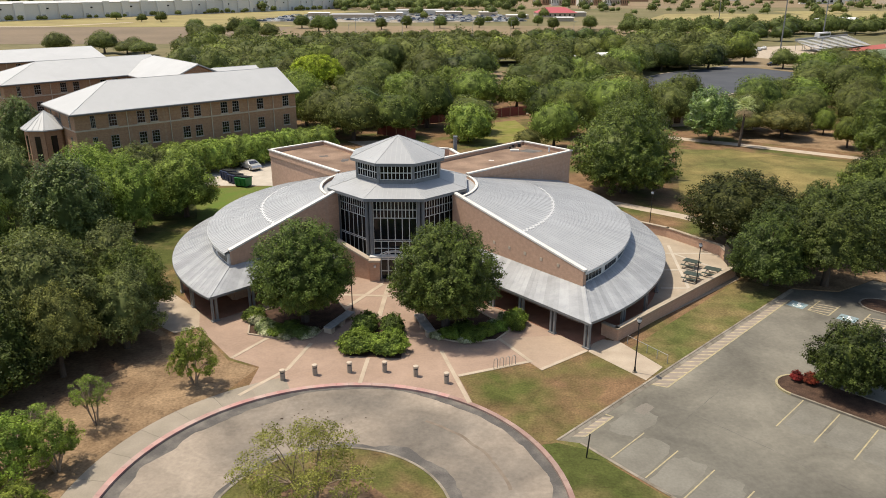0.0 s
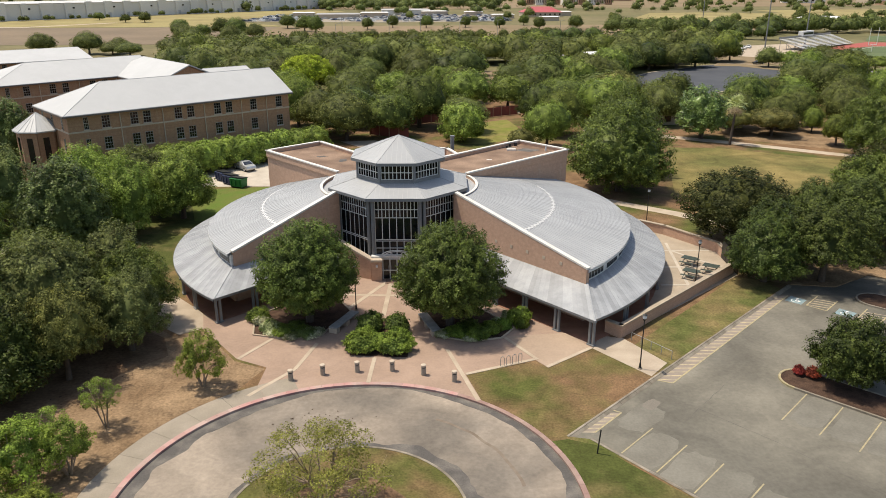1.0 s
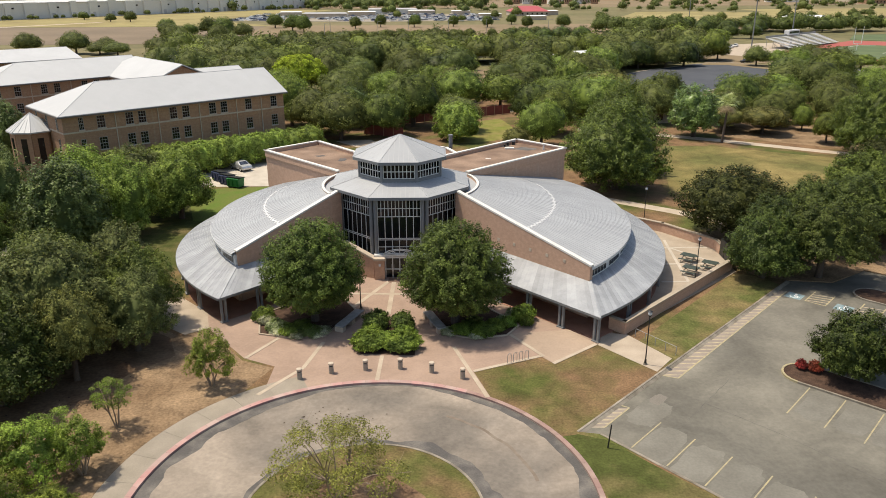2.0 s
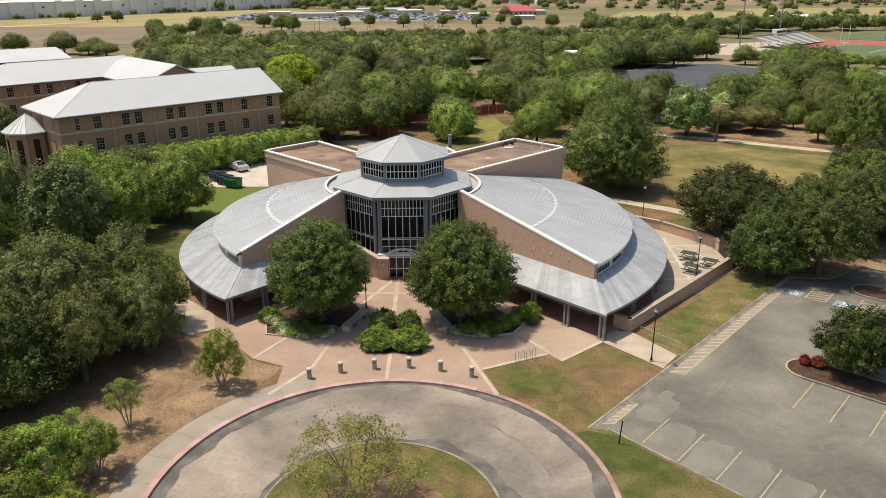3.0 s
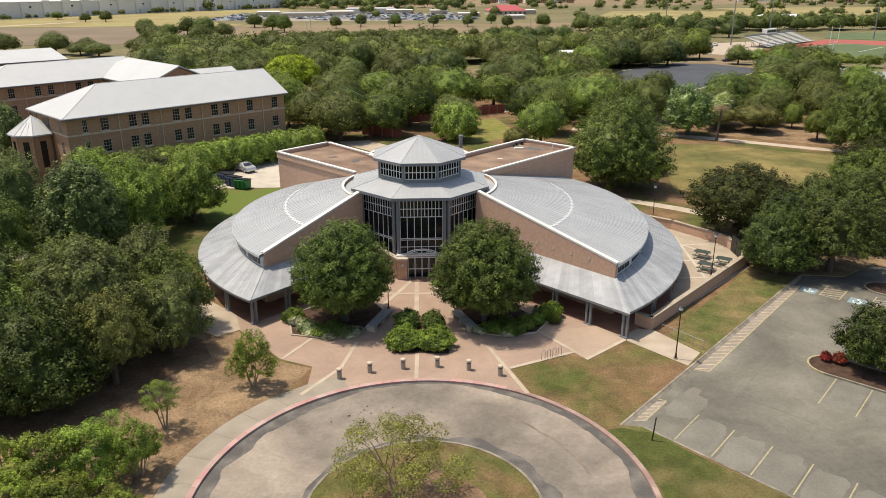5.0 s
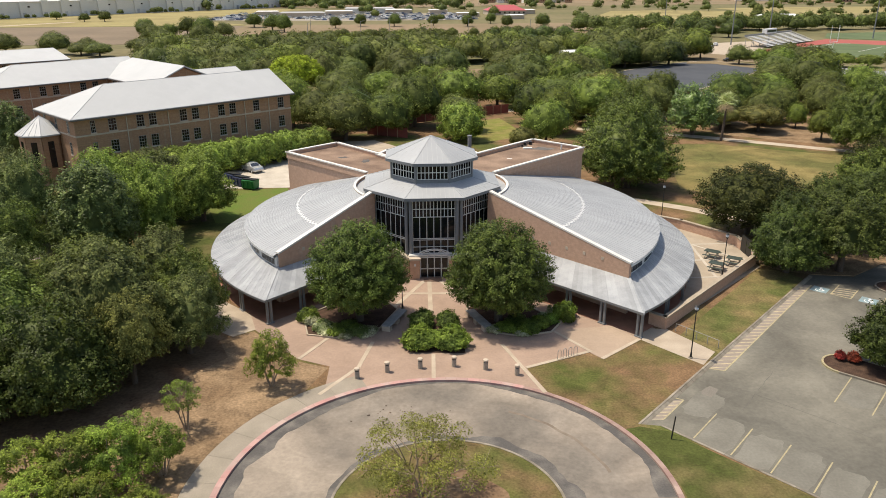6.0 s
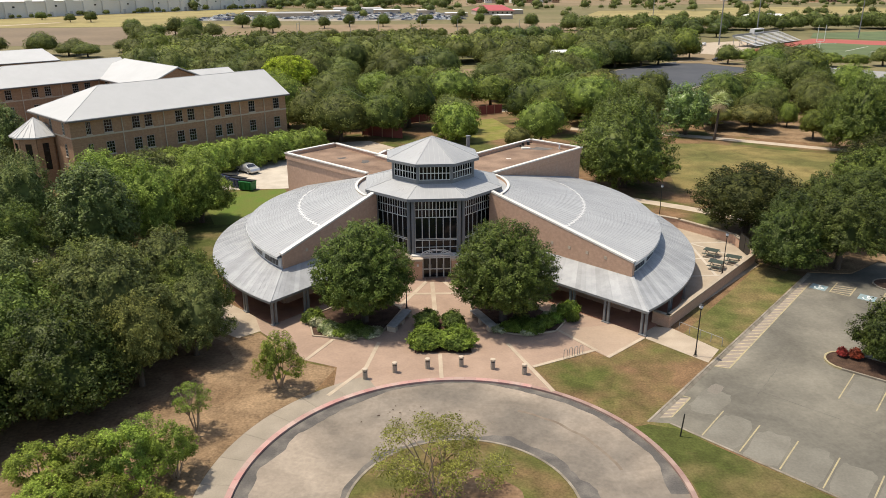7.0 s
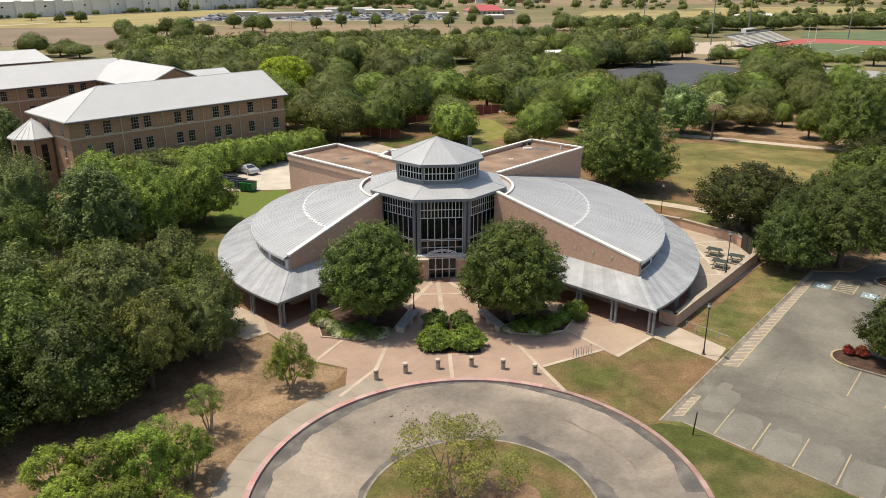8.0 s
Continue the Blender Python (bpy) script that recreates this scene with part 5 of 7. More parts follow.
# ---------------------------------------------------------------- dormitories
def dormitory(p1, p2, depth, z_eave, z_ridge, hip, label, bays, name="dormitory", rows=3):
    """A three-storey brick hall, its front wall from p1 to p2: hipped at p1's end, gabled at the other."""
    p1, p2 = Vector(p1), Vector(p2)
    length = (p2 - p1).length
    t = thing(name, (p1.x, p1.y, 0), label, "building", "dormitories", turn=math.degrees(math.atan2(p2.y - p1.y, p2.x - p1.x)))
    o = 0.6
    bm = bmesh.new()
    box(bm, o, length - o, o, depth - o, -0.1, z_eave - 0.1)
    body = part("wall", bm, "brick", t)
    bm = bmesh.new()
    v = [bm.verts.new(c) for c in ((length - o, o, z_eave - 0.1), (length - o, depth - o, z_eave - 0.1), (length - o, depth / 2, z_ridge - 0.4),
                                   (length - o - 0.3, o, z_eave - 0.1), (length - o - 0.3, depth - o, z_eave - 0.1), (length - o - 0.3, depth / 2, z_ridge - 0.4))]
    for f in ((0, 1, 2), (3, 5, 4), (0, 3, 4, 1), (1, 4, 5, 2), (0, 2, 5, 3)):
        bm.faces.new([v[i] for i in f])
    part("gable", bm, "brick", body)
    bm = bmesh.new()
    e = [bm.verts.new(c) for c in ((0, 0, z_eave), (length, 0, z_eave), (length, depth, z_eave), (0, depth, z_eave), (hip, depth / 2, z_ridge), (length, depth / 2, z_ridge))]
    for f in ((0, 1, 5, 4), (1, 2, 5), (2, 3, 4, 5), (3, 0, 4)):
        if f != (1, 2, 5):
            bm.faces.new([e[i] for i in f])
    low = [bm.verts.new((v.co.x, v.co.y, v.co.z - 0.25)) for v in e]
    for f in ((0, 1, 5, 4), (2, 3, 4, 5), (3, 0, 4)):
        bm.faces.new([low[i] for i in f])
    for i, j in ((0, 1), (1, 5), (5, 2), (2, 3), (3, 0)):
        bm.faces.new((e[i], e[j], low[j], low[i]))
    rf = part("roof", bm, "dormroof", t, "pale metal roof")
    for a, b in (((hip, depth / 2, z_ridge), (length, depth / 2, z_ridge)), ((0, 0, z_eave), (hip, depth / 2, z_ridge)), ((0, depth, z_eave), (hip, depth / 2, z_ridge))):
        part("ridge_cap", tube(bmesh.new(), a, b, 0.05, 0.05, 6), "dormroof", rf)
    part("gutter", beam(bmesh.new(), (0, -0.06), (length, -0.06), 0.16, z_eave - 0.28, z_eave - 0.08), "gutter", t)
    part("gutter", beam(bmesh.new(), (-0.06, 0), (-0.06, depth), 0.16, z_eave - 0.28, z_eave - 0.08), "gutter", t)
    for z in (z_eave - 2.75,):
        part("string_course", beam(bmesh.new(), (o - 0.06, o - 0.03), (length - o + 0.05, o - 0.03), 0.12, z, z + 0.22), "stone", t)
        part("string_course", beam(bmesh.new(), (o - 0.03, o - 0.06), (o - 0.03, depth - o), 0.12, z, z + 0.22), "stone", t)

    def window(x, z, side, w=1.22, h=1.85):
        m = Matrix.Translation((x, o, z)) if not side else Matrix.Translation((o, x, z)) @ Matrix.Rotation(radians(-90), 4, "Z")
        us = [-w / 2, -w / 2 + 0.045, -w / 6 - 0.014, -w / 6 + 0.014, w / 6 - 0.014, w / 6 + 0.014, w / 2 - 0.045, w / 2]
        hz = [0, 0.05, h * 0.26 - 0.014, h * 0.26 + 0.014, h / 2 - 0.035, h / 2 + 0.035, h * 0.76 - 0.014, h * 0.76 + 0.014, h - 0.05, h]
        bm = lattice(bmesh.new(), us, hz, [(i, j) for i in (1, 3, 5) for j in (1, 3, 5, 7)], -0.05, 0.05, m)
        wd = part("window", bm, "sash", t)
        part("pane", box(bmesh.new(), -w / 2 + 0.05, w / 2 - 0.05, -0.03, -0.012, 0.05, h - 0.05, m), "glass", wd)
        part("sill", box(bmesh.new(), -w / 2 - 0.1, w / 2 + 0.1, -0.14, 0.02, -0.16, -0.005, m), "stone", wd)
        part("lintel", box(bmesh.new(), -w / 2 - 0.1, w / 2 + 0.1, -0.03, 0.02, h + 0.004, h + 0.14, m), "brick", wd)

    zs = [z_eave - 2.35, z_eave - 5.6, z_eave - 8.9][:rows]
    for z in zs:
        for x in bays:
            window(x, z, False)
        for y in (3.0, 7.6, 12.2):
            if y < depth - 2:
                window(y, z, True, 0.7)
        window(3.2, z, False, 0.72)
    for x in [(a + b) / 2 for a, b in zip(bays, bays[1:]) if b - a > 3.2]:
        part("downpipe", box(bmesh.new(), x - 0.06, x + 0.06, o - 0.14, o - 0.02, 0, z_eave - 0.2), "stone", t)
    return t


hall = dormitory((-50.4, 30.4), (-22.1, 56.7), 14.8, 10.4, 14.1, 8.4, "brown brick dormitory with a pale metal hipped roof", (6.1, 10.4, 12.4, 17.5, 19.6, 24.3, 26.4, 31.0, 36.0))
hall2 = dormitory((-80.5, 64.0), (-57.5, 88.7), 15.5, 10.4, 13.7, 9.5, "brown brick dormitory with a broad pale roof", (6.6, 11.5, 14.0, 19.5, 22.0, 27.0, 29.5))
hall3 = dormitory((-70.7, 90.0), (-50.7, 67.1), 15.0, 10.4, 13.7, 6.0, "gabled brick wing joining the dormitory beyond", (12, 16, 22, 26))
hall4 = dormitory((-49.0, 88.0), (-38.0, 97.5), 11.0, 8.6, 10.6, 4.0, "low pale-roofed hall behind the dormitory", (4, 8))
hall5 = dormitory((-138, 108), (-97.5, 145.8), 24.0, 8.5, 11.0, 10.0, "wide white-roofed hall beyond the dormitories", (8, 14, 20, 26, 32, 38), rows=2)
porch = thing("porch_pavilion", (-57.6, 36.5, 0), "small eight-sided brick porch with a pale pointed roof", "porch")
ring8 = [(3.6 * math.cos(radians(22.5 + 45 * i)), 3.6 * math.sin(radians(22.5 + 45 * i))) for i in range(8)]
for i in range(8):
    bm = bmesh.new()
    v = [bm.verts.new(c) for c in ((*ring8[i - 1], 7.6), (*ring8[i], 7.6), (0, 0, 10.1), (*ring8[i - 1], 7.4), (*ring8[i], 7.4))]
    bm.faces.new((v[0], v[1], v[2]))
    bm.faces.new((v[0], v[3], v[4], v[1]))
    facet = part("roof_facet", bm, "dormroof", porch)
    q0, q1 = Vector((*ring8[i - 1], 7.6)), Vector((*ring8[i], 7.6))
    for s in (0.0, 0.33, 0.67):
        e = q0.lerp(q1, s)
        part("roof_rib", tube(bmesh.new(), e + Vector((0, 0, 0.02)), Vector((0, 0, 10.12)) if s == 0 else e.lerp(Vector((0, 0, 10.12)), 0.64), 0.05 if s == 0 else 0.03, 0.03, 5), "dormroof", facet)
    a, b = Vector(ring8[i - 1]) * 0.84, Vector(ring8[i]) * 0.84
    part("wall", beam(bmesh.new(), a, b, 0.3, -0.1, 7.4), "brick", porch)
    if a.y + b.y < 0:
        part("window", beam(bmesh.new(), lerp(a, b, 0.32) * 1.05, lerp(a, b, 0.68) * 1.05, 0.08, 2.6, 6.6), "glass", porch)

# ---------------------------------------------------------------- trees and shrubs
def leaf_cloud(clumps, count, size, seed):
    """Many small leaf blades round the clumps (x, y, z, radius, flatness)."""
    rng = np.random.default_rng(seed)
    c = np.array(clumps, float)
    w = c[:, 3] ** 2
    pick = rng.choice(len(c), count, p=w / w.sum())
    d = rng.normal(size=(count, 3))
    d /= np.linalg.norm(d, axis=1)[:, None]
    d[:, 2] = np.where((d[:, 2] < -0.3) & (rng.random(count) < 0.6), -d[:, 2], d[:, 2])
    r = c[pick, 3] * (0.58 + 0.46 * rng.random(count) ** 0.65)
    pos = c[pick, :3] + d * r[:, None] * np.c_[np.ones(count), np.ones(count), c[pick, 4]]
    pos += rng.normal(size=(count, 3)) * (0.08 * c[pick, 3])[:, None]
    heart = c[:, :3].mean(0) - np.array([0, 0, 0.15 * np.ptp(c[:, 2])])
    outward = pos - heart
    outward /= np.linalg.norm(outward, axis=1)[:, None] + 1e-6
    nrm = d * 0.35 + outward * 0.4 + rng.normal(size=(count, 3)) * 0.52 + np.array([0, 0, 0.4])
    nrm /= np.linalg.norm(nrm, axis=1)[:, None]
    t = np.cross(nrm, rng.normal(size=(count, 3)))
    t /= np.linalg.norm(t, axis=1)[:, None]
    b = np.cross(nrm, t)
    s = size * (0.6 + 0.8 * rng.random(count))[:, None]
    tri = np.stack([pos - t * s, pos + b * s * 0.95 - nrm * s * 0.2, pos + t * s], 1)
    return tri.reshape(-1, 3)


def leaf_mesh(name, verts, mat, hearts=()):
    """Leaf blades, three corners each, with the dense hearts of foliage that they cover."""
    lumps, more, start = [verts], [np.arange(len(verts)).reshape(-1, 3)], len(verts)
    for ball, tri in hearts:
        lumps.append(ball)
        more.append(tri + start)
        start += len(ball)
    verts, faces = np.concatenate(lumps), np.concatenate(more)
    me = bpy.data.meshes.new(name)
    n = len(faces)
    me.vertices.add(len(verts))
    me.vertices.foreach_set("co", verts.ravel())
    me.loops.add(n * 3)
    me.loops.foreach_set("vertex_index", faces.ravel())
    me.polygons.add(n)
    me.polygons.foreach_set("loop_start", np.arange(0, n * 3, 3))
    me.update(calc_edges=True)
    me.materials.append(M[mat])
    return me


def stem_clumps(r, h, base, seed):
    """Where the tufts of a sparse many-stemmed tree sit."""
    rng = random.Random(seed)
    out = []
    mid, half = (base + h) / 2, (h - base) / 2
    for i in range(34):
        z = 1 - 2 * (i + 0.5) / 34
        a = i * 2.39996 + rng.random() * 0.7
        q = math.sqrt(1 - z * z)
        k = 0.74 + 0.30 * rng.random() if i % 5 else 0.42
        out.append((r * q * k * math.cos(a), r * q * k * math.sin(a), mid + half * (z * 0.7 + 0.2), r * rng.uniform(0.14, 0.26), 0.7))
    return out


# habit: boughs, their depth, puffs, their depth, height of the widest girth, lowest bearing, unevenness, share of open sprays
HABITS = {"oak": (15, 0.22, 100, 0.20, 0.38, -0.62, 0.13, 0.2), "round": (20, 0.07, 300, 0.09, 0.40, -0.92, 0.04, 0.06), "upright": (26, 0.18, 170, 0.15, 0.34, -0.85, 0.13, 0.2),
          "dome": (13, 0.15, 80, 0.12, 0.40, -0.75, 0.1, 0.06), "globe": (16, 0.1, 130, 0.12, 0.46, -0.8, 0.06, 0.06), "shrub": (7, 0.16, 60, 0.26, 0.34, -0.5, 0.18, 0.25), "vase": (9, 0.42, 34, 0.28, 0.42, -0.6, 0.3, 0.4)}


class Crown:
    """The outline of a crown: a dome, broken into boughs and these into puffs of leaves."""

    def __init__(self, habit, r, h, foot, seed):
        self.n1, self.a1, self.n2, self.a2, low, self.floor, rough, self.gaps = HABITS[habit]
        self.rng = np.random.default_rng(seed)
        self.girth = foot + (h - foot) * low
        self.size = np.array([r, r, h - self.girth]), np.array([r, r, self.girth - foot])
        self.p1, self.p2 = self.ways(self.n1), self.ways(self.n2)
        self.swell = 1 + rough * self.rng.uniform(-1, 1, self.n1)
        self.taper = 0.12 if habit == "round" else 0.0
        self.scatter, self.rise = (0.25, 0.06) if habit == "dome" else (0.33, 0.26)
        self.spread, self.fill = (0.07, 0.9) if habit == "dome" else (0.22, 0.72)

    def ways(self, n):
        i = np.arange(n) + 0.5
        z = 1 - (1 - self.floor) * i / n
        a = i * 2.39996 + self.rng.uniform(-0.5, 0.5, n)
        q = np.sqrt(1 - z * z)
        d = np.stack([q * np.cos(a), q * np.sin(a), z], 1) + self.rng.normal(size=(n, 3)) * 0.5 / np.sqrt(n)
        return d / np.linalg.norm(d, axis=1)[:, None]

    def surface(self, d):
        """Where the crown's outside lies in each direction, and the way it faces."""
        k, face = np.ones(len(d)), d * 0.8
        for p, n, depth in ((self.p1, self.n1, self.a1), (self.p2, self.n2, self.a2)):
            dots = d @ p.T
            near = dots.argmax(1)
            gap = np.sqrt(np.maximum(0, 2 - 2 * dots[np.arange(len(d)), near])) / (2.5 / np.sqrt(n))
            k -= depth * np.minimum(1.6, gap ** 2)
            if n == self.n1:
                k *= self.swell[near]
            face = face + (d - p[near]) * (0.42 * np.sqrt(n) * (0.4 if n == self.n1 else 0.5))
        pos = np.where(d[:, 2:] > 0, self.size[0], self.size[1]) * d * k[:, None]
        pos[:, :2] *= (1 - self.taper * np.maximum(0, d[:, 2:]))
        return pos + np.array([0, 0, self.girth]), face / np.linalg.norm(face, axis=1)[:, None]

    def leaves(self, count, size):
        """Leaf blades in small sprays all over the outside, thinner within."""
        rng = self.rng
        sprays = self.ways(max(60, count // 34))
        sprays = sprays[rng.random(len(sprays)) > self.gaps]
        depth = 1.04 - self.spread * rng.random(len(sprays)) ** 1.5
        pick = rng.integers(0, len(sprays), count)
        d = sprays[pick] + rng.normal(size=(count, 3)) * (0.95 / np.sqrt(len(sprays)))
        d /= np.linalg.norm(d, axis=1)[:, None]
        p, face = self.surface(d)
        mid = np.array([0, 0, self.girth])
        p = mid + (p - mid) * (depth[pick] * (1.015 - 0.09 * np.abs(rng.normal(size=count))))[:, None] + rng.normal(size=(count, 3)) * size * 0.7
        nrm = face * 0.8 + rng.normal(size=(count, 3)) * self.scatter + np.array([0, 0, self.rise])
        nrm /= np.linalg.norm(nrm, axis=1)[:, None]
        t = np.cross(nrm, rng.normal(size=(count, 3)))
        t /= np.linalg.norm(t, axis=1)[:, None]
        b = np.cross(nrm, t)
        s = size * (0.6 + 0.8 * rng.random(count))[:, None]
        return np.stack([p - t * s, p + b * s * 1.15 - nrm * s * 0.2, p + t * s], 1).reshape(-1, 3)

    def heart(self, fine):
        """The dense inner foliage as one rough closed mesh."""
        bm = bmesh.new()
        bmesh.ops.create_icosphere(bm, subdivisions=fine, radius=1)
        ball = np.array([v.co[:] for v in bm.verts])
        bm.verts.index_update()
        tri = np.array([[v.index for v in f.verts] for f in bm.faces])
        bm.free()
        mid = np.array([0, 0, self.girth])
        p = (self.surface(ball)[0] - mid) * (self.fill * self.rng.uniform(0.95, 1.04, (len(ball), 1)))
        p[:, 2] = np.maximum(p[:, 2], self.size[1][2] * (self.floor + 0.1))
        return p + mid, tri

    def boughs(self, share=0.8):
        mid = np.array([0, 0, self.girth])
        return [tuple(v) for v in (self.surface(self.p1)[0] - mid) * share + mid]


TEMPLATES = {}
# habit, radius, height, foot of the crown, leaves, leaf size, leaf material, bark, stems
KINDS = {
    "oak_a": ("oak", 5.0, 9.0, 0.9, 26000, 0.105, "oak", "bark", 1), "oak_b": ("oak", 5.0, 8.4, 0.8, 26000, 0.105, "greyoak", "bark", 1),
    "oak_c": ("oak", 4.6, 9.4, 0.9, 24000, 0.105, "greyoak", "bark", 1), "oak_brown": ("oak", 4.4, 8.6, 1.0, 22000, 0.1, "brownleaf", "bark", 1),
    "round": ("round", 4.6, 9.7, 1.2, 60000, 0.078, "round", "bark", 1), "magnolia": ("round", 4.4, 11.0, 0.3, 26000, 0.125, "dark", "bark", 1),
    "light": ("oak", 4.6, 9.0, -0.2, 18000, 0.125, "light", "bark", 1), "lime": ("dome", 5.8, 12.4, 5.0, 9000, 0.24, "lime", "bark", 1),
    "lot_tree": ("upright", 3.1, 5.2, 0.2, 24000, 0.08, "deep", "bark", 1),
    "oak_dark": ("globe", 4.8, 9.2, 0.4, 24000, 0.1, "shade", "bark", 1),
    "oak_tall": ("oak", 5.2, 9.4, 1.5, 26000, 0.105, "greenoak", "bark", 1),
    "big": ("upright", 8.0, 14.2, 0.3, 46000, 0.14, "bigleaf", "bark", 1),
    "myrtle": ("vase", 2.1, 4.5, 0.4, 11000, 0.062, "myrtleleaf", "palebark", 5), "thin": ("thin", 4.1, 5.5, 1.5, 11500, 0.075, "sparse", "palebark", 6),
    "small_myrtle": ("thin", 1.5, 3.6, 1.1, 4200, 0.055, "light", "palebark", 6),
    "oak_high": ("upright", 5.0, 9.4, 0.4, 24000, 0.11, "deep", "bark", 1),
    "mid_a": ("dome", 5.0, 8.6, 0.7, 7000, 0.125, "olive", "bark", 1), "mid_b": ("dome", 4.8, 9.4, 0.7, 7000, 0.125, "oak", "bark", 1),
    "mid_c": ("dome", 4.8, 8.2, 0.7, 7000, 0.125, "olivelight", "bark", 1), "mid_d": ("dome", 4.4, 7.4, 1.4, 6000, 0.125, "brownleaf", "bark", 1),
    "mid_e": ("dome", 5.0, 8.0, 0.4, 6000, 0.125, "deep", "bark", 1), "mid_f": ("dome", 4.8, 8.4, 0.7, 7000, 0.125, "light", "bark", 1), "wood_e": ("dome", 5.0, 8.4, 0.3, 3800, 0.175, "deep", "bark", 1),
    "wood_a": ("dome", 5.0, 8.6, 0.7, 3800, 0.175, "olive", "bark", 1), "wood_b": ("dome", 4.8, 9.4, 0.7, 3800, 0.175, "olivedark", "bark", 1), "wood_c": ("dome", 4.8, 8.2, 0.7, 3800, 0.175, "olivelight", "bark", 1),
    "row": ("dome", 4.8, 8.2, -0.2, 6000, 0.2, "light", "bark", 1),
    "pale": ("upright", 4.5, 10.1, 0.8, 12000, 0.15, "paleleaf", "bark", 1),
    "shrub": ("shrub", 1.2, 1.5, 0.0, 5000, 0.078, "hedge", "bark", 4), "dark_shrub": ("shrub", 1.2, 1.7, 0.0, 4600, 0.075, "round", "bark", 4),
    "red_shrub": ("shrub", 0.9, 1.1, 0.0, 2600, 0.075, "redleaf", "bark", 4), "flower": ("shrub", 0.9, 0.7, 0.0, 3000, 0.055, "flower", "bark", 4),
    "lime_shrub": ("shrub", 0.9, 0.8, 0.0, 3000, 0.06, "hedge", "bark", 4),
}
WORDS = {
    "pale": "tall light green tree with silvery leaves by the path",
    "oak_dark": "dark green tree with a low dense crown beside the car park",
    "oak": "spreading live oak with a dense dark green crown", "brown": "oak with a thinning brownish green crown", "round": "dense rounded dark green tree with a full crown",
    "big": "very large spreading dark green tree behind the library", "magnolia": "tall dark glossy-leaved magnolia reaching near the ground", "light": "broad light green tree with a loose crown", "lime": "bright yellow-green tree standing over the woods",
    "myrtle": "small multi-stemmed crepe myrtle with bright green leaves", "thin": "sparse-leaved crepe myrtle with many pale stems", "shrub": "leafy green shrub in a planting bed",
    "red": "low shrub with dark red leaves", "flower": "low pale flowering plant in the bed",
}


def tree(kind, x, y, h, r, label="", turn=None, z=0.0):
    habit, r0, h0, foot, leaves, size, mat, bark, stems = KINDS[kind]
    rng = random.Random(hash((round(x * 10), round(y * 10))) & 0xFFFF)
    turn = rng.uniform(0, 360) if turn is None else turn
    shrub = habit == "shrub"
    m = pose(x, y, z, 0, 0, turn) @ Matrix.Diagonal((r / r0, r / r0, h / h0, 1))
    key = max((k for k in WORDS if k in kind), key=len, default="oak")
    label = label or WORDS[key]
    if kind in TEMPLATES:
        base = TEMPLATES[kind]
        s = base.scale
        t = copy_thing(base, m @ Matrix.Diagonal((1 / s[0], 1 / s[1], 1 / s[2], 1)))
        return tagged(t, label)
    t = new("shrub" if shrub else "tree")
    t.empty_display_size = 0.3
    tagged(t, label, "shrub" if shrub else "tree", "shrubs" if shrub else "trees of the grounds")
    seed = list(KINDS).index(kind) + 3
    sparse = habit == "thin"
    shape = None if sparse else Crown(habit, r0, h0, foot, seed)
    clumps = stem_clumps(r0, h0, foot, seed) if sparse else shape.boughs()
    bm = bmesh.new()
    rng = random.Random(seed)
    top = h0 * 0.8
    girth = 0.035 * h0 if stems == 1 else 0.013 * h0
    if stems == 1:
        fork = foot + 0.15 * h0
        tube(bm, (0, 0, -0.1), (0.1, 0.05, fork), girth * 1.15, girth * 0.8, 9)
        tube(bm, (0.1, 0.05, fork), (0.0, 0.1, top), girth * 0.8, girth * 0.2, 7)
        for c in clumps:
            zz = lerp(fork, max(fork + 0.2, c[2]), 0.35)
            tube(bm, (0.08, 0.06, min(zz, top)), (c[0] * 0.85, c[1] * 0.85, c[2]), girth * 0.42, girth * 0.1, 5)
    else:
        forks = []
        for i in range(stems):
            a = 6.28 * i / stems + rng.uniform(-0.4, 0.4)
            s = Vector((0.06 * r0 * math.cos(a), 0.06 * r0 * math.sin(a), -0.05))
            f = Vector((rng.uniform(0.2, 0.36) * r0 * math.cos(a), rng.uniform(0.2, 0.36) * r0 * math.sin(a), lerp(foot, h0, rng.uniform(0.1, 0.35))))
            bend = s.lerp(f, 0.5) + Vector((rng.uniform(-0.05, 0.05) * r0, rng.uniform(-0.05, 0.05) * r0, 0))
            tube(bm, s, bend, girth * 1.3, girth, 6)
            tube(bm, bend, f, girth, girth * 0.75, 6)
            forks.append(f)
        for c in clumps:
            c = Vector(c[:3])
            f = min(forks, key=lambda p: (p.to_2d() - c.to_2d()).length)
            mid = f.lerp(c, 0.55) + Vector((0, 0, 0.06 * h0))
            tube(bm, f, mid, girth * 0.6, girth * 0.38, 5)
            tube(bm, mid, c, girth * 0.38, girth * 0.15, 5)
            if sparse:
                for j in range(4):
                    e = [c[q] + rng.uniform(-0.3, 0.3) * r0 for q in (0, 1)] + [c[2] + rng.uniform(-0.05, 0.25) * r0]
                    tube(bm, c, e, girth * 0.2, girth * 0.06, 4)
    part("trunk", bm, bark, t)
    if sparse:
        crown = new("crown", leaf_mesh("crown", leaf_cloud(clumps, leaves, size, seed), mat))
    else:
        crown = new("crown", leaf_mesh("crown", shape.leaves(leaves, size), mat, () if habit == "vase" else [shape.heart(3 if leaves > 9000 else 2)]))
    crown.parent = t
    t.matrix_basis = m
    TEMPLATES[kind] = t
    return t


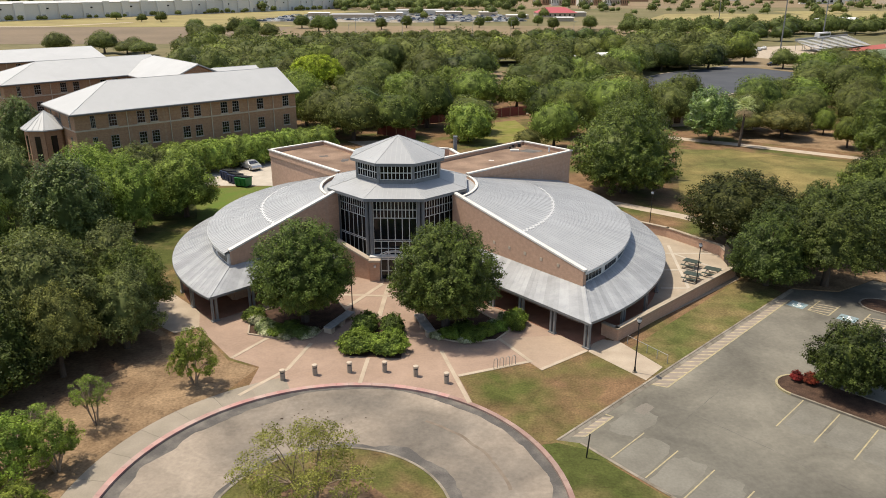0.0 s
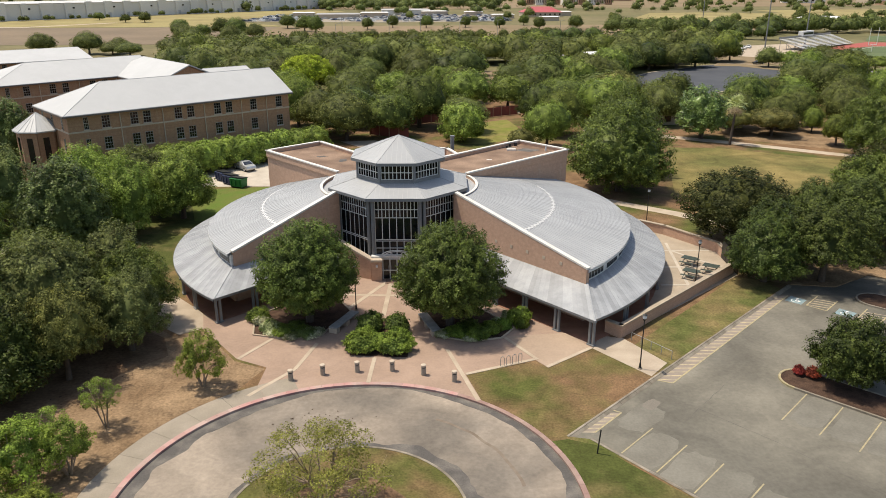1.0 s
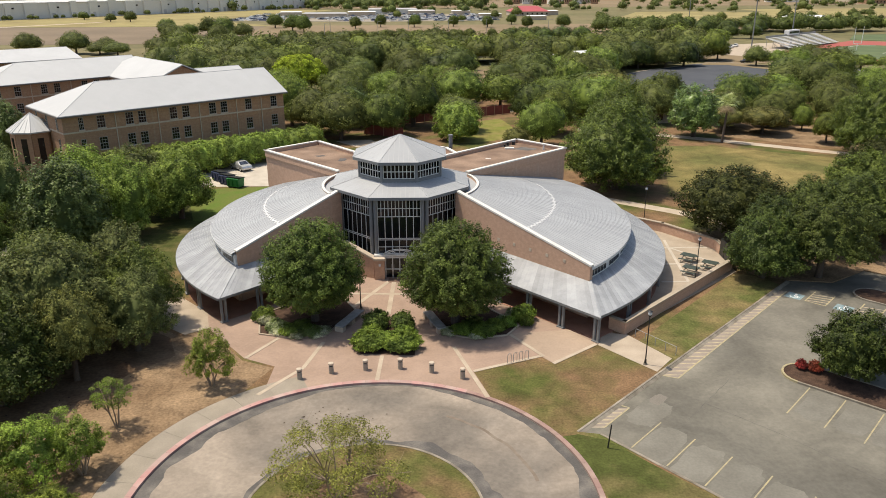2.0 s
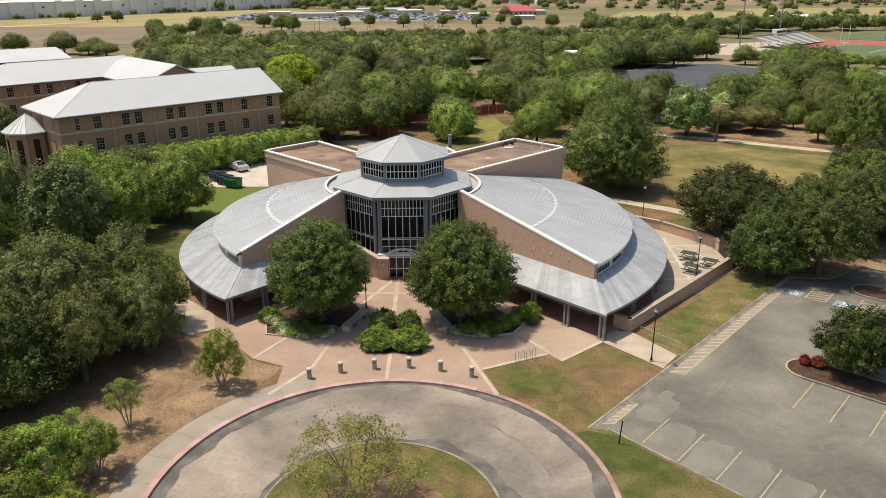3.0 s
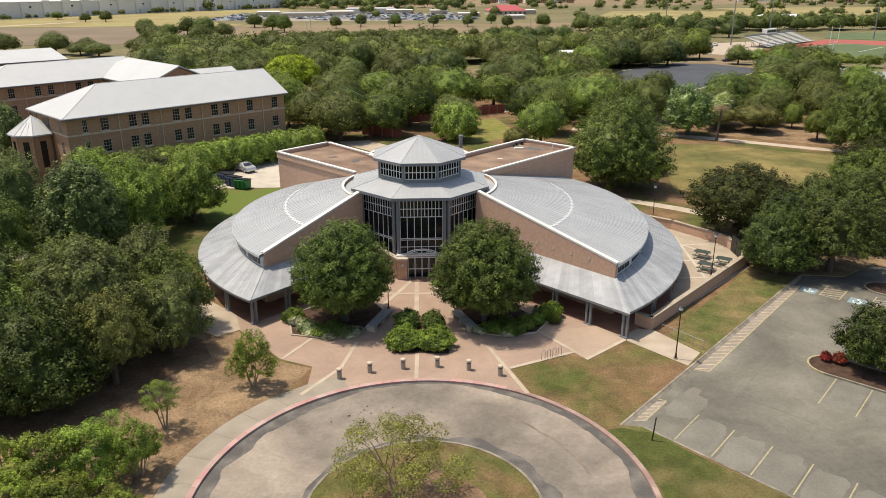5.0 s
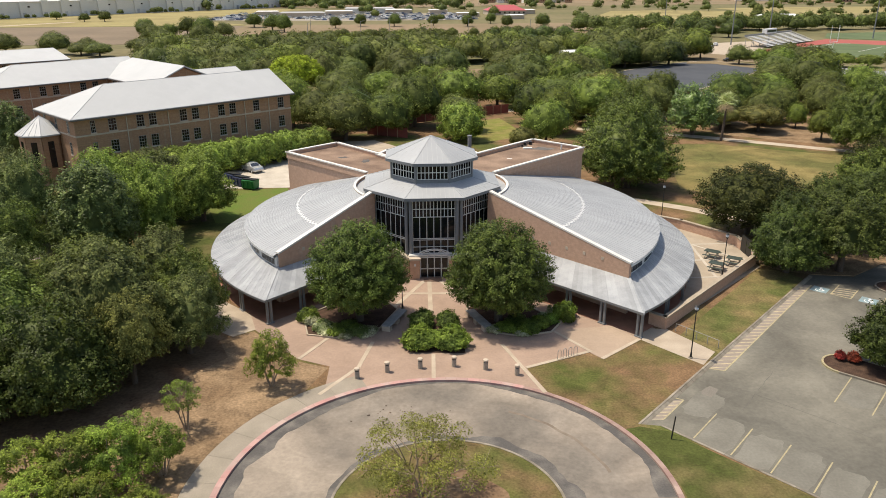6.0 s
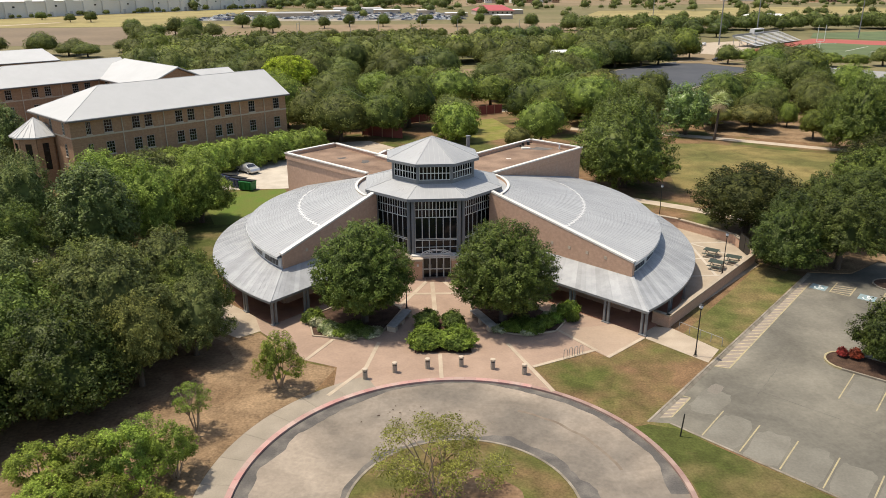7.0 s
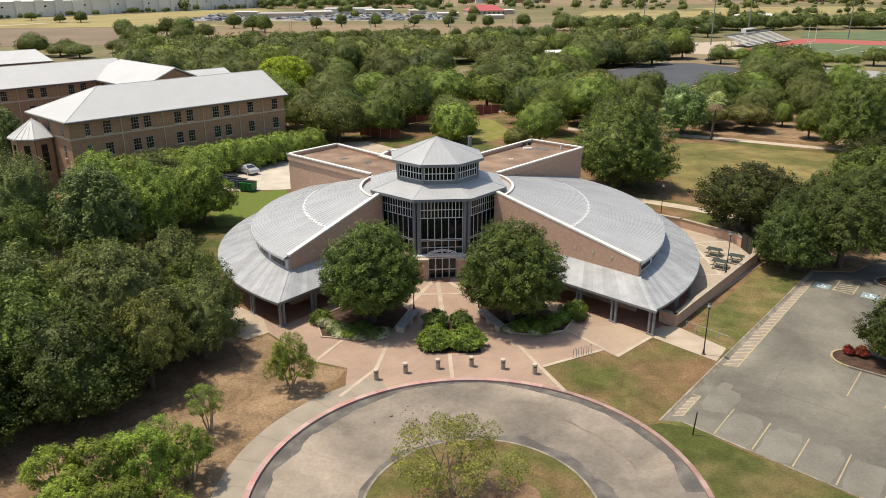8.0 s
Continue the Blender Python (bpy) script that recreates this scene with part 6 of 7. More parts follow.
# the forecourt's pair, the island, the small trees
tree("round", -7.2, -17.2, 9.7, 4.75, "dense rounded dark green tree in the forecourt bed")
tree("round", 5.3, -18.0, 9.7, 5.05, "dense rounded dark green tree beside the entrance bench")
tree("thin", -2.2, -42.0, 4.5, 3.9, "sparse-leaved tree with many thin stems on the drive island")
tree("myrtle", -13.3, -28.4, 4.7, 1.9, "bright green multi-stemmed crepe myrtle on littered ground")
tree("small_myrtle", -18.2, -33.9, 3.6, 1.4, "small thin-leaved crepe myrtle on bare ground")
for x, y, h, r in ((-22.7, -40.6, 4.4, 2.5), (-20.5, -39.9, 4.6, 2.4), (-18.3, -39.0, 4.0, 2.0), (-25.4, -40.5, 4.0, 2.3), (-20.8, -43.8, 3.6, 2.3), (-17.6, -44.0, 2.8, 1.9), (-24.0, -43.8, 3.6, 2.2)):
    tree("myrtle", x, y, h, r, "leafy crepe myrtle with bright green crown near the drive")
tree("small_myrtle", -20.6, -36.8, 3.0, 1.4)
# oaks west of the forecourt
for k, x, y, h, r in (("oak_a", -32.6, -28.5, 10.2, 5.6), ("oak_b", -27.0, -23.0, 10.4, 5.4), ("oak_brown", -23.8, -27.4, 8.0, 3.2), ("oak_c", -20.9, -22.6, 7.2, 3.3), ("oak_a", -22.2, -18.2, 8.0, 3.8), ("oak_high", -27.6, -30.8, 8.8, 4.9), ("oak_high", -33.6, -34.6, 8.4, 4.8),
                      ("oak_a", -30.5, -17.5, 9.6, 5.0), ("oak_b", -37.5, -20.0, 9.8, 5.4), ("oak_c", -25.4, -15.0, 8.6, 4.0), ("oak_a", -38.6, -32.0, 9.4, 5.2), ("oak_b", -44.5, -24.0, 9.6, 5.4)):
    tree(k, x, y, h, r)
# west side, behind the wing
for k, x, y, h, r in (("magnolia", -36.6, 0.4, 11.5, 5.0), ("oak_c", -46.8, 6.3, 11.2, 4.6), ("light", -33.0, 7.6, 9.8, 4.2), ("light", -28.8, 14.2, 9.2, 4.9), ("oak_c", -34.5, 17.5, 9.2, 4.8),
                      ("light", -40.0, 12.0, 10.0, 4.6), ("oak_a", -44.0, -6.0, 9.6, 4.8), ("oak_b", -54.0, -2.0, 10.4, 5.2), ("light", -43.0, 19.5, 8.6, 4.6), ("light", -34.0, 23.0, 6.8, 4.0),
                      ("oak_c", -52.5, 14.0, 10.0, 4.6), ("magnolia", -64.6, 41.0, 12.0, 4.4)):
    tree(k, x, y, h, r)
# row between the dormitory and the yard
for i in range(12):
    q = i / 11
    tree("row", lerp(-45.5, -18.6, q), lerp(27.5, 55.0, q) + 0.8 * math.sin(i * 2.3), lerp(5.9, 4.9, q), 3.6, "clipped light green tree in a row along the dormitory")
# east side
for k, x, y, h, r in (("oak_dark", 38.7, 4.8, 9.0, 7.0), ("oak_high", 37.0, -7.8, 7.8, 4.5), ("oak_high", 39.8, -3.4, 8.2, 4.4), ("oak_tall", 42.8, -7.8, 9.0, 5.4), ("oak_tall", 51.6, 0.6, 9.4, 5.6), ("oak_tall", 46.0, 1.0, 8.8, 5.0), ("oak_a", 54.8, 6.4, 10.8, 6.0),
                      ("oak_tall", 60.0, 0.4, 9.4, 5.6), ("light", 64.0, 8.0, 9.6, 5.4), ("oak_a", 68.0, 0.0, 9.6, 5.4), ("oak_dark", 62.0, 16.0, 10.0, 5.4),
                      ("lot_tree", 35.1, -28.2, 5.9, 3.4)):
    tree(k, x, y, h, r, "dense dark green tree on the car park island" if k == "lot_tree" else "")
tree("big", 30.2, 27.2, 13.2, 8.0)
tree("big", 33.5, 39.0, 14.4, 6.6)
for k, x, y, h, r in (("mid_c", 23.8, 58.0, 8.8, 4.8), ("mid_c", 28.0, 70.0, 9.4, 5.2), ("row", 8.4, 64.0, 7.8, 4.7),
                      ("mid_a", -14.0, 65.4, 9.8, 6.6), ("mid_b", -6.0, 69.5, 9.4, 5.8), ("mid_b", -0.3, 79.0, 12.2, 6.6), ("mid_a", -20.0, 72.0, 9.6, 5.6), ("lime", -28.6, 110.0, 12.6, 6.3),
                      ("mid_d", 18.4, 52.0, 5.0, 2.8), ("pale", 55.0, 66.4, 11.2, 5.5), ("big", 79.6, 48.0, 13.6, 7.2), ("mid_d", 69.8, 69.1, 6.0, 5.6), ("mid_a", 65.5, 78.0, 8.0, 5.4), ("mid_a", 74.5, 77.0, 7.4, 5.0), ("mid_b", 86.0, 66.0, 8.4, 5.4), ("mid_a", 89.0, 78.0, 9.0, 5.6), ("mid_d", 63.0, 71.5, 5.4, 4.2), ("mid_c", 79.6, 72.8, 5.4, 2.4), ("mid_c", 77.9, 59.5, 6.2, 3.2), ("mid_b", 73.3, 91.7, 10.0, 6.0), ("mid_a", 80.5, 81.0, 7.9, 3.8), ("mid_a", 94.2, 89.8, 9.7, 6.2),
                      ("mid_a", 56.3, 101.7, 7.6, 6.0), ("mid_c", 50.4, 121.9, 6.4, 5.4), ("wood_c", 110.0, 222.0, 8.0, 5.6), ("wood_a", 118.5, 225.0, 8.0, 5.6), ("wood_a", 123.5, 200.0, 7.4, 5.0), ("wood_c", 130.5, 199.0, 6.4, 4.4), ("wood_a", 137.0, 197.0, 7.4, 5.6), ("wood_e", 97.0, 201.0, 9.0, 7.0), ("wood_a", 88.0, 194.0, 9.4, 7.0), ("wood_e", 78.0, 193.0, 10.0, 7.0), ("wood_b", 130.0, 166.0, 9.8, 7.6), ("wood_a", 63.1, 178.0, 10.4, 8.4), ("wood_b", 82.9, 203.0, 9.6, 6.8), ("wood_a", 106.5, 224.5, 9.6, 8.5),
                      ("wood_c", 147.3, 305.2, 8.0, 7.6), ("wood_c", 149.0, 192.0, 5.0, 5.2), ("wood_c", 157.0, 190.0, 5.2, 5.4), ("wood_c", 166.0, 188.0, 4.8, 5.4), ("wood_a", 178.0, 190.0, 6.6, 5.6), ("wood_a", 190.0, 186.0, 6.4, 6.4), ("wood_c", 204.0, 186.0, 6.0, 6.4), ("wood_a", 150.0, 214.0, 7.0, 5.4), ("wood_b", 142.0, 176.0, 8.6, 6.0), ("oak_a", 82.0, 28.0, 11.0, 6.0), ("oak_c", 74.0, 20.0, 10.4, 5.6)):
    tree(k, x, y, h, r)

structure("shaded_litter", slab([(60, 67), (74, 57.5), (92, 45), (104, 66), (86, 92), (66, 88)], 0.006, -0.1), "litter", "brown littered ground under the trees by the path", "ground")
# a fan palm
palm = thing("palm", (58.4, 60.2, 0), "tall fan palm with a pale ragged crown", "palm")
part("trunk", tube(bmesh.new(), (0, 0, -0.1), (0.35, 0, 7.4), 0.26, 0.18, 10), "bark", palm)
rng = random.Random(4)
for i in range(30):
    bm = bmesh.new()
    a, lift = i * 2.4, lerp(1.25, -1.2, i / 29)
    d = Vector((math.cos(a) * math.cos(lift), math.sin(a) * math.cos(lift), math.sin(lift)))
    c = Vector((0.35, 0, 7.5)) + d * rng.uniform(0.8, 1.35)
    tube(bm, (0.35, 0, 7.4), c, 0.04, 0.03, 4)
    side = d.cross(Vector((0, 0, 1))).normalized()
    lean = side.cross(d)
    for j in range(-5, 6):
        way = d * math.cos(j * 0.3) + side * math.sin(j * 0.3)
        mid, tip = c + way * 0.55 + lean * 0.06, c + way * rng.uniform(1.2, 1.6) - Vector((0, 0, 0.22 + 0.05 * abs(j)))
        w = way.cross(lean).normalized() * 0.055
        bm.faces.new([bm.verts.new(p) for p in (c, mid - w, tip, mid + w)])
    part("frond", bm, "palmleaf" if i < 20 else "drypalm", palm)

# beds' shrubs
for k, x, y, h, r in (("shrub", -1.9, -22.6, 1.5, 1.5), ("shrub", 0.8, -22.9, 1.5, 1.5), ("shrub", -0.6, -22.3, 1.4, 1.2), ("shrub", -2.0, -21.4, 1.4, 1.1), ("shrub", 0.9, -21.6, 1.4, 1.1), ("dark_shrub", -1.7, -19.2, 1.8, 1.35), ("dark_shrub", 0.7, -19.3, 1.7, 1.3), ("dark_shrub", -1.4, -18.2, 1.7, 0.9), ("dark_shrub", 0.6, -18.4, 1.5, 0.9),
                      ("flower", -10.4, -18.8, 0.9, 1.1), ("flower", -11.4, -17.6, 0.8, 0.9), ("lime_shrub", -9.0, -19.6, 0.8, 1.2), ("flower", -6.9, -20.0, 0.6, 1.2),
                      ("dark_shrub", -8.2, -19.0, 0.8, 1.2), ("lime_shrub", -7.4, -19.4, 0.7, 0.8), ("dark_shrub", -11.9, -16.4, 1.2, 1.0), ("shrub", 5.8, -20.0, 0.9, 1.1), ("shrub", 7.7, -20.2, 1.1, 1.2), ("flower", 7.0, -20.9, 0.5, 0.8), ("dark_shrub", 6.8, -18.8, 0.9, 1.3), ("shrub", 11.3, -17.4, 1.5, 1.1), ("lime_shrub", 11.5, -18.5, 1.0, 0.8), ("flower", 10.4, -17.0, 1.0, 0.7), ("shrub", -11.9, -17.0, 1.1, 1.0), ("flower", -9.9, -19.6, 0.7, 1.0), ("flower", -8.2, -20.3, 0.5, 1.0), ("flower", -6.2, -19.6, 0.6, 0.9),
                      ("flower", 4.6, -20.2, 0.6, 0.8), ("dark_shrub", 9.2, -18.9, 0.7, 0.8), ("flower", 9.4, -17.6, 0.6, 0.6), ("shrub", 8.8, -19.5, 1.0, 1.0), ("lime_shrub", 9.9, -18.6, 0.9, 0.8), ("red_shrub", 32.0, -26.8, 0.8, 0.55), ("red_shrub", 32.8, -27.3, 1.0, 0.65)):
    tree(k, x, y, h, r, z=0.02)

# ---------------------------------------------------------------- woods between the library and the open country
def inside(p, poly):
    hit = False
    for (x0, y0), (x1, y1) in zip(poly, poly[1:] + poly[:1]):
        if (y0 > p[1]) != (y1 > p[1]) and p[0] < (x1 - x0) * (p[1] - y0) / (y1 - y0) + x0:
            hit = not hit
    return hit


NEWLOT = [(58, 138), (66, 170), (76, 183), (102, 206), (117, 214), (134, 188), (120, 176), (98, 150), (78, 128)]
CLEAR = [[(48, 100), (58, 168), (100, 212), (122, 222), (150, 206), (136, 184), (118, 156), (98, 124), (76, 92)], [(9, 112), (15, 176), (19, 214), (31, 210), (29, 176), (20, 112)], [(-70, 14), (-16, 52), (-40, 110), (-86, 168), (-168, 165), (-150, 20)],
         [(-12, 24), (26, 24), (26, 60), (-8, 60)], [(44, 0), (44, 60), (74, 58), (88, 40), (74, 10)], [(140, 214), (310, 190), (310, 420), (150, 420)], [(2, 74), (4, 92), (26, 104), (40, 100), (12, 76)], [(6, 54), (12, 92), (26, 102), (24, 70), (17, 54)]]
rng = random.Random(21)
CLEAR += [[(120, 142), (148, 216), (310, 190), (210, 108), (150, 120)], [(42, 165), (46, 204), (72, 214), (66, 176)], [(108, 126), (114, 150), (122, 162), (132, 150)], [(-320, 150), (-86, 168), (-98, 205), (-98, 262), (-108, 345), (-320, 345)], [(112, 226), (140, 206), (160, 236), (188, 268), (215, 330), (160, 345), (124, 262)], [(58, 58), (66, 74), (84, 73), (99, 56), (92, 44), (74, 56)], [(-270, 190), (-122, 190), (-150, 286), (-206, 420), (-340, 500), (-400, 400)], [(104, 104), (112, 128), (128, 146), (146, 138), (138, 112), (118, 98)], [(-12, 52), (-2, 50), (0, 60), (-8, 66)], [(42, 54), (66, 54), (66, 74), (50, 78), (40, 66)]]
placed = [(o.location.x, o.location.y) for o in scene.objects if o.get("category") == "tree"]
kinds = ["mid_a", "mid_c", "mid_b", "mid_f", "mid_a", "mid_b", "mid_e", "mid_c", "mid_b", "mid_d"]
tries = 0
wood = 0
while wood < 170 and tries < 16000:
    tries += 1
    y = 58 + 118 * rng.random() ** 0.9
    x = rng.uniform(-0.62, 0.74) * (y + 80)
    if y < 60 and x < 44:
        continue
    if any(inside((x, y), c) for c in CLEAR) or any((x - a) ** 2 + (y - b) ** 2 < 88 for a, b in placed):
        continue
    placed.append((x, y))
    wood += 1
    k = rng.choice(kinds)
    if y > 104:
        k = k.replace("mid", "wood").replace("wood_d", "wood_a").replace("wood_f", "wood_c")
    tree(k, x, y, rng.uniform(6.8, 11.6), rng.uniform(4.8, 7.5))

# far trees, too many to count
def far_woods(name, n, rule, seed, size, label, mat="olive", leaves=760):
    """Many far crowns in one mesh: a handful of domes, turned and scaled."""
    rng = random.Random(seed)
    moulds = []
    for k in range(5):
        shape = Crown("dome", 1.0, 1.5, 0.12, seed * 10 + k)
        moulds.append((shape.leaves(leaves, size / 9.5), shape.heart(1 if leaves < 150 else 2)))
    blades, hearts = [], []
    for i in range(n):
        x, y, s = rule(rng)
        leaf, (ball, tri) = moulds[i % 5]
        a, tall = rng.uniform(0, 6.28), rng.uniform(0.85, 1.2)
        turn = np.array([[math.cos(a), math.sin(a), 0], [-math.sin(a), math.cos(a), 0], [0, 0, tall]]) * s
        blades.append(leaf @ turn + np.array([x, y, 0]))
        hearts.append((ball @ turn + np.array([x, y, 0]), tri))
    tagged(new(name, leaf_mesh(name, np.concatenate(blades), mat, hearts)), label, "trees", kind="stuff")


def belt(rng):
    while True:
        y = rng.uniform(172, 292)
        x = rng.uniform(-0.7, 0.72) * (y + 80)
        if not (x < 90 and y > 246) and not any(inside((x, y), c) for c in CLEAR):
            return x, y, rng.uniform(4.4, 7.4)


def warehouse_row(rng):
    s = rng.random()
    return lerp(-403, -140, s) + 9 + rng.uniform(0, 6), lerp(546, 979, s) - 6, rng.uniform(2.0, 4.0)


def hedgerow(rng):
    x = rng.uniform(-75, 70)
    return x, 352 + 0.22 * x + rng.uniform(-2, 2), rng.uniform(3.0, 3.8)


def scattered(rng):
    y = rng.uniform(520, 690)
    return rng.uniform(-0.05, 0.66) * y, y, rng.uniform(3.6, 6.0)


def stadium_belt(rng):
    x = rng.uniform(110, 430)
    return x, 385 + 0.06 * x + rng.uniform(0, 28), rng.uniform(4.6, 7.4)


def far_lines(rng):
    k = rng.randrange(6)
    x = (-40, 120, 330, 420, 560, 690)[(k * 5 + rng.randrange(3)) % 6] + rng.gauss(0, 46)
    return x, (720, 840, 900, 1010, 1150, 1320)[k] + 0.1 * x + rng.uniform(-8, 8), rng.uniform(4, 7)


def small_trees(rng):
    y = rng.choice((560, 640, 820, 930, 1040, 1180)) + rng.uniform(-14, 14)
    return rng.uniform(0.56 if y < 800 else 0.12, 0.8) * y + rng.gauss(0, 20), y, rng.uniform(3.0, 5.0)


def distant_wood(rng):
    y = rng.uniform(880, 1420)
    return rng.uniform(-0.17, 0.075) * (y + 80), y, rng.uniform(7, 11)


def town_trees(rng):
    y = rng.uniform(760, 2600)
    return rng.uniform(-0.7, 0.75) * y, y, rng.uniform(5, 9)


far_woods("tree_belt", 150, belt, 11, 0.55, "belt of olive green oaks beyond the campus")
far_woods("dark_tree_belt", 130, belt, 18, 0.55, "belt of dark green trees beyond the campus", "olivedark")
far_woods("light_tree_belt", 50, belt, 19, 0.55, "belt of light green trees beyond the campus", "olivelight")
far_woods("warehouse_trees", 40, warehouse_row, 21, 0.8, "row of small dark trees along the warehouse", "olivedark")
far_woods("hedgerow", 46, hedgerow, 12, 0.6, "row of rounded trees along the far road")
far_woods("field_trees", 9, scattered, 13, 0.7, "scattered round trees on dry fields")
far_woods("stadium_trees", 130, stadium_belt, 15, 0.75, "dark belt of trees behind the stadium", "olivedark")
far_woods("tree_lines", 64, far_lines, 16, 1.1, "lines of dark trees across distant fields", "olivedark", leaves=130)
far_woods("distant_wood", 170, distant_wood, 23, 1.3, "dark continuous wood near the horizon", "olivedark", leaves=110)
far_woods("hedge_trees", 80, small_trees, 24, 0.9, "small dark trees scattered over distant fields", "olivedark", leaves=110)
far_woods("town_trees", 320, town_trees, 14, 1.6, "dark trees among distant buildings", "olivedark", leaves=70)

# single trees on the open fields
for x, y, h, r in ((-76, 414, 11.5, 6.0), (-47, 456, 8.4, 4.8), (-31, 476, 9.4, 4.8), (-7, 474, 9.2, 5.6), (21, 479, 8.4, 4.6), (45, 470, 8.6, 4.8), (66, 508, 8.4, 4.6), (71, 453, 9.0, 4.8), (97, 458, 9.6, 6.2), (126, 471, 8.6, 5.2)):
    tree("mid_b", x, y, h, r, "round dark tree standing on the dry field")
for x, y, h, r in ((44, 317, 7.5, 5.5), (52, 310, 8.4, 6.0), (60, 303, 8.8, 6.4), (70, 308, 9.4, 7.0), (79, 305, 9.4, 7.0), (60, 291, 6.0, 6.5), (163, 407, 8.4, 7.4), (164, 372, 9.4, 7.0), (180, 378, 8.8, 6.6), (182, 346, 8.6, 7.0), (172, 352, 7.4, 6.0), (205, 392, 9.0, 7.0), (226, 402, 8.6, 7.0), (250, 402, 8.0, 6.6)):
    tree("mid_e", x, y, h, r, "wide dark live oak beyond the campus")
for x, y, h, r in ((-130, 391, 11, 6.4), (-114, 369, 12, 7.4), (-101, 358, 9, 6.4), (-135, 371, 8, 6), (-162, 416, 9, 7), (-150, 378, 9, 6.4), (-86, 431, 11, 7), (-105, 470, 10, 6.5), (-242, 565, 9, 6), (-259, 567, 7, 5),
                   (-300, 612, 7, 6), (-118, 300, 9, 7), (-128, 322, 10, 7.5), (-104, 318, 10, 7), (-122, 276, 6, 6), (-110, 272, 7.5, 6), (-140, 258, 5.5, 6), (-130, 252, 6, 6.5), (-176, 268, 9, 7), (-152, 262, 10, 7.5), (-140, 266, 7, 5.5)):
    tree("mid_b" if y > 365 else "mid_a", x, y, h, r, "round dark tree standing on the dry field")
# ---------------------------------------------------------------- beyond the campus
structure("new_car_park", slab(NEWLOT, 0.02, -0.3), "newlot", "freshly sealed dark asphalt car park among trees", "car park")
for i in range(len(NEWLOT)):
    structure("lot_kerb", beam(bmesh.new(), NEWLOT[i - 1], NEWLOT[i], 0.5, -0.1, 0.12), "concrete", "pale kerb strip round the dark car park", "kerb")
structure("brown_field", slab([(-620, 300), (-70, 322), (-92, 420), (-118, 492), (-275, 482), (-620, 500)], -0.13, -1), "brownfield", "bare brown ploughed field beyond the trees", "field")
structure("tan_verge", slab([(-110, 392), (200, 392), (260, 470), (200, 520), (-116, 500)], -0.12, -1), "hay", "tan dry field with single trees", "field")
structure("green_field", slab([(-620, 505), (-275, 488), (-112, 500), (-190, 600), (-110, 850), (-160, 880), (-640, 610)], -0.12, -1), "meadow", "pale yellow-green field before the warehouse", "field")
structure("dirt_track", slab([(-620, 486), (-300, 484), (-262, 560), (-268, 562), (-305, 492), (-620, 494)], -0.10, -1), "concrete", "pale dirt track at the field's edge", "path")
structure("yellow_field", slab([(165, 439), (192, 480), (300, 540), (420, 720), (300, 790), (230, 770), (176, 625)], -0.105, -1), "meadow", "pale yellow meadow beyond the stadium", "field")
structure("east_field", slab([(360, 640), (560, 660), (620, 900), (380, 860)], -0.12, -1), "meadow", "pale yellow field near the horizon", "field")
structure("far_field", slab([(-200, 900), (1400, 1200), (1500, 1900), (-600, 1700)], -0.12, -1), "hay", "tan farmland near the horizon", "field")
structure("far_road", slab([(-75, 306), (-35, 334), (12, 336), (60, 330), (60, 336), (12, 343), (-37, 341), (-78, 313)], -0.08, -1), "concrete", "pale road passing behind the oaks", "road")
structure("car_dealer_yard", slab([(-185, 582), (-40, 560), (60, 580), (60, 720), (-80, 720), (-150, 660)], -0.1, -1), "walk", "pale paved yard crowded with parked cars", "car park")
structure("stadium_apron", slab([(124, 236), (130, 262), (152, 302), (196, 322), (160, 260), (140, 226)], -0.1, -1), "concrete", "pale concrete apron beside the grandstand", "pavement")


def shed(name, x, y, w, d, h, turn, wall, roof, rise, label, openings=0):
    t = thing(name, (x, y, -0.2), label, "building", "distant buildings", turn=turn)
    part("wall", box(bmesh.new(), -w / 2, w / 2, -d / 2, d / 2, 0, h), wall, t)
    bm = bmesh.new()
    o = 0.6
    v = [bm.verts.new(c) for c in ((-w / 2 - o, -d / 2 - o, h), (w / 2 + o, -d / 2 - o, h), (w / 2 + o, d / 2 + o, h), (-w / 2 - o, d / 2 + o, h), (-w / 2 + rise * 2, 0, h + rise), (w / 2 - rise * 2, 0, h + rise))]
    for f in ((0, 1, 5, 4), (1, 2, 5), (2, 3, 4, 5), (3, 0, 4), (0, 3, 2, 1)):
        bm.faces.new([v[i] for i in f])
    part("roof", bm, roof, t)
    for i in range(openings):
        u = -w / 2 + w * (i + 0.5) / openings
        part("window", box(bmesh.new(), u - min(w / openings * 0.16, 3), u + min(w / openings * 0.16, 3), -d / 2 - 0.1, -d / 2 + 0.05, h * 0.3, h * (0.72 if h < 15 else 0.42)), "glass", t)


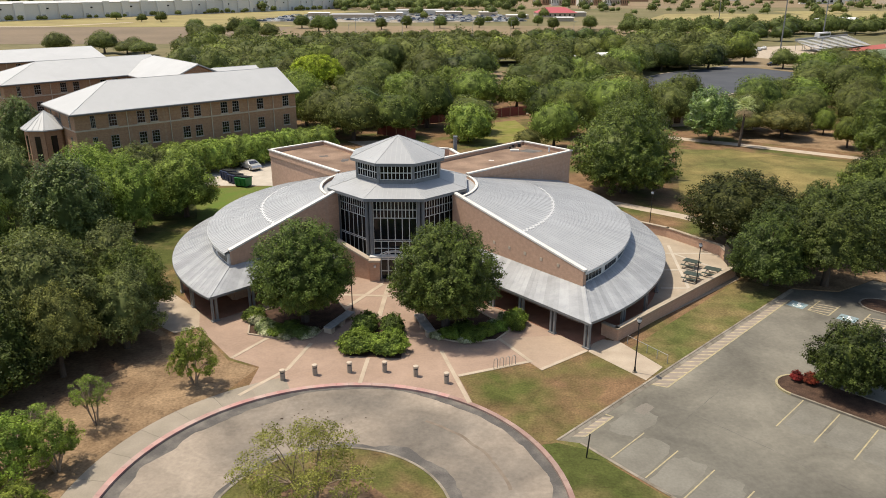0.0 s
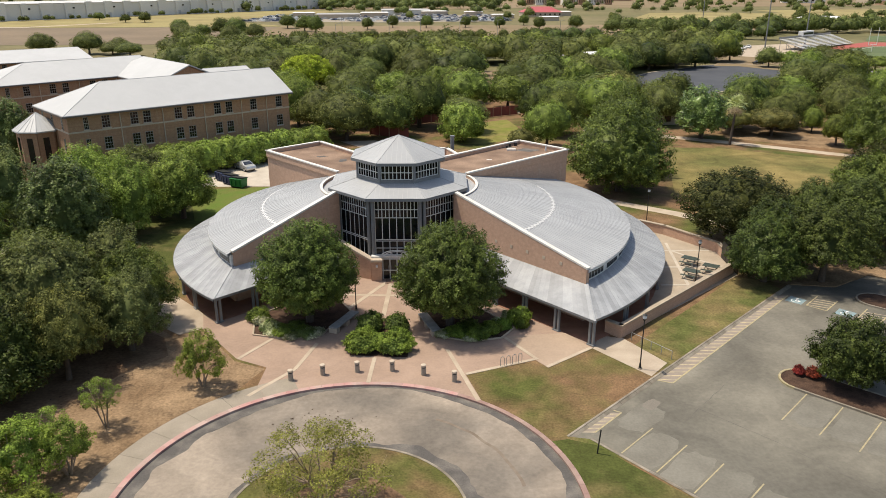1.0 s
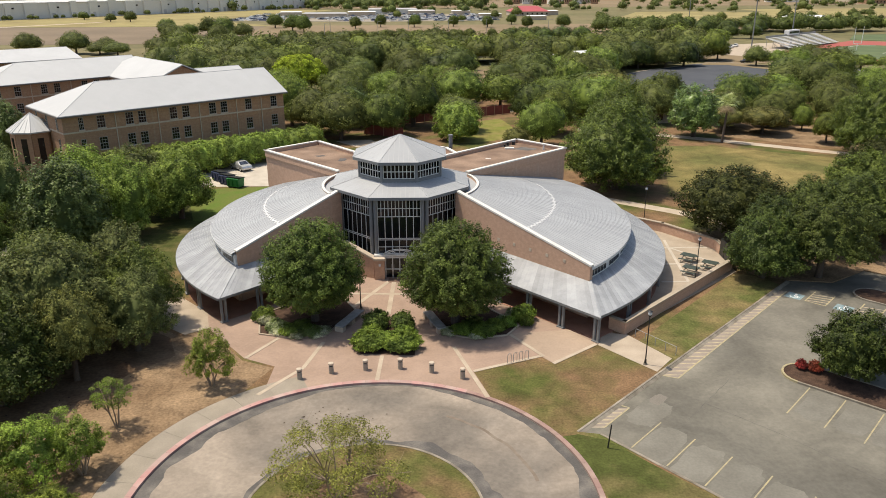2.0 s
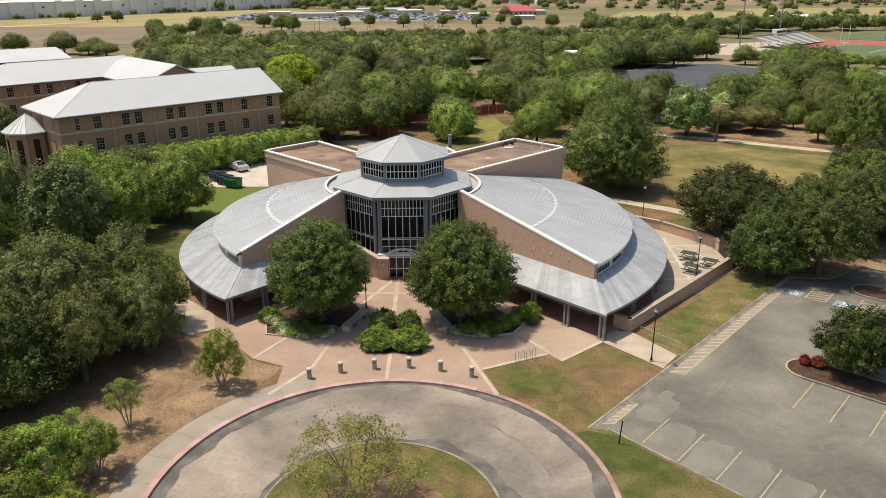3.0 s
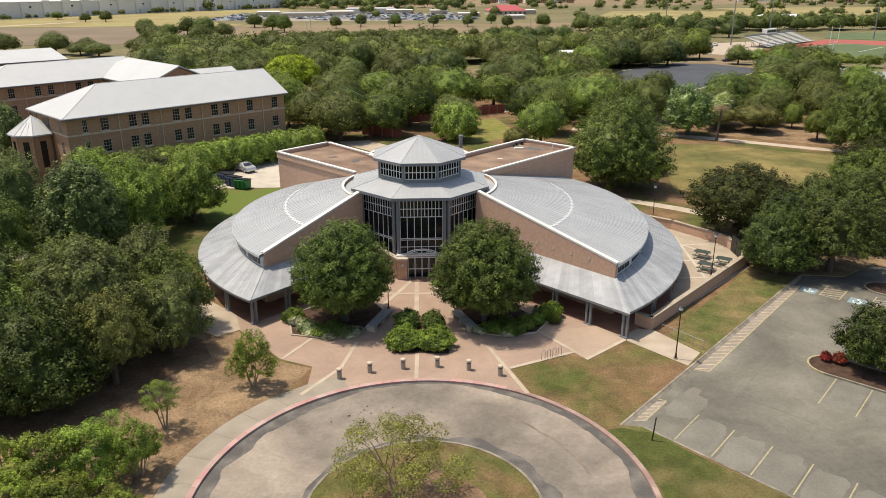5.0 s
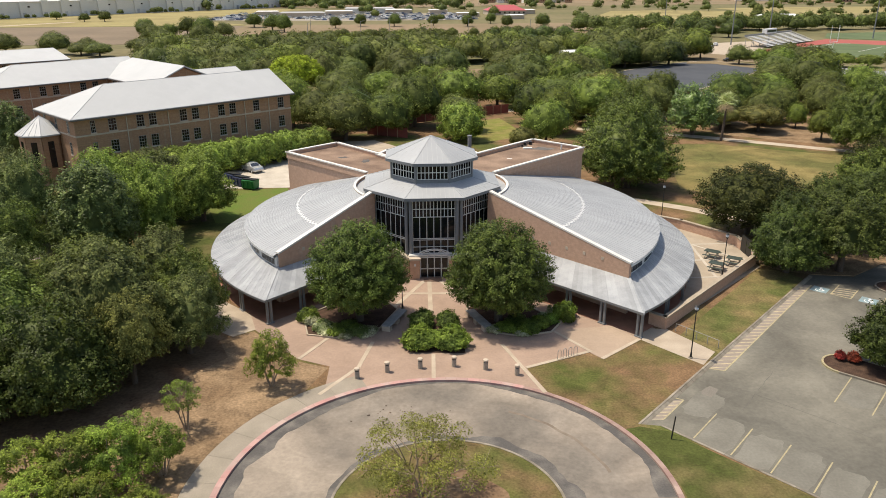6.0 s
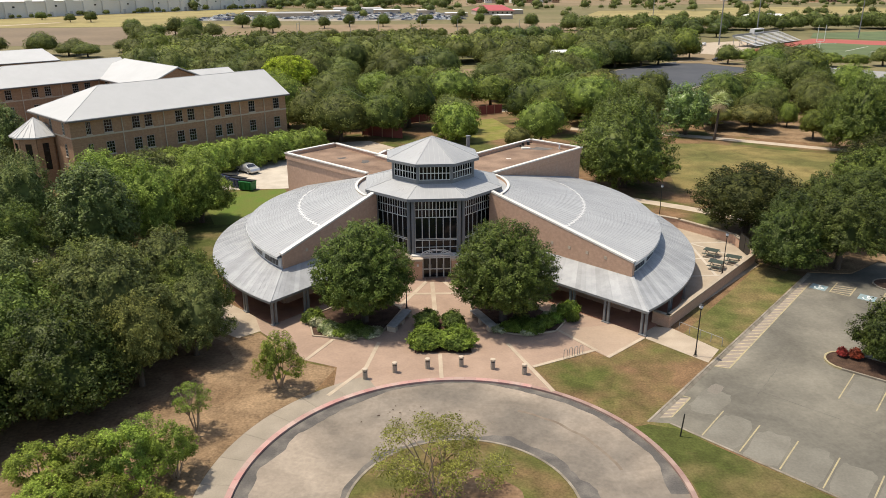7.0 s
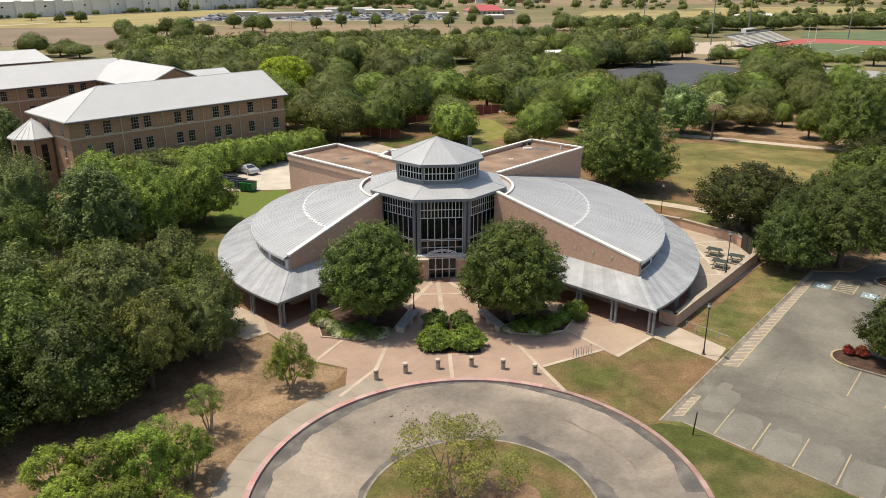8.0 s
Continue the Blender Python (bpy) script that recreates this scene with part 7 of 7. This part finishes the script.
def warehouse(a, b, depth, h, bays, label):
    """A long low warehouse, its front wall from a to b, with tall projecting bays, dock doors and high windows."""
    a, b = Vector(a), Vector(b)
    w = (b - a).length
    t = thing("warehouse", (a.x, a.y, -0.2), label, "building", "distant buildings", turn=math.degrees(math.atan2(b.y - a.y, b.x - a.x)))
    part("wall", box(bmesh.new(), 0, w, 0, depth, 0, h), "warehouse", t)
    part("roof", box(bmesh.new(), -0.5, w + 0.5, -0.5, depth + 0.5, h + 0.003, h + 0.6), "farroof", t)
    rng = random.Random(3)
    for i in range(bays):
        u = w * (i + 0.5) / bays
        wide = rng.uniform(2.5, 6.5)
        bay = part("bay", box(bmesh.new(), u - wide, u + wide, -1.8, 0.5, 0, h + rng.choice((0.9, 0.9, 1.6)), None, 0.2), "warehouse", t)
        part("dock_door", box(bmesh.new(), u - 1.6, u + 1.6, -1.95, -1.75, 0.3, 4.6), "farroof", bay)
        if i % 2:
            v = u + wide + 2.5
            part("high_window", box(bmesh.new(), v - 1.1, v + 1.1, -0.12, 0.05, h * 0.66, h * 0.66 + 1.3), "glass", t)


warehouse((-403, 546), (-140, 979), 110, 13.5, 24, "very long low white warehouse beyond the fields")
shed("red_roofed_shop", 101, 690, 38, 26, 4, 4, "stone", "redroof", 5, "low shop with a bright red hipped roof", 8)
shed("small_hall", 56, 214, 22, 12, 4, 14, "stone", "plasterwhite", 0.6, "low pale-roofed hall among trees", 4)
shed("pale_shed", 131, 131, 30, 13, 4.2, -52, "stone", "farroof", 1.2, "white-roofed shed behind the trees", 4)
shed("pavilion", 50, 84, 9, 6, 3, 10, "stone", "dormroof", 0.9, "small white-roofed pavilion under trees", 2)
shed("dealer_building", -92, 640, 40, 20, 4.0, 4, "stone", "farroof", 1.0, "white car dealer building behind parked cars", 0)
shed("dealer_building", -34, 735, 50, 24, 5, 4, "plasterwhite", "farroof", 1.0, "pale commercial building behind parked cars", 0)
for x, y, w, d, h in ((-62, 684, 26, 18, 4), (-4, 720, 26, 14, 4), (36, 716, 18, 12, 3.6), (-128, 668, 20, 14, 4.4), (60, 640, 20, 10, 3.4), (120, 700, 24, 12, 4), (96, 590, 16, 9, 3.2)):
    shed("dealer_hall", x, y, w, d, h, 6, "stone", "plasterwhite", 0.6, "small white commercial hall behind parked cars", 0)
shed("field_house", 290, 508, 30, 14, 5, -4, "stone", "plasterwhite", 1.5, "pale-roofed building beyond the stadium", 6)
for i in range(22):
    x, y = 128 + 13.5 * (i % 11) + 9 * (i // 11), 1150 + 70 * (i // 11) + 12 * math.sin(i * 2.3)
    shed("apartment_building", x, y, 11, 12, 9 + 1.5 * (i % 3), 12 * math.sin(i * 1.7), ("stone", "brick", "warehouse")[i % 3], "farroof", 2.4, "distant three-storey apartment house with a grey roof", 4)
rng = random.Random(8)
for i in range(70):
    y = rng.uniform(1120, 2300)
    x = rng.uniform(-0.05, 0.75) * y
    shed("town_building", x, y, rng.uniform(24, 70), rng.uniform(16, 30), rng.uniform(6, 13), rng.uniform(-15, 15), rng.choice(("stone", "warehouse", "brick")), rng.choice(("farroof", "plasterwhite", "farroof")), 3,
         "distant low town building with a plain roof", 5)
# parked cars far off: too many and too small to tell apart
rng = random.Random(9)
for name, mat, label, n in (("parked_cars", "cars", "rows of small pale parked cars on a distant yard", 330), ("dark_parked_cars", "darkcars", "small dark and blue parked cars on a distant yard", 190)):
    bm = bmesh.new()
    for i in range(n):
        x, y = rng.uniform(-165, 62), rng.choice((572, 584, 592, 600, 608, 616, 624, 636, 644, 652, 672, 696, 712)) + rng.uniform(-2, 2)
        m = Matrix.Translation((x, y - 0.06 * x, -0.1))
        box(bm, -2.2, 2.2, -0.9, 0.9, 0.2, 0.9, m)
        box(bm, -1.2, 1.3, -0.8, 0.8, 0.9, 1.5, m)
    tagged(mesh_object(name, bm, mat), label, "cars", kind="stuff")

# the stadium
structure("running_track", slab([(150, 240), (166, 266), (178, 278), (205, 306), (227, 326), (240, 320), (254, 306), (310, 262), (310, 190), (206, 200)], -0.06, -1), "track", "red running track beside the stands", "track")
structure("playing_field", slab([(160, 238), (181, 268), (198, 285), (214, 297), (222, 297), (234, 283), (304, 236), (304, 194), (206, 204)], -0.03, -1), "turf", "green sports field inside the track", "field")
structure("practice_field", slab([(232, 336), (262, 312), (340, 300), (340, 392), (256, 376)], -0.06, -1), "turf", "green grass field behind the track", "field")
for p, q in (((183, 266), (214, 294.6)), ((214, 294.6), (222, 294)), ((200, 250), (226, 274)), ((208, 244), (234, 268))):
    structure("yard_line", beam(bmesh.new(), p, q, 0.35, -0.2, 0.0), "coping", "faded white line on the sports field", "field marking")
stand = thing("grandstand", (187, 296, -0.2), "grey metal grandstand above the running track", "grandstand", turn=42)
for i in range(9):
    part("tier", box(bmesh.new(), -29, 29, -6 + 1.3 * i, -4.8 + 1.3 * i, 0.8 + 0.45 * i, 0.95 + 0.45 * i), "flash", stand)
for x in (-28, -18.7, -9.3, 0, 9.3, 18.7, 28):
    bm = tube(bmesh.new(), (x, -5.4, 0.7), (x, 5.8, 4.5), 0.14, 0.14, 6)
    for y in (-5, -1.2, 2.4, 5.6):
        tube(bm, (x, y, 0), (x, y, 0.7 + 0.34 * (y + 5.4)), 0.12, 0.12, 6)
    tube(bm, (x, -1.2, 0), (x, 5.6, 4.4), 0.08, 0.08, 6)
    part("brace", bm, "benchgrey", stand)
part("press_box", box(bmesh.new(), -6, 6, 5.0, 7.4, 4.9, 7.3, None, 0.1), "capmetal", stand)
part("press_window", box(bmesh.new(), -5.4, 5.4, 4.94, 5.2, 5.7, 6.7), "glass", stand)
part("back_rail", beam(bmesh.new(), (-29, 6.0), (29, 6.0), 0.08, 4.6, 5.5), "benchgrey", stand)
for x, y, h in ((160, 292, 34), (187, 309, 32), (256, 330, 30), (330, 380, 30), (205, 520, 26)):
    fl = thing("floodlight_mast", (x, y, -0.2), "tall thin floodlight mast", "floodlight", "floodlight masts")
    part("mast", tube(bmesh.new(), (0, 0, 0), (0, 0, h), 0.35, 0.18, 8), "steel", fl)
    part("lamp_bank", box(bmesh.new(), -2, 2, -0.3, 0.3, h - 2, h), "steel", fl)
pole = thing("street_lamp", (-50, 318, -0.1), "tall grey street lamp along the far road", "street lamp", "street lamps of the far road")
part("pole", tube(bmesh.new(), (0, 0, 0), (0, 0, 10), 0.16, 0.1, 8), "benchgrey", pole)
part("arm", tube(bmesh.new(), (0, 0, 9.8), (1.8, 0, 10.2), 0.07, 0.06, 6), "benchgrey", pole)
part("lamp_head", box(bmesh.new(), 1.5, 2.3, -0.15, 0.15, 10.1, 10.25, None, 0.03), "benchgrey", pole)
for x, y in ((-24, 337), (14, 343), (36, 362), (70, 352), (-60, 420), (-10, 436)):
    copy_thing(pole, pose(x, y, -0.1))
goal = thing("goal_posts", (197.3, 266.4, -0.05), "white goal posts on the sports field", "goal posts", turn=32)
part("upright", tube(bmesh.new(), (0, 0, 0), (0, 0, 3.0), 0.12, 0.12, 8), "white", goal)
part("crossbar", tube(bmesh.new(), (-3.3, 0, 3.0), (3.3, 0, 3.0), 0.1, 0.1, 8), "white", goal)
for x in (-3.3, 3.3):
    part("upright", tube(bmesh.new(), (x, 0, 3.0), (x, 0, 10.4), 0.12, 0.1, 8), "white", goal)

structure("lot_verge", slab([(112, 252), (122, 256), (154, 216), (143, 193), (121, 222), (113, 234)], -0.05, -0.4), "hay", "tan dry ground beyond the dark car park", "ground")
isle = [(105, 204), (114, 203), (127, 181), (133, 190), (121, 221), (116, 228)]
structure("lot_island", slab(isle, 0.06, -0.3), "hay", "tan bed with trees at the dark car park", "bed")

# red fence behind the trees
fence = thing("red_fence", (14, 91, 0), "dark red fence of panels between posts along the path", "fence", kind="structure")
for run in ([(-9, 79), (-2, 82), (8, 88), (16, 92), (22, 95.5)], [(-10, 71.0), (-2, 66.4)]):
    for a, b in zip(run, run[1:]):
        n = max(2, round((Vector(b) - Vector(a)).length / 2.4))
        for i in range(n):
            p, q = lerp(Vector(a), Vector(b), i / n), lerp(Vector(a), Vector(b), (i + 1) / n)
            for nm, bm, mat in (("panel", beam(bmesh.new(), p, q, 0.08, 0.1, 2.1), "redbrick"), ("post", beam(bmesh.new(), p, lerp(p, q, 0.08), 0.2, -0.1, 2.3), "brick")):
                k = part(nm, bm, mat, fence)
                k.matrix_parent_inverse = fence.matrix_basis.inverted()
